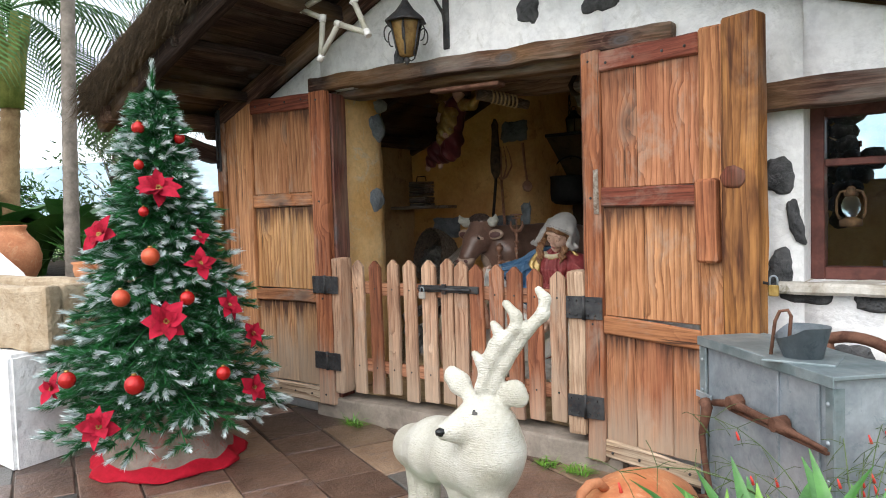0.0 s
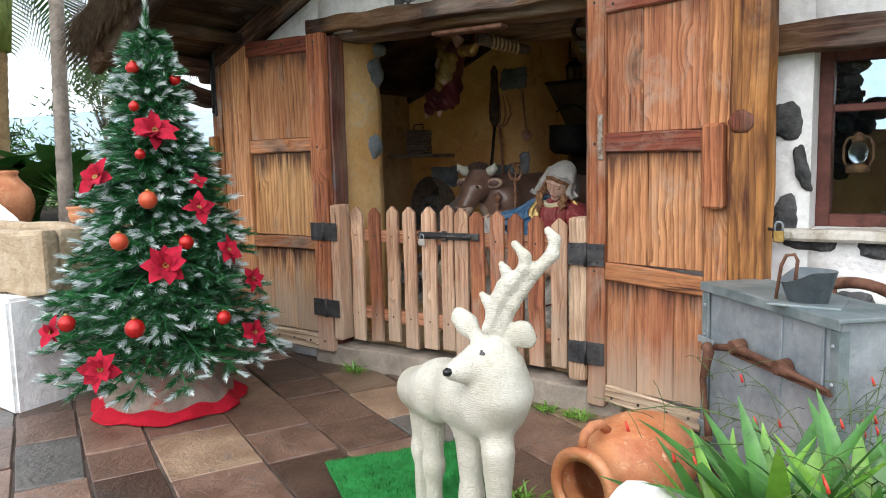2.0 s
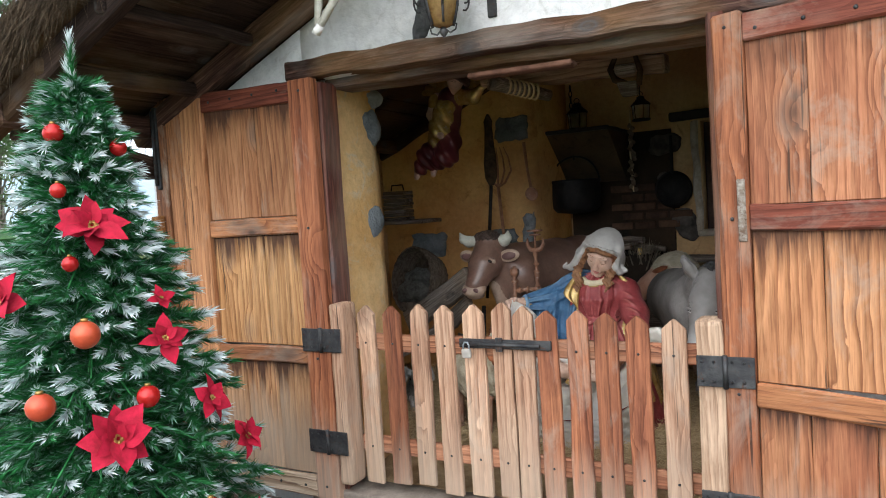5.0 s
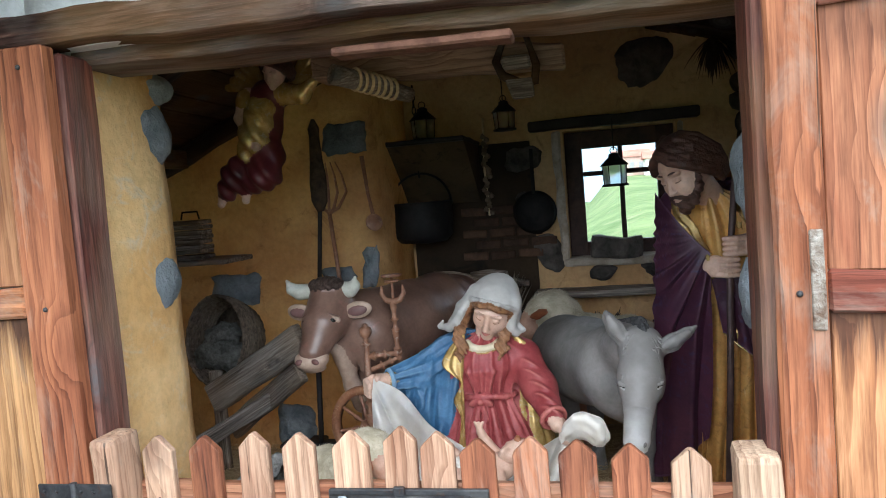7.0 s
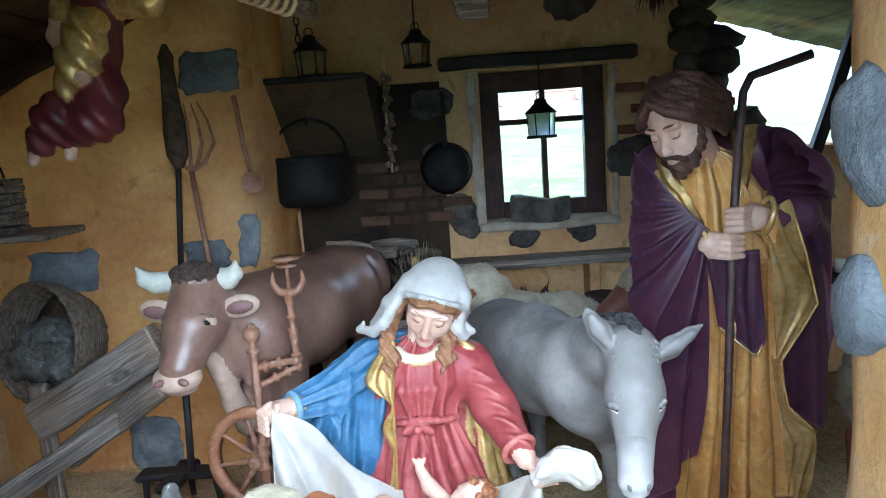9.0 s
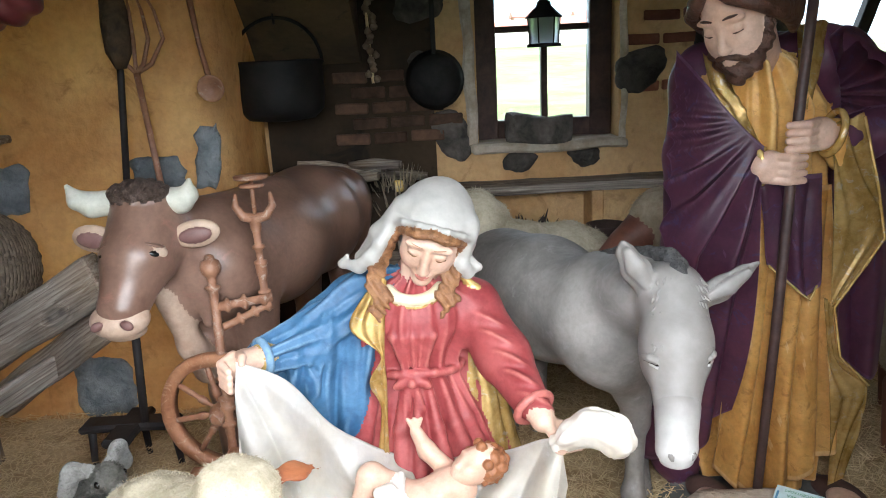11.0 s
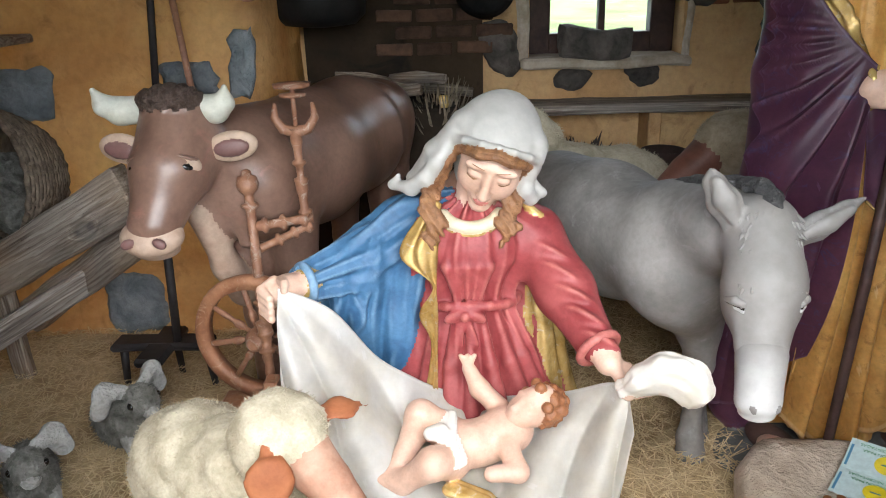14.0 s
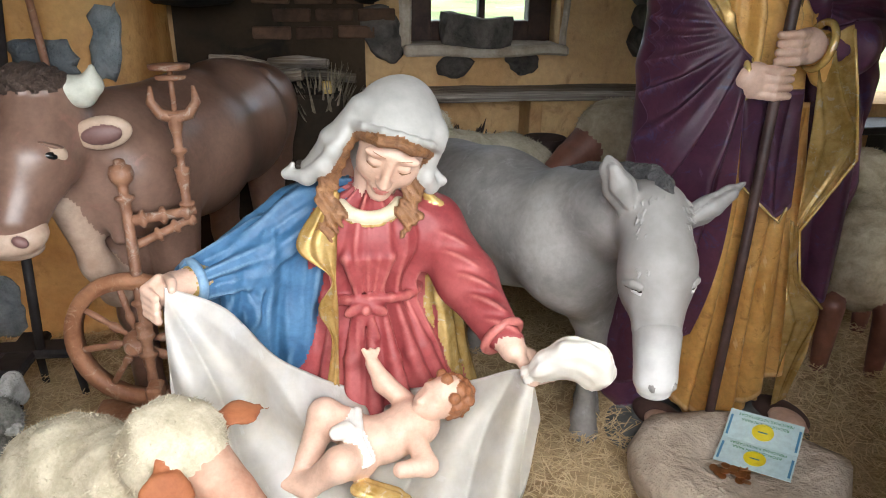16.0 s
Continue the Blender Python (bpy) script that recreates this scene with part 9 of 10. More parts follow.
bromeliad((3.12, -1.56, 0.3), "rosette of long green strap leaves", 0.42, 34, 1, 0.25)
bromeliad((3.3, -1.55, 0.3), "rosette of long green strap leaves beside the mill", 0.42, 34, 2, 0.1)
bromeliad((3.03, -1.62, 0.28), "rosette of bright yellow-green strap leaves", 0.34, 26, 3, 0.7)
bromeliad((3.48, -1.62, 0.28), "rosette of glossy dark green strap leaves", 0.4, 30, 5, 0.1)
bm = bmesh.new()
stone_lump(bm, (0, 0, 0), (0.16, 0.12, 0.17), 4, 0.15, 4)
solid("white_rock", bm, plain("white_rock", (0.62, 0.6, 0.56), (0.76, 0.75, 0.72), 0.85, scale=6, bumpy=0.5), "rounded white rock edging the plant bed", "rock", at=(2.885, -1.75, 0.34))
bm = bmesh.new()
prism(bm, [(2.75, -1.35), (2.75, -2.0), (4.2, -2.0), (4.2, -1.0), (3.3, -1.1)], -0.01, 0.24)
solid("plant_bed", bm, bpy.data.materials["garden_soil"], "low bed of dark soil for the foreground plants", "garden bed", "structure")

# thin stems with red tube flowers
cor = thing("coral_plant", "wispy green stems with small red tubular flowers", "plant", (3.25, -1.25, 0.24))
rnd = random.Random(8)
STEM = plain("thin_green_stem", (0.06, 0.1, 0.03), (0.12, 0.17, 0.06), 0.7, bumpy=0.0)
FLOWER = plain("coral_red_flower", (0.6, 0.03, 0.02), (0.7, 0.07, 0.04), 0.5, bumpy=0.0)
for i in range(26):
    a = rnd.uniform(0, 6.28)
    b = bmesh.new()
    p = Vector((0, 0, 0))
    d = Vector((math.cos(a) * 0.8, math.sin(a) * 0.8, 1.7)).normalized()
    pts = [p]
    L = rnd.uniform(0.5, 0.8)
    for s in range(8):
        p = p + d * L / 8
        d = (d + Vector((0, 0, -0.22))).normalized()
        pts.append(p)
    tube(b, pts, [0.0028 - 0.0002 * k for k in range(9)], 4)
    for s in range(3, 9):
        for q in range(3):
            e = Vector((rnd.uniform(-1, 1), rnd.uniform(-1, 1), rnd.uniform(-0.8, 0.5))).normalized() * rnd.uniform(0.05, 0.12)
            tube(b, [pts[s], pts[s] + e * 0.6, pts[s] + e + Vector((0, 0, -0.012))], 0.0011, 3)
    st = part("stem", b, STEM, cor)
    for s in range(rnd.randint(1, 3)):
        k = rnd.randint(4, 8)
        b = bmesh.new()
        o = pts[k] + Vector((rnd.uniform(-0.05, 0.05), rnd.uniform(-0.05, 0.05), -0.02))
        tube(b, [o, o + Vector((0.004, 0, -0.012)), o + Vector((0.008, 0.0, -0.026))], [0.0022, 0.004, 0.005], 6)
        part("flower", b, FLOWER, st)

# tufts of grass at the foot of the facade
for at, s in (((0.36, -0.09, 0), 1.0), ((1.72, -0.1, 0), 0.8), ((1.9, -0.12, 0), 0.9), ((2.3, -0.35, 0), 1.3), ((2.12, -1.05, 0), 1.1)):
    b = bmesh.new()
    rnd = random.Random(int(at[0] * 100))
    for i in range(60):
        strap_leaf(b, (rnd.uniform(-0.07, 0.07) * s, rnd.uniform(-0.03, 0.03) * s, 0), Vector((rnd.uniform(-1, 1), rnd.uniform(-1, 1), 1.1)), rnd.uniform(0.05, 0.1) * s, 0.004 * s, 1.2, n=3)
    solid("weed_tuft", b, LEAF_L, "small green weed growing between slab and wall", "weed", at=at)


# palms
def palm(at, height, r, trunk_mat, label, fronds, flen, seed, bend=0.1, sheath=False):
    ob = thing("palm_tree", label, "palm tree", at)
    rnd = random.Random(seed)
    b = bmesh.new()
    pts, rad = [], []
    n = int(height / 0.055)
    for i in range(n):
        f = i / n
        pts.append((bend * f * f, bend * 0.4 * f, f * height))
        rad.append(r * (1.15 - 0.25 * f) * (1.0 + 0.07 * (i % 2)))
    tube(b, pts, rad, 14)
    part("trunk", b, trunk_mat, ob)
    top = Vector(pts[-1])
    if sheath:
        b = bmesh.new()
        for i in range(6):
            a = i * 1.05
            tube(b, [top + Vector((0.04 * math.cos(a), 0.04 * math.sin(a), -0.1)), top + Vector((0.09 * math.cos(a), 0.09 * math.sin(a), 0.35)), top + Vector((0.2 * math.cos(a), 0.2 * math.sin(a), 0.9))], [0.09, 0.08, 0.04], 8)
        part("leaf_sheath", b, plain("green_leaf_sheath", (0.12, 0.14, 0.03), (0.25, 0.26, 0.07), 0.6), ob)
        top = top + Vector((0, 0, 0.95))
    for i in range(fronds):
        a = i * 2.4 + rnd.uniform(-0.3, 0.3)
        d = Vector((math.cos(a), math.sin(a), rnd.uniform(0.1, 1.3))).normalized()
        b = bmesh.new()
        p, spine = top.copy(), [top.copy()]
        for s in range(12):
            p = p + d * flen / 12
            d = (d + Vector((0, 0, -0.16))).normalized()
            spine.append(p.copy())
        tube(b, spine, [0.014 - 0.001 * s for s in range(13)], 5)
        for s in range(2, 12):
            ax = (spine[s + 1] - spine[s]).normalized()
            sd = ax.cross(Vector((0, 0, 1)))
            sd = sd.normalized() if sd.length > 0.01 else Vector((1, 0, 0))
            for q in range(3):
                o = spine[s].lerp(spine[s + 1], q / 3)
                for w in (-1, 1):
                    L = flen * 0.3 * math.sin(math.pi * (s + q / 3) / 13.5)
                    e = o + (sd * w + ax * 0.5).normalized() * L * 0.6 + Vector((0, 0, -0.12 * L))
                    e2 = o + (sd * w * 0.9 + ax * 0.55).normalized() * L + Vector((0, 0, -0.55 * L))
                    t = ax * 0.014
                    v = [b.verts.new(o - t), b.verts.new(o + t), b.verts.new(e + t * 0.8), b.verts.new(e - t * 0.8), b.verts.new(e2)]
                    b.faces.new((v[0], v[1], v[2], v[3]))
                    b.faces.new((v[3], v[2], v[4]))
        part("frond", b, LEAF_G, ob)
    return ob


palm((-2.87, -0.2, 0.75), 4.2, 0.055, TRUNK, "slender grey ringed palm trunk beyond the terrace", 9, 1.4, 1, 0.2)
palm((-5.1, 0.2, 0.7), 2.05, 0.1, TRUNK_T, "palm with tawny ringed trunk and green leaf sheath", 16, 2.2, 2, 0.15, True)
palm((-6.2, 0.35, 0.7), 4.3, 0.09, TRUNK, "grey palm trunk among the garden plants", 12, 1.8, 3, 0.3)
palm((-7.4, 0.2, 0.7), 4.2, 0.12, TRUNK_T, "tawny palm trunk far in the garden", 12, 1.9, 5, -0.3)

for i, (x, y, s, n) in enumerate([(-4.2, 0.0, 1.35, 11), (-3.5, 0.6, 1.2, 10), (-4.9, -0.35, 1.6, 10), (-2.4, 0.6, 0.9, 9), (-1.8, 1.2, 0.8, 9), (-6.0, -0.6, 1.9, 10), (-4.6, 0.9, 1.5, 10)]):
    ob = thing("banana_plant", "broad-leaved green garden plant", "plant", (x, y, 0.78), group="broad-leaved plants")
    rnd = random.Random(i + 30)
    for j in range(n):
        a = j * 2.4 + i
        b = bmesh.new()
        strap_leaf(b, (0, 0, 0), Vector((math.cos(a), math.sin(a), 1.6)), s * rnd.uniform(0.7, 1.0), s * 0.17, 1.0, n=9, fold=0.3)
        part("leaf", b, LEAF_G, ob)
for i, (x, y, s) in enumerate([(-3.3, 0.1, 0.5), (-2.7, 0.7, 0.55), (-4.2, 0.6, 0.6), (-2.1, 0.9, 0.55), (-3.6, 1.2, 0.7), (-6.0, 1.5, 0.9), (-5.4, 1.9, 0.8)]):
    ob = thing("agave", "spiky grey-green agave rosette", "plant", (x, y, 0.95), group="agaves")
    for j in range(22):
        a = j * 2.4
        b = bmesh.new()
        strap_leaf(b, (0, 0, 0), Vector((math.cos(a), math.sin(a), 1.8 - 1.6 * j / 22)), s, s * 0.06, 0.5, n=5)
        part("leaf", b, LEAF_B, ob)


def bush(name, at, h, r, label, mat, seed, leaf=0.05, clumps=60, per=60, trunk=True):
    """A loose tree: trunk, limbs and a crown of small leaves in uneven clumps."""
    ob = thing(name, label, "tree", at)
    rnd = random.Random(seed)
    b = bmesh.new()
    tube(b, [(0, 0, 0), (0.02, 0.02, h * 0.5), (0, 0.03, h * 0.9)], [0.05 * h / 2, 0.035 * h / 2, 0.01], 8)
    tips = []
    for i in range(clumps):
        a, f = rnd.uniform(0, 6.28), rnd.uniform(0.2, 1.0)
        rr = r * math.sin(math.pi * (0.15 + 0.8 * f)) ** 0.7 * rnd.uniform(0.4, 1.05)
        tip = Vector((rr * math.cos(a), rr * math.sin(a), h * f))
        tube(b, [(0, 0, h * f * 0.7), tip], [0.012, 0.004], 4)
        tips.append(tip)
    part("trunk", b, TRUNK, ob)
    b = bmesh.new()
    for tip in tips:
        for j in range(per):
            o = tip + Vector((rnd.gauss(0, 1), rnd.gauss(0, 1), rnd.gauss(0, 0.8))) * r * 0.14
            d = Vector((rnd.uniform(-1, 1), rnd.uniform(-1, 1), rnd.uniform(-0.6, 1))).normalized() * leaf
            w = d.orthogonal().normalized() * leaf * 0.16
            b.faces.new([b.verts.new(o - w), b.verts.new(o + w), b.verts.new(o + d)])
    part("crown", b, mat, ob)


PINE_G = plain("grey_green_pine", (0.07, 0.12, 0.05), (0.16, 0.22, 0.11), 0.8, scale=3, bumpy=0.0)
bush("pine_tree", (-7.9, 3.0, 0.2), 2.7, 1.0, "feathery grey-green pine beyond the terrace", PINE_G, 5, 0.11, 46, 60)
bush("shrub", (-8.5, 1.5, 0.2), 1.7, 1.3, "dense green shrub in the garden", LEAF_G, 6, 0.1, 60, 70)
bush("shrub", (-2.2, 2.4, 0.2), 1.9, 0.7, "light green shrub beside the stable", LEAF_L, 7, 0.08, 60, 70)


# far houses on the slope behind the back window
HOUSE_W = plain("far_house_wall", (0.62, 0.58, 0.54), (0.78, 0.75, 0.7), 0.9, scale=0.6)
HOUSE_P = plain("far_house_pink", (0.55, 0.36, 0.3), (0.66, 0.46, 0.4), 0.9, scale=0.6)
HOUSE_G = plain("far_window_grey", (0.3, 0.3, 0.3), (0.4, 0.4, 0.39), 0.5)
HOUSE_R = plain("far_house_roof", (0.36, 0.15, 0.1), (0.5, 0.24, 0.17), 0.9, scale=0.8)
for i, (x, y, w, h) in enumerate([(7.4, 62, 4.2, 1.7), (10.6, 66, 3.4, 2.6), (13.6, 62, 3.8, 1.9), (16.6, 68, 3.6, 2.4), (4.4, 66, 3.0, 1.9), (20.0, 64, 4.0, 1.8)]):
    z = -0.06 - min((math.hypot(x - 1.5, y) - 7) * 0.06, 9) + (y - 8) * 0.11 - 0.4
    ob = thing("house", "small pale house with a red tiled roof", "house", (x, y, z), group="far houses")
    b = bmesh.new()
    box(b, (-w / 2, -1.5, 0), (w / 2, 1.5, h))
    part("wall", b, HOUSE_P if i % 3 == 1 else HOUSE_W, ob)
    b = bmesh.new()
    a = [b.verts.new((sx * (w / 2 + 0.2), sy, zz)) for sx in (-1, 1) for sy, zz in ((-1.7, h), (1.7, h), (0, h + 0.7))]
    for q in ((0, 2, 1), (3, 4, 5), (0, 3, 5, 2), (1, 2, 5, 4), (0, 1, 4, 3)):
        b.faces.new([a[k] for k in q])
    part("roof", b, HOUSE_R, ob)
    for k in range(3):
        b = bmesh.new()
        box(b, (-w * 0.36 + k * w * 0.28, -1.53, h * 0.4), (-w * 0.36 + k * w * 0.28 + 0.45, -1.49, h * 0.75))
        part("window", b, HOUSE_G, ob)

# ---- things inside ----

# manger: planks that run back to the wall
manger = thing("manger", "rough grey plank manger rail beside the ox", "manger", (-0.3, 1.95, 0.15))


def board(parent, name, a, b, w, t, mat, seed, up=(0, 0, 1)):
    a, b = Vector(a), Vector(b)
    x = (b - a).normalized()
    z = (Vector(up) - x * x.dot(Vector(up))).normalized()
    y = z.cross(x)
    m = Matrix((x, y, z)).transposed().to_4x4()
    bb = bmesh.new()
    box(bb, (0, -t / 2, -w / 2), ((b - a).length, t / 2, w / 2), 0.008, 10, 0.01, seed)
    ob = part(name, bb, mat, parent)
    ob.matrix_local = Matrix.Translation(a - parent.location) @ m
    return ob


board(manger, "plank", (0.02, 1.72, 0.97), (-0.66, 1.95, 0.6), 0.165, 0.07, W_GREY, 1)
board(manger, "plank", (-0.05, 1.82, 0.78), (-0.64, 2.1, 0.38), 0.125, 0.05, W_GREY, 2)
board(manger, "plank", (-0.25, 1.95, 0.62), (-0.75, 1.75, 0.35), 0.09, 0.04, W_GREY, 5)
board(manger, "post", (-0.66, 2.0, 0.75), (-0.66, 2.02, 0.16), 0.07, 0.05, W_GREY, 4, (1, 0, 0))

# spinning wheel
sw = thing("spinning_wheel", "worn wooden spinning wheel with turned posts", "spinning wheel", (0.42, 1.5, 0.2))
hub = Vector((0.405, 1.53, 0.568)) - sw.location
wm = Matrix.Translation(hub) @ Matrix.Rotation(radians(-10), 4, "Z") @ Matrix.Rotation(radians(90), 4, "X") @ Matrix.Scale(1.08, 4)
bm = bmesh.new()
prof = [(0.148, -0.018), (0.18, -0.02), (0.186, 0.0), (0.18, 0.02), (0.148, 0.018), (0.148, -0.018)]
rings = []
for i in range(48):
    a = 2 * math.pi * i / 48
    rings.append([bm.verts.new(wm @ Vector((r * math.cos(a), r * math.sin(a), z))) for r, z in prof[:-1]])
for i in range(48):
    for k in range(5):
        f = bm.faces.new((rings[i][k], rings[i][(k + 1) % 5], rings[(i + 1) % 48][(k + 1) % 5], rings[(i + 1) % 48][k]))
        f.smooth = True
part("rim", bm, W_WHEEL, sw)
TURNED = [(0.006, 0.0), (0.007, 0.02), (0.012, 0.03), (0.012, 0.045), (0.007, 0.055), (0.009, 0.08), (0.0075, 0.122)]
for i in range(8):
    a = 2 * math.pi * i / 8 + 0.2
    bm = bmesh.new()
    m2 = wm @ Matrix.Rotation(a, 4, "Z") @ Matrix.Rotation(radians(90), 4, "Y") @ Matrix.Translation((0, 0, 0.028))
    lathe(bm, TURNED, 10, m2)
    part("spoke", bm, W_TURN, sw)
bm = bmesh.new()
lathe(bm, [(0.012, -0.05), (0.02, -0.045), (0.032, -0.02), (0.034, 0.02), (0.02, 0.045), (0.012, 0.05)], 16, wm)
part("hub", bm, W_TURN, sw)


def turned_post(name, a, b, r, seed, knob=True):
    a, b = Vector(a) - sw.location, Vector(b) - sw.location
    d = b - a
    m = Matrix.Translation(a) @ d.to_track_quat("Z", "Y").to_matrix().to_4x4()
    rnd = random.Random(seed)
    L, z, prof = d.length, 0.0, []
    while z < L:
        w = rnd.choice((0.7, 0.8, 1.15, 0.75))
        s = rnd.uniform(0.02, 0.05)
        prof += [(r * w, z), (r * w * 1.05, min(z + s * 0.8, L))]
        if rnd.random() < 0.6:
            prof += [(r * 1.35, min(z + s, L)), (r * 1.35, min(z + s + 0.008, L))]
        z += s + 0.012
    if knob:
        prof += [(r * 0.8, L), (r * 1.5, L + 0.012), (r * 1.75, L + 0.03), (r * 1.5, L + 0.05), (r * 0.8, L + 0.055), (r * 0.8, L + 0.065), (r * 0.3, L + 0.07)]
    bb = bmesh.new()
    lathe(bb, prof, 14, m)
    part(name, bb, W_TURN, sw)


turned_post("front_post", (0.455, 1.42, 0.3), (0.41, 1.58, 0.99), 0.018, 1)
turned_post("rear_post", (0.557, 1.61, 0.9), (0.55, 1.62, 1.165), 0.015, 2, False)
turned_post("cross_arm", (0.41, 1.56, 0.9), (0.575, 1.62, 0.905), 0.018, 3, False)
turned_post("cross_arm", (0.42, 1.56, 0.83), (0.57, 1.62, 0.885), 0.015, 4, False)
bm = bmesh.new()
fork = Vector((0.552, 1.62, 1.175)) - sw.location
tube(bm, [fork + Vector(p) for p in ((-0.052, 0.0, 0.06), (-0.056, 0, 0.02), (-0.035, 0, -0.012), (0, 0, -0.02), (0.035, 0, -0.012), (0.056, 0, 0.02), (0.052, 0, 0.06))], [0.005, 0.012, 0.015, 0.018, 0.015, 0.012, 0.005], 10)
part("fork", bm, W_TURN, sw)
bm = bmesh.new()
tube(bm, [fork + Vector((0, 0, -0.02)), fork + Vector((0, 0, 0.11))], 0.007, 8)
lathe(bm, [(0.005, 0.0), (0.05, 0.002), (0.052, 0.012), (0.006, 0.016)], 18, Matrix.Translation(fork + Vector((0, 0, 0.1))))
lathe(bm, [(0.005, 0.0), (0.036, 0.002), (0.038, 0.01), (0.006, 0.012)], 18, Matrix.Translation(fork + Vector((0, 0, 0.075))))
part("distaff", bm, W_TURN, sw)
bm = bmesh.new()
box(bm, (0.02, -0.12, 0.1), (0.06, -0.06, 0.3), 0.006)
box(bm, (-0.2, -0.0, 0.05), (0.08, 0.2, 0.09), 0.008)
part("bench", bm, W_WHEEL, sw)
for x, y in ((-0.17, 0.03), (-0.17, 0.17), (0.05, 0.03), (0.05, 0.17)):
    bm = bmesh.new()
    tube(bm, [(x, y, 0.06), (x * 1.1, y, -0.05)], 0.014, 8)
    part("leg", bm, W_WHEEL, sw)
bm = bmesh.new()
lathe(bm, [(0.11, 0.0), (0.12, 0.01), (0.11, 0.03), (0.05, 0.04), (0.001, 0.042)], 24)
solid("flat_stone", bm, BASE_GREY, "round grey stone slab lying by the spinning wheel", "stone", at=(0.3, 1.62, 0.15))

# small black stool
st = thing("stool", "small black wooden stool with iron post", "stool", (-0.1, 1.95, 0.19))
bm = bmesh.new()
box(bm, (-0.16, -0.05, 0.13), (0.2, 0.05, 0.16), 0.01, 6, 0.006)
box(bm, (-0.03, -0.16, 0.125), (0.07, 0.12, 0.158), 0.01, 6, 0.006)
part("seat", bm, W_BLACK, st)
for x, y in ((-0.13, 0.0), (0.02, -0.13), (0.17, 0.0), (0.02, 0.1)):
    bm = bmesh.new()
    tube(bm, [(x, y, 0.13), (x * 1.1, y * 1.1, -0.04)], [0.016, 0.012], 8)
    part("leg", bm, W_BLACK, st)
bm = bmesh.new()
tube(bm, [(0.08, -0.02, 0.15), (0.1, -0.02, 0.55)], 0.016, 8)
part("post", bm, W_BLACK, st)

# tools leaning on the ochre wall
bm = bmesh.new()
tube(bm, [(-0.13, 2.26, 0.75), (-0.06, 2.3, 1.6), (-0.045, 2.3, 2.1)], [0.014, 0.014, 0.012], 8)
pole = thing("fire_pole", "dark pole with a bound bundle leaning on the wall", "pole", (0, 0, 0))
part("shaft", bm, W_BLACK, pole)
bm = bmesh.new()
lathe(bm, [(0.02, 1.62), (0.05, 1.68), (0.055, 1.78), (0.04, 1.9), (0.03, 2.05), (0.035, 2.1), (0.01, 2.15)], 14, Matrix.Translation((-0.045, 2.29, 0)), wob=0.012)
part("binding", bm, plain("dark_bundle", (0.05, 0.035, 0.025), (0.12, 0.08, 0.05), 0.9, scale=20, bumpy=0.9), pole, "dark bound bundle")
fork = thing("hay_fork", "wooden hay fork with curved tines leaning on the wall", "hay fork", (0, 0, 0))
bm = bmesh.new()
tube(bm, [(0.06, 2.27, 0.9), (0.0, 2.3, 1.6)], 0.013, 8)
part("shaft", bm, W_TURN, fork)
for s in (-1, 0, 1, 2):
    bm = bmesh.new()
    tube(bm, [(0.0, 2.3, 1.6), (0.03 * s, 2.3, 1.63), (0.055 * s + 0.01, 2.29, 1.72), (0.045 * s + 0.01, 2.29, 1.82), (0.03 * s, 2.3, 1.9)], [0.01, 0.009, 0.008, 0.006, 0.003], 6)
    part("tine", bm, W_TURN, fork)

spoon = thing("wooden_ladle", "pale wooden ladle hanging beside the hearth", "ladle", (0.27, 2.32, 1.5))
bm = bmesh.new()
tube(bm, [(-0.05, 0, 0.42), (-0.03, 0, 0.2), (-0.005, -0.01, 0.07)], [0.014, 0.01, 0.012], 8)
part("handle", bm, W_TURN, spoon)
bm = bmesh.new()
m = Matrix.Translation((0, -0.02, 0.03)) @ Matrix.Rotation(radians(100), 4, "X")
lathe(bm, [(0.01, -0.03), (0.04, -0.02), (0.052, 0.0), (0.05, 0.004), (0.036, -0.012), (0.002, -0.018)], 20, m)
part("bowl", bm, W_TURN, spoon)
bm = bmesh.new()
tube(bm, [(0.201, 2.66, 1.9), (0.211, 2.63, 1.62)], 0.008, 6)
lathe(bm, [(0.001, -0.015), (0.045, -0.01), (0.062, 0.0), (0.058, 0.004), (0.04, -0.004), (0.001, -0.006)], 18, Matrix.Translation((0.211, 2.62, 1.515)) @ Matrix.Rotation(radians(82), 4, "X") @ Matrix.Diagonal((0.85, 1.5, 1, 1)))
solid("iron_scoop", bm, BLACK_IRON, "black iron scoop hanging beside the hearth", "scoop")

# cauldron on a chain
pot = thing("cauldron", "large black iron cauldron hanging over the hearth", "cauldron", (0.423, 2.85, 1.356))
bm = bmesh.new()
lathe(bm, [(0.05, 0.0), (0.15, 0.012), (0.19, 0.05), (0.2, 0.12), (0.198, 0.24), (0.208, 0.262), (0.2, 0.27), (0.19, 0.26), (0.18, 0.1), (0.12, 0.03), (0.02, 0.02)], 36)
part("pot", bm, BLACK_IRON, pot, smooth=True)
bm = bmesh.new()
tube(bm, [(0.2 * math.cos(a), 0.0, 0.255 + 0.2 * math.sin(a)) for a in np.linspace(0, math.pi, 20)], 0.008, 8)
part("handle", bm, BLACK_IRON, pot)
bm = bmesh.new()
for i in range(13):
    z = 0.455 + i * 0.045
    tube(bm, [(0.012 * math.cos(a) * (i % 2), 0.012 * math.cos(a) * (1 - i % 2), z + 0.028 * math.sin(a)) for a in np.linspace(0, 2 * math.pi, 11)[:-1]], 0.004, 5, closed=True)
part("chain", bm, BLACK_IRON, pot, "black iron chain")
bm = bmesh.new()
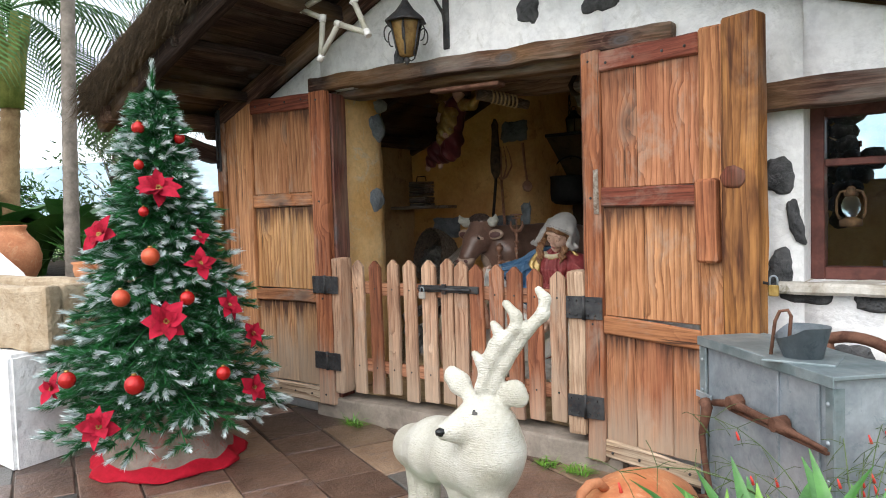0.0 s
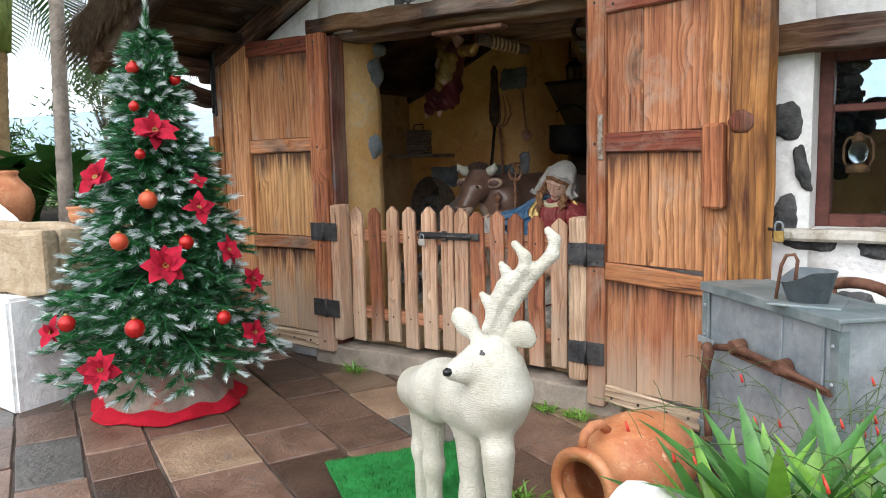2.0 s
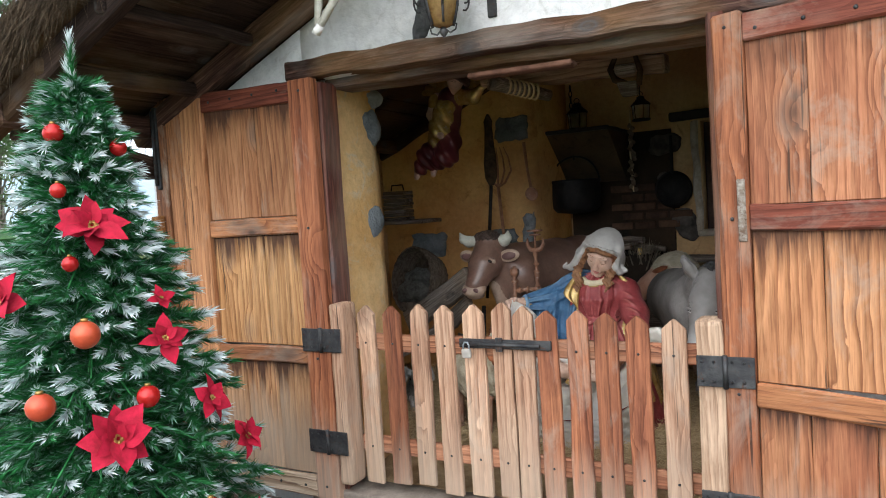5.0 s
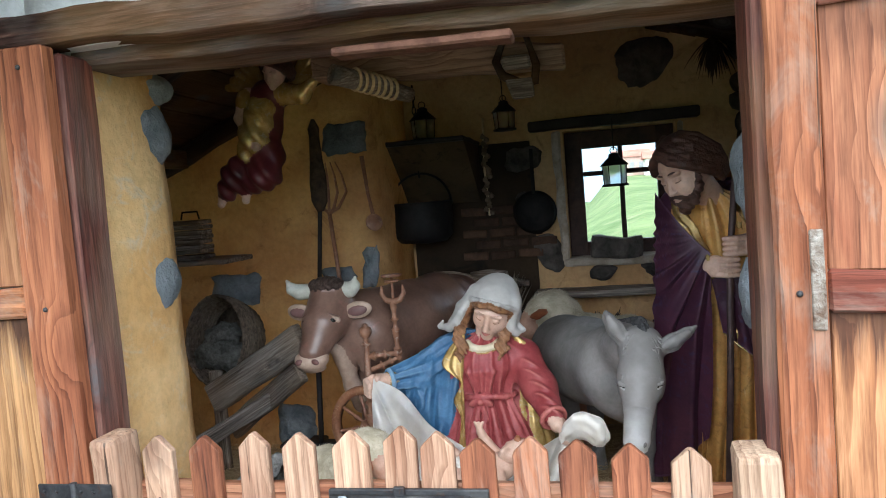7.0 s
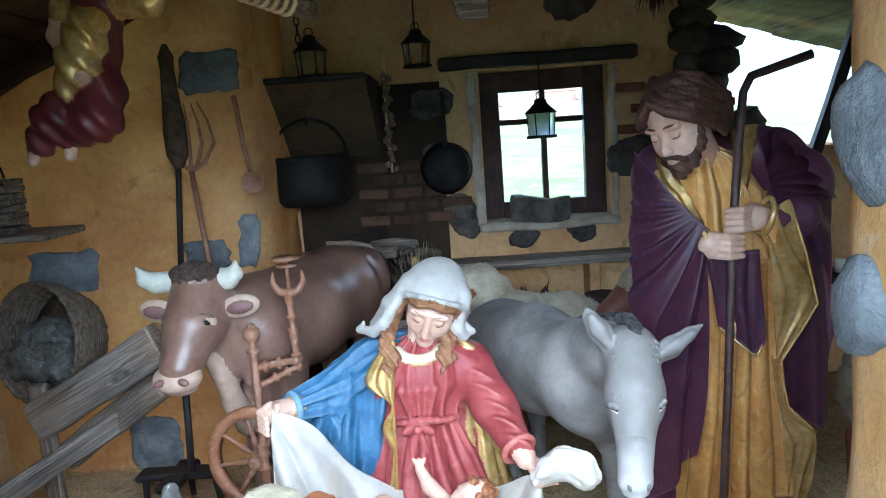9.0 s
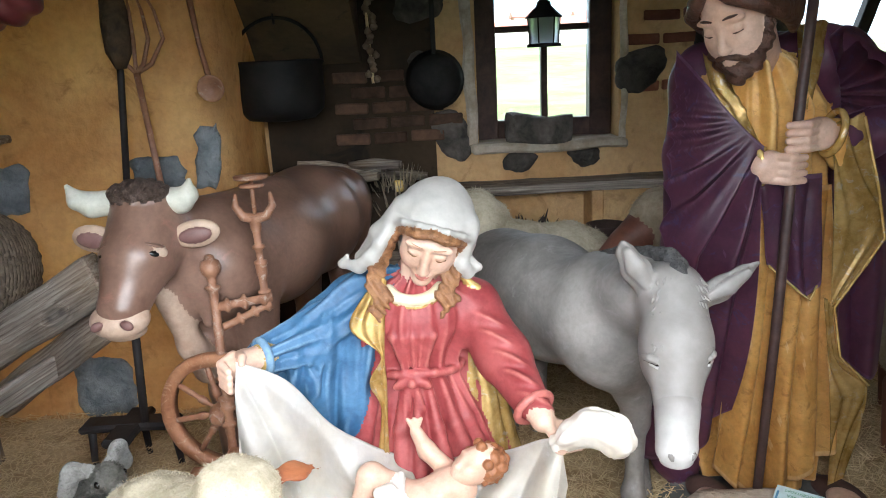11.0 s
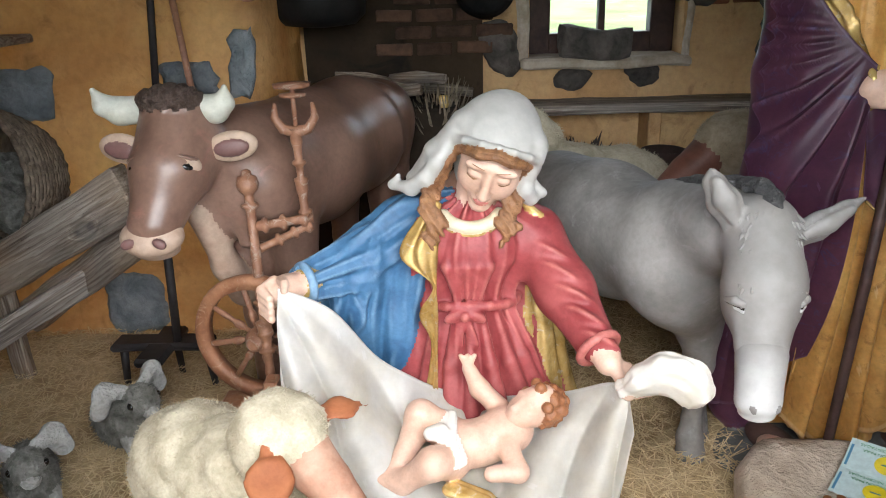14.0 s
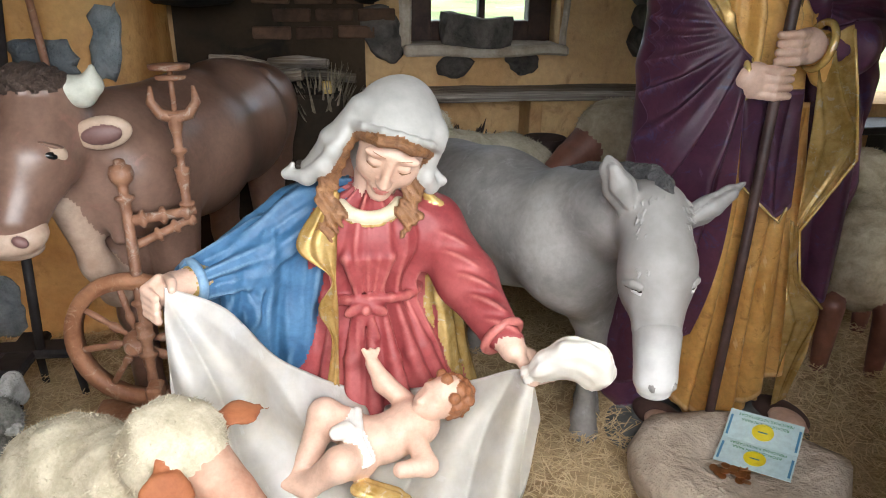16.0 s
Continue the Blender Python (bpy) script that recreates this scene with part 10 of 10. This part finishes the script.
box(bm, (0.26, 2.62, 1.98), (0.78, 3.18, 2.01), 0.008, 6, 0.006)
solid("hood_shelf", bm, W_BLACK, "sooty shelf over the hearth", "shelf")
bm = bmesh.new()
prism(bm, [(0.27, 2.65), (0.77, 2.65), (0.77, 3.18), (0.27, 3.18)], 1.6, 1.979)
for v in bm.verts:
    if v.co.z < 1.7:
        v.co.y = 3.12 if v.co.y < 2.9 else v.co.y
solid("hood", bm, plain("smoked_plaster", (0.06, 0.042, 0.026), (0.13, 0.09, 0.05), 0.95, scale=2.6, fine=30, bumpy=0.4, c=(0.035, 0.026, 0.018)), "soot-darkened plaster hood over the hearth", "hood", "structure")


def lantern(at, h, label, pane, name="candle_lantern"):
    ob = thing(name, label, "lantern", at, group="small lanterns")
    w = h * 0.3
    b = bmesh.new()
    lathe(b, [(w * 1.15, 0.0), (w * 1.15, h * 0.06), (w, h * 0.07)], 6)
    part("base", b, BLACK_IRON, ob)
    b = bmesh.new()
    lathe(b, [(w * 0.92, h * 0.07), (w * 1.05, h * 0.55)], 6)
    p = part("pane", b, pane, ob, "clouded glass panes")
    for i in range(6):
        a = i * math.pi / 3
        b = bmesh.new()
        tube(b, [(w * 0.95 * math.cos(a), w * 0.95 * math.sin(a), h * 0.06), (w * 1.08 * math.cos(a), w * 1.08 * math.sin(a), h * 0.56)], h * 0.014, 5)
        part("bar", b, BLACK_IRON, ob)
    b = bmesh.new()
    lathe(b, [(w * 1.25, h * 0.55), (w * 1.2, h * 0.58), (w * 0.5, h * 0.78), (w * 0.45, h * 0.86), (w * 0.15, h * 0.9)], 6)
    part("roof", b, BLACK_IRON, ob)
    b = bmesh.new()
    tube(b, [(w * 0.3 * math.cos(a), 0, h * 0.95 + w * 0.3 * math.sin(a)) for a in np.linspace(0, 2 * math.pi, 13)[:-1]], h * 0.014, 5, closed=True)
    part("ring", b, BLACK_IRON, ob)
    return ob


lantern((1.66, 3.05, 1.63), 0.24, "small black lantern with clouded glass hanging before the window", FROST)
bm = bmesh.new()
tube(bm, [(1.66, 3.05, 1.86), (1.66, 3.06, 2.06)], 0.004, 5)
solid("lantern_hook", bm, BLACK_IRON, "thin black iron hook holding the lantern", "hook")
lantern((0.488, 2.8, 2.01), 0.24, "dusty lantern standing on the hearth shelf", FROST)
lantern((1.033, 2.6, 2.009), 0.2, "small dark lantern hanging under the beam", FROST)
bm = bmesh.new()
tube(bm, [(1.03, 2.6, 2.19), (1.03, 2.6, 2.42)], 0.004, 5)
solid("lantern_hook", bm, BLACK_IRON, "thin black iron hook holding the dark lantern", "hook")

# frying pan, garlic string, sill stone
pan = thing("frying_pan", "black round frying pan hanging on the back wall", "pan", (1.13, 3.1, 1.5))
bm = bmesh.new()
lathe(bm, [(0.001, 0.0), (0.11, 0.0), (0.14, -0.035), (0.145, -0.035), (0.115, 0.012), (0.001, 0.012)], 32, Matrix.Rotation(radians(90), 4, "X"))
part("disc", bm, BLACK_IRON, pan, smooth=True)
bm = bmesh.new()
box(bm, (-0.012, 0.0, 0.12), (0.012, 0.012, 0.42), 0.003)
part("handle", bm, BLACK_IRON, pan)
gar = thing("garlic_string", "braided string of dried garlic bulbs", "garlic string", (0.83, 3.08, 1.5))
rnd = random.Random(2)
bm = bmesh.new()
tube(bm, [(0, 0, 0.65), (-0.01, -0.01, 0.3), (0, 0, 0.0)], 0.008, 6)
part("braid", bm, STRAW, gar)
GARLIC = plain("garlic_skin", (0.13, 0.085, 0.055), (0.26, 0.19, 0.13), 0.7, scale=20)
for i in range(24):
    bm = bmesh.new()
    lathe(bm, [(0.001, -0.016), (0.016, -0.01), (0.019, 0.002), (0.01, 0.014), (0.003, 0.024)], 9, Matrix.Translation((rnd.uniform(-0.022, 0.022), rnd.uniform(-0.03, 0.0), 0.02 + i * 0.022)) @ Matrix.Rotation(rnd.uniform(-1, 1), 4, "X"))
    part("bulb", bm, GARLIC, gar)
bm = bmesh.new()
box(bm, (1.49, 3.13, 1.168), (1.81, 3.3, 1.3), 0.03, 6, 0.03, 5)
for v in bm.verts:
    v.co += noise.noise_vector(v.co * 30) * 0.006
solid("sill_stone", bm, STONE_DARK, "rough dark stone block lying on the window sill", "stone")

# beam under the roof with hung gear
bm = bmesh.new()
box(bm, (0.3, 1.45, 2.155), (1.45, 1.64, 2.265), 0.012, 22, 0.014, 7)
for i in range(9):
    z_ = 2.17 + 0.011 * i
    for v in bm.verts:
        if v.co.y < 1.5 and abs(v.co.z - z_) < 0.004:
            v.co.y += 0.012 * noise.noise(Vector((v.co.x * 5, i * 3.7, 0)))
for v in bm.verts:
    v.co.z += 0.055 * (1.45 - v.co.x)
solid("tie_beam", bm, board_wood("pale_old_beam", (0.34, 0.22, 0.14), (0.52, 0.38, 0.27), 0, stain=0.3, knots=0.5, grey=0.25, bumpy=1.0), "pale cracked old beam under the roof", "beam", "structure")
clog = thing("wooden_yoke", "carved wooden yoke loop hanging from the beam", "yoke", (1.24, 1.38, 2.06))
bm = bmesh.new()
tube(bm, [(0.02, 0.03, 0.32), (-0.05, 0.03, 0.2), (-0.075, 0, 0.13), (-0.05, 0, 0.07), (0.02, 0, 0.03), (0.085, 0, 0.035), (0.095, 0, 0.1), (0.075, 0, 0.17), (0.03, 0.02, 0.32)], [0.012, 0.014, 0.018, 0.02, 0.022, 0.022, 0.018, 0.014, 0.01], 10)
part("loop", bm, W_DARK, clog)
bm = bmesh.new()
box(bm, (-0.045, -0.025, -0.035), (0.08, 0.03, 0.05), 0.014, 4, 0.01, 3)
for v in bm.verts:
    v.co.x += 0.35 * (0.05 - v.co.z) * (1 if v.co.x < 0.02 else 0)
part("sole", bm, W_GREY, clog)
bm = bmesh.new()
box(bm, (-0.055, -0.012, 0.09), (0.07, 0.02, 0.15), 0.012, 3, 0.008, 5)
part("cross_piece", bm, W_GREY, clog)
log = thing("wrapped_log", "old wooden log with wound rope under the roof", "log", (0.55, 1.2, 2.2))
bm = bmesh.new()
tube(bm, [(-0.06, 0.0, -0.01), (0.08, 0.14, -0.05), (0.2, 0.3, -0.09)], [0.043, 0.042, 0.034], 12)
part("log", bm, W_GREY, log)
for i in range(7):
    bm = bmesh.new()
    c = Vector((0.02 + 0.02 * i, 0.08 + i * 0.0225, -0.03 - 0.0062 * i))
    tube(bm, [c + Vector((0.036 * math.cos(a), -0.03 * math.cos(a), 0.045 * math.sin(a))) for a in np.linspace(0, 2 * math.pi, 15)[:-1]], 0.008, 6, closed=True)
    part("rope_turn", bm, STRAW, log)
her = thing("dried_herbs", "bunch of dried dark leaves hanging from the roof", "herb bunch", (2.3, 3.08, 2.3))
rnd = random.Random(6)
bm = bmesh.new()
for i in range(70):
    strap_leaf(bm, (0, 0, 0.2), Vector((rnd.uniform(-1, 1), rnd.uniform(-0.8, 0.1), rnd.uniform(-2, -0.2))), rnd.uniform(0.12, 0.3), 0.014, 0.8, n=4)
part("leaves", bm, plain("dried_leaf", (0.03, 0.02, 0.012), (0.09, 0.055, 0.03), 0.9), her)
bm = bmesh.new()
tube(bm, [(0, 0, 0.18), (0, 0, 0.45)], 0.006, 5)
part("stalk", bm, W_BLACK, her)

# shelf with a stack of papers and a basket on the left
bm = bmesh.new()
box(bm, (-1.1, 2.02, 1.36), (-0.55, 2.37, 1.39), 0.006, 6, 0.006)
solid("corner_shelf", bm, W_GREY, "grey wooden shelf in the corner", "shelf")
stack = thing("wicker_box", "small stacked wicker box standing on the corner shelf", "box", (-0.85, 2.2, 1.39))
for i in range(8):
    bm = bmesh.new()
    box(bm, (-0.1 + 0.004 * (i % 3), -0.08, i * 0.03), (0.1 - 0.005 * (i % 2), 0.08, i * 0.03 + 0.026), 0.006, 5, 0.008, i)
    part("layer", bm, W_GREY, stack)
bm = bmesh.new()
tube(bm, [(-0.06, 0, 0.24), (-0.05, 0, 0.285), (0.05, 0, 0.285), (0.06, 0, 0.24)], 0.006, 6)
part("handle", bm, BLACK_IRON, stack)
bask = thing("wicker_basket", "dark wicker basket with grey fleece inside, tipped on its side", "basket", (-0.68, 2.05, 0.92))
bmat = Matrix.Scale(1.28, 4) @ Matrix.Rotation(radians(-22), 4, "Z") @ Matrix.Rotation(radians(80), 4, "X")
for i in range(14):
    f = i / 13
    r = 0.2 - 0.07 * (1 - math.cos(f * 1.3))
    bm = bmesh.new()
    tube(bm, [bmat @ Vector((r * math.cos(a) + 0.004 * math.sin(a * 24 + i * 3.1), r * math.sin(a), -0.16 * f + 0.006 * math.sin(a * 24 + i * 3.14))) for a in np.linspace(0, 2 * math.pi, 61)[:-1]], 0.011, 5, closed=True)
    part("withe", bm, plain("dark_wicker", (0.09, 0.07, 0.05), (0.24, 0.19, 0.14), 0.8, scale=30) if i == 0 else bpy.data.materials["dark_wicker"], bask)
bm = bmesh.new()
lathe(bm, [(0.001, -0.155), (0.13, -0.155), (0.15, -0.11), (0.001, -0.1)], 24, bmat)
part("bottom", bm, bpy.data.materials["dark_wicker"], bask)
bm = bmesh.new()
for lx, lz, lr, ls in ((-0.03, -0.05, 0.13, 9), (0.06, -0.07, 0.1, 4), (-0.09, -0.08, 0.09, 6), (0.0, 0.02, 0.09, 2)):
    stone_lump(bm, bmat @ Vector((lx, lz, -0.06)), (lr, 0.07, lr * 0.85), ls, 0.5, 4)
part("fleece", bm, GREY_FUR, bask, "loose grey fleece")
wall_stone(wall_hearth, slab_outline(-0.86, -0.54, 1.06, 1.27, 91, 0.03), 2.345, 2.37, 91)

# ledge of firewood by the hearth
rnd = random.Random(14)
bm = bmesh.new()
box(bm, (0.3, 2.75, 0.15), (1.0, 3.17, 1.02), 0.02, 4, 0.01)
solid("hearth_block", bm, SOOT, "low sooty masonry hearth", "hearth", "structure")
for i in range(7):
    bm = bmesh.new()
    x, y, z, a = 0.42 + 0.08 * i, 2.95 + rnd.uniform(-0.1, 0.1), 1.05 + 0.035 * (i % 3), rnd.uniform(-0.5, 0.5)
    L = rnd.uniform(0.12, 0.2)
    tube(bm, [(-L, 0, 0), (0, rnd.uniform(-0.01, 0.01), 0.01), (L, 0, 0)], [0.024, 0.027, 0.022], 7)
    ob = solid("firewood", bm, W_GREY, "charred grey stick of firewood lying on the hearth", "firewood", group="firewood on the hearth", at=(x, y, z))
    ob.rotation_euler = (0, rnd.uniform(-0.2, 0.2), a)

# bundle, bowl, dark plant by the back wall
bun = thing("bobbin_bundle", "bundle of pale dried leaves and a patterned band", "bundle", (0.92, 2.85, 0.75))
rnd = random.Random(17)
bm = bmesh.new()
for i in range(130):
    strap_leaf(bm, (rnd.uniform(-0.05, 0.05), rnd.uniform(-0.04, 0.04), 0), Vector((rnd.uniform(-0.35, 0.35), rnd.uniform(-0.35, 0.35), 1)), rnd.uniform(0.25, 0.4), 0.009, 0.4, n=4)
part("leaves", bm, plain("dry_husks", (0.12, 0.1, 0.07), (0.3, 0.25, 0.18), 0.9, scale=20), bun)
bm = bmesh.new()
box(bm, (0.0, -0.09, 0.05), (0.04, -0.075, 0.32), 0.006, 6, 0.01)
part("band", bm, GOLD, bun)
bm = bmesh.new()
box(bm, (0.78, 2.75, 0.16), (1.08, 3.0, 0.75), 0.02, 5, 0.015)
solid("wooden_crate", bm, W_GREY, "grey wooden crate standing by the back wall", "crate")
bm = bmesh.new()
lathe(bm, [(0.06, 0.0), (0.08, 0.02), (0.095, 0.09), (0.1, 0.1), (0.092, 0.1), (0.075, 0.03), (0.002, 0.02)], 24)
solid("clay_bowl", bm, plain("dark_clay", (0.035, 0.025, 0.022), (0.08, 0.055, 0.05), 0.6), "dark clay bowl standing under the shelf", "bowl", at=(1.93, 2.9, 0.68), smooth=True)
bm = bmesh.new()
box(bm, (1.1, 2.78, 0.16), (2.5, 3.19, 0.68), 0.02, 6, 0.012)
solid("stone_bench", bm, OCHRE, "low plastered bench along the back wall", "bench", "structure")
bm = bmesh.new()
rnd = random.Random(23)
for i in range(40):
    strap_leaf(bm, (rnd.uniform(-0.09, 0.09), rnd.uniform(-0.03, 0.03), 0), Vector((rnd.uniform(-0.6, 0.6), rnd.uniform(-0.4, 0.4), 1)), rnd.uniform(0.1, 0.17), 0.014, 0.4, n=3)
solid("dried_plant", bm, plain("dark_dried_plant", (0.025, 0.018, 0.015), (0.06, 0.045, 0.04), 0.8), "dark dried plant standing behind the sheep", "dried plant", at=(1.55, 2.85, 0.72))

# hollowed stone with coins and a leaflet
bowl = thing("stone_bowl", "rough tawny hollowed stone serving as a collecting bowl", "stone bowl", (1.985, 1.135, 0.15))
bm = bmesh.new()
rows = []
for j, (r, z) in enumerate([(0.001, 0.0), (0.2, 0.0), (0.225, 0.04), (0.23, 0.1), (0.21, 0.165), (0.18, 0.175), (0.145, 0.168), (0.08, 0.145), (0.001, 0.14)]):
    rows.append([bm.verts.new((1.25 * r * math.cos(2 * math.pi * i / 40) * (1 + 0.1 * math.sin(3 * 2 * math.pi * i / 40)), r * math.sin(2 * math.pi * i / 40), z)) for i in range(40)])
for r, s in zip(rows, rows[1:]):
    for i in range(40):
        bm.faces.new((r[i], r[(i + 1) % 40], s[(i + 1) % 40], s[i])).smooth = True
for v in bm.verts:
    v.co += noise.noise_vector(v.co * 9) * 0.016
part("stone", bm, plain("tawny_rough_stone", (0.42, 0.34, 0.26), (0.6, 0.51, 0.41), 0.95, scale=9, fine=50, bumpy=0.9, dist=0.01), bowl)
bowl.rotation_euler = (0, 0, radians(-25))
rnd = random.Random(31)
for i in range(34):
    b = bmesh.new()
    lathe(b, [(0.011, 0.0), (0.011, 0.002)], 12)
    ob = solid("coin", b, plain("copper_coin", (0.3, 0.13, 0.05), (0.45, 0.22, 0.09), 0.35, 0.8, bumpy=0.0) if i == 0 else bpy.data.materials["copper_coin"], "small copper coin lying in the stone bowl", "coin", group="coins in the bowl",
               at=(1.955 + rnd.gauss(0, 0.035), 1.085 + rnd.gauss(0, 0.02), 0.305 + rnd.uniform(0, 0.012)))
    ob.rotation_euler = (rnd.uniform(-0.3, 0.3), rnd.uniform(-0.3, 0.3), 0)
leaf = thing("leaflet", "folded printed leaflet in plastic with two round yellow faces", "leaflet", (2.045, 1.155, 0.332))
leaf.rotation_euler = (radians(12), radians(-3), radians(-42))
LW, LH = 0.19, 0.2
PAPER = plain("pale_blue_paper", (0.52, 0.68, 0.7), (0.6, 0.74, 0.74), 0.25, bumpy=0.0, coat=0.5)
INK_Y = plain("yellow_print", (0.75, 0.6, 0.02), (0.8, 0.66, 0.05), 0.3, bumpy=0.0)
INK_B = plain("blue_print", (0.05, 0.2, 0.35), (0.08, 0.25, 0.4), 0.3, bumpy=0.0)
INK_G = plain("green_print", (0.03, 0.2, 0.06), (0.05, 0.25, 0.08), 0.3, bumpy=0.0)
for s, tilt in ((1, 10), (-1, -4)):
    mh = Matrix.Rotation(radians(tilt), 4, "X")
    b = bmesh.new()
    box(b, (-LW / 2, 0 if s > 0 else -LH / 2, 0.0), (LW / 2, LH / 2 if s > 0 else 0, 0.002), 0, 0, 0, 0, mh)
    sheet = part("sheet", b, PAPER, leaf)
    b = bmesh.new()
    lathe(b, [(0.028, 0.0025), (0.028, 0.0032)], 24, mh @ Matrix.Translation((0.0, s * LH / 4 - 0.006, 0)))
    face = part("yellow_disc", b, INK_Y, sheet)
    b = bmesh.new()
    box(b, (-0.012, s * LH / 4 - 0.009, 0.0034), (0.012, s * LH / 4 - 0.005, 0.0038), 0, 0, 0, 0, mh)
    for dx in (-0.09, 0.085):
        c_ = bmesh.new()
        box(c_, (dx, s * LH / 4 - 0.04, 0.0025), (dx + 0.006, s * LH / 4 + 0.03, 0.003), 0, 0, 0, 0, mh)
        part("print_bar", c_, INK_B, sheet)
    part("slot_mark", b, INK_B, sheet)
    for row, words in enumerate(("PERSONAS NECESITADAS", "RECAUDACION PARA") if s > 0 else ("PERSONAS NECESITADAS", "RECAUDACION PARA")):
        cu = bpy.data.curves.new("print_line", "FONT")
        cu.body, cu.size, cu.align_x, cu.align_y, cu.extrude = words, 0.0125, "CENTER", "CENTER", 0.0002
        cu.materials.append(INK_G)
        ob = new("print_line", cu)
        ob.parent = sheet
        yy = s * LH / 4 + (0.037 - row * 0.016)
        ob.matrix_local = mh @ Matrix.Translation((0, yy, 0.003)) @ Matrix.Rotation(radians(180), 4, "Z")

# shelf with white cups behind the tan sheep
bm = bmesh.new()
box(bm, (2.75, 2.9, 0.75), (3.9, 3.15, 0.79), 0.006, 4, 0.005)
side = thing("side_table", "dark wooden side table by the broken wall", "table", (3.3, 3.0, 0.15))
for p in bm.verts:
    p.co -= side.location
part("top", bm, W_BLACK, side)
for x in (-0.5, 0.5):
    bm = bmesh.new()
    box(bm, (x - 0.03, -0.05, 0.0), (x + 0.03, 0.1, 0.6), 0.005)
    part("leg", bm, W_BLACK, side)
for i, x in enumerate((2.95, 3.1, 3.25)):
    bm = bmesh.new()
    lathe(bm, [(0.025, 0.0), (0.03, 0.005), (0.034, 0.07), (0.03, 0.07), (0.02, 0.01)], 18)
    solid("cup", bm, CLOTH_W, "white cup standing on the dark side table", "cup", group="cups on the table", at=(x, 3.0, 0.79), smooth=True)

# slanting post in the side opening
bm = bmesh.new()
m = Matrix.Rotation(radians(18), 4, "Y")
box(bm, (-0.03, -0.03, 0.0), (0.03, 0.03, 1.6), 0.006, 6, 0.006, 2, m)
solid("brace_post", bm, W_BLACK, "dark slanting brace post in the open side", "post", "structure", at=(2.98, 3.16, 0.82))

# loose straw over the floor
bm = bmesh.new()
rnd = random.Random(77)
for i in range(42000):
    x, y = rnd.uniform(-1.0, 3.4), rnd.uniform(0.5, 2.6)
    a = rnd.uniform(0, 6.28)
    L = rnd.uniform(0.025, 0.075)
    c = Vector((x, y, FLOOR_Z + 0.012 + rnd.uniform(0, 0.03)))
    d = Vector((math.cos(a), math.sin(a), rnd.uniform(-0.25, 0.25))) * L / 2
    w = Vector((-math.sin(a), math.cos(a), rnd.uniform(-0.4, 0.4))) * 0.0016
    bm.faces.new([bm.verts.new(c - d - w), bm.verts.new(c + d - w), bm.verts.new(c + d + w), bm.verts.new(c - d + w)])
tagged(solid("loose_straw", bm, STRAW, "loose golden straw strewn over the stable floor", "straw"), kind="stuff")

# ---- slabs of the terrace ----
rnd = random.Random(12)
tint = random.Random(8)
ang = Matrix.Rotation(radians(-24), 4, "Z")
z_row = -6.2
count = 0
while z_row < 5.0:
    h = rnd.choice((0.28, 0.34, 0.4))
    x = -7.5 + rnd.uniform(0, 0.4)
    while x < 7.5:
        w = rnd.uniform(0.3, 0.62)
        c = ang @ Vector((x + w / 2, z_row + h / 2, 0))
        if -5.5 < c.x < 5.0 and -5.0 < c.y < 0.35:
            b = bmesh.new()
            box(b, (-w / 2 + 0.006, -h / 2 + 0.006, -0.03), (w / 2 - 0.006, h / 2 - 0.006, 0.0), 0.005)
            for v in b.verts:
                v.co.x += noise.noise(c + v.co * 3) * 0.012
                v.co.y += noise.noise(c + v.co * 3 + Vector((9, 0, 0))) * 0.012
            ob = new("slab", mesh_from(b, "slab", (SLATE, SLATE, SLATE, SLATE_T, SLATE, SLATE, SLATE, SLATE, SLATE_G, SLATE, SLATE_T, SLATE)[tint.randrange(12)]))
            ob.matrix_world = Matrix.Translation((c.x, c.y, rnd.uniform(-0.006, 0.003))) @ ang
            ob.parent = terrace
            count += 1
        x += w
    z_row += h
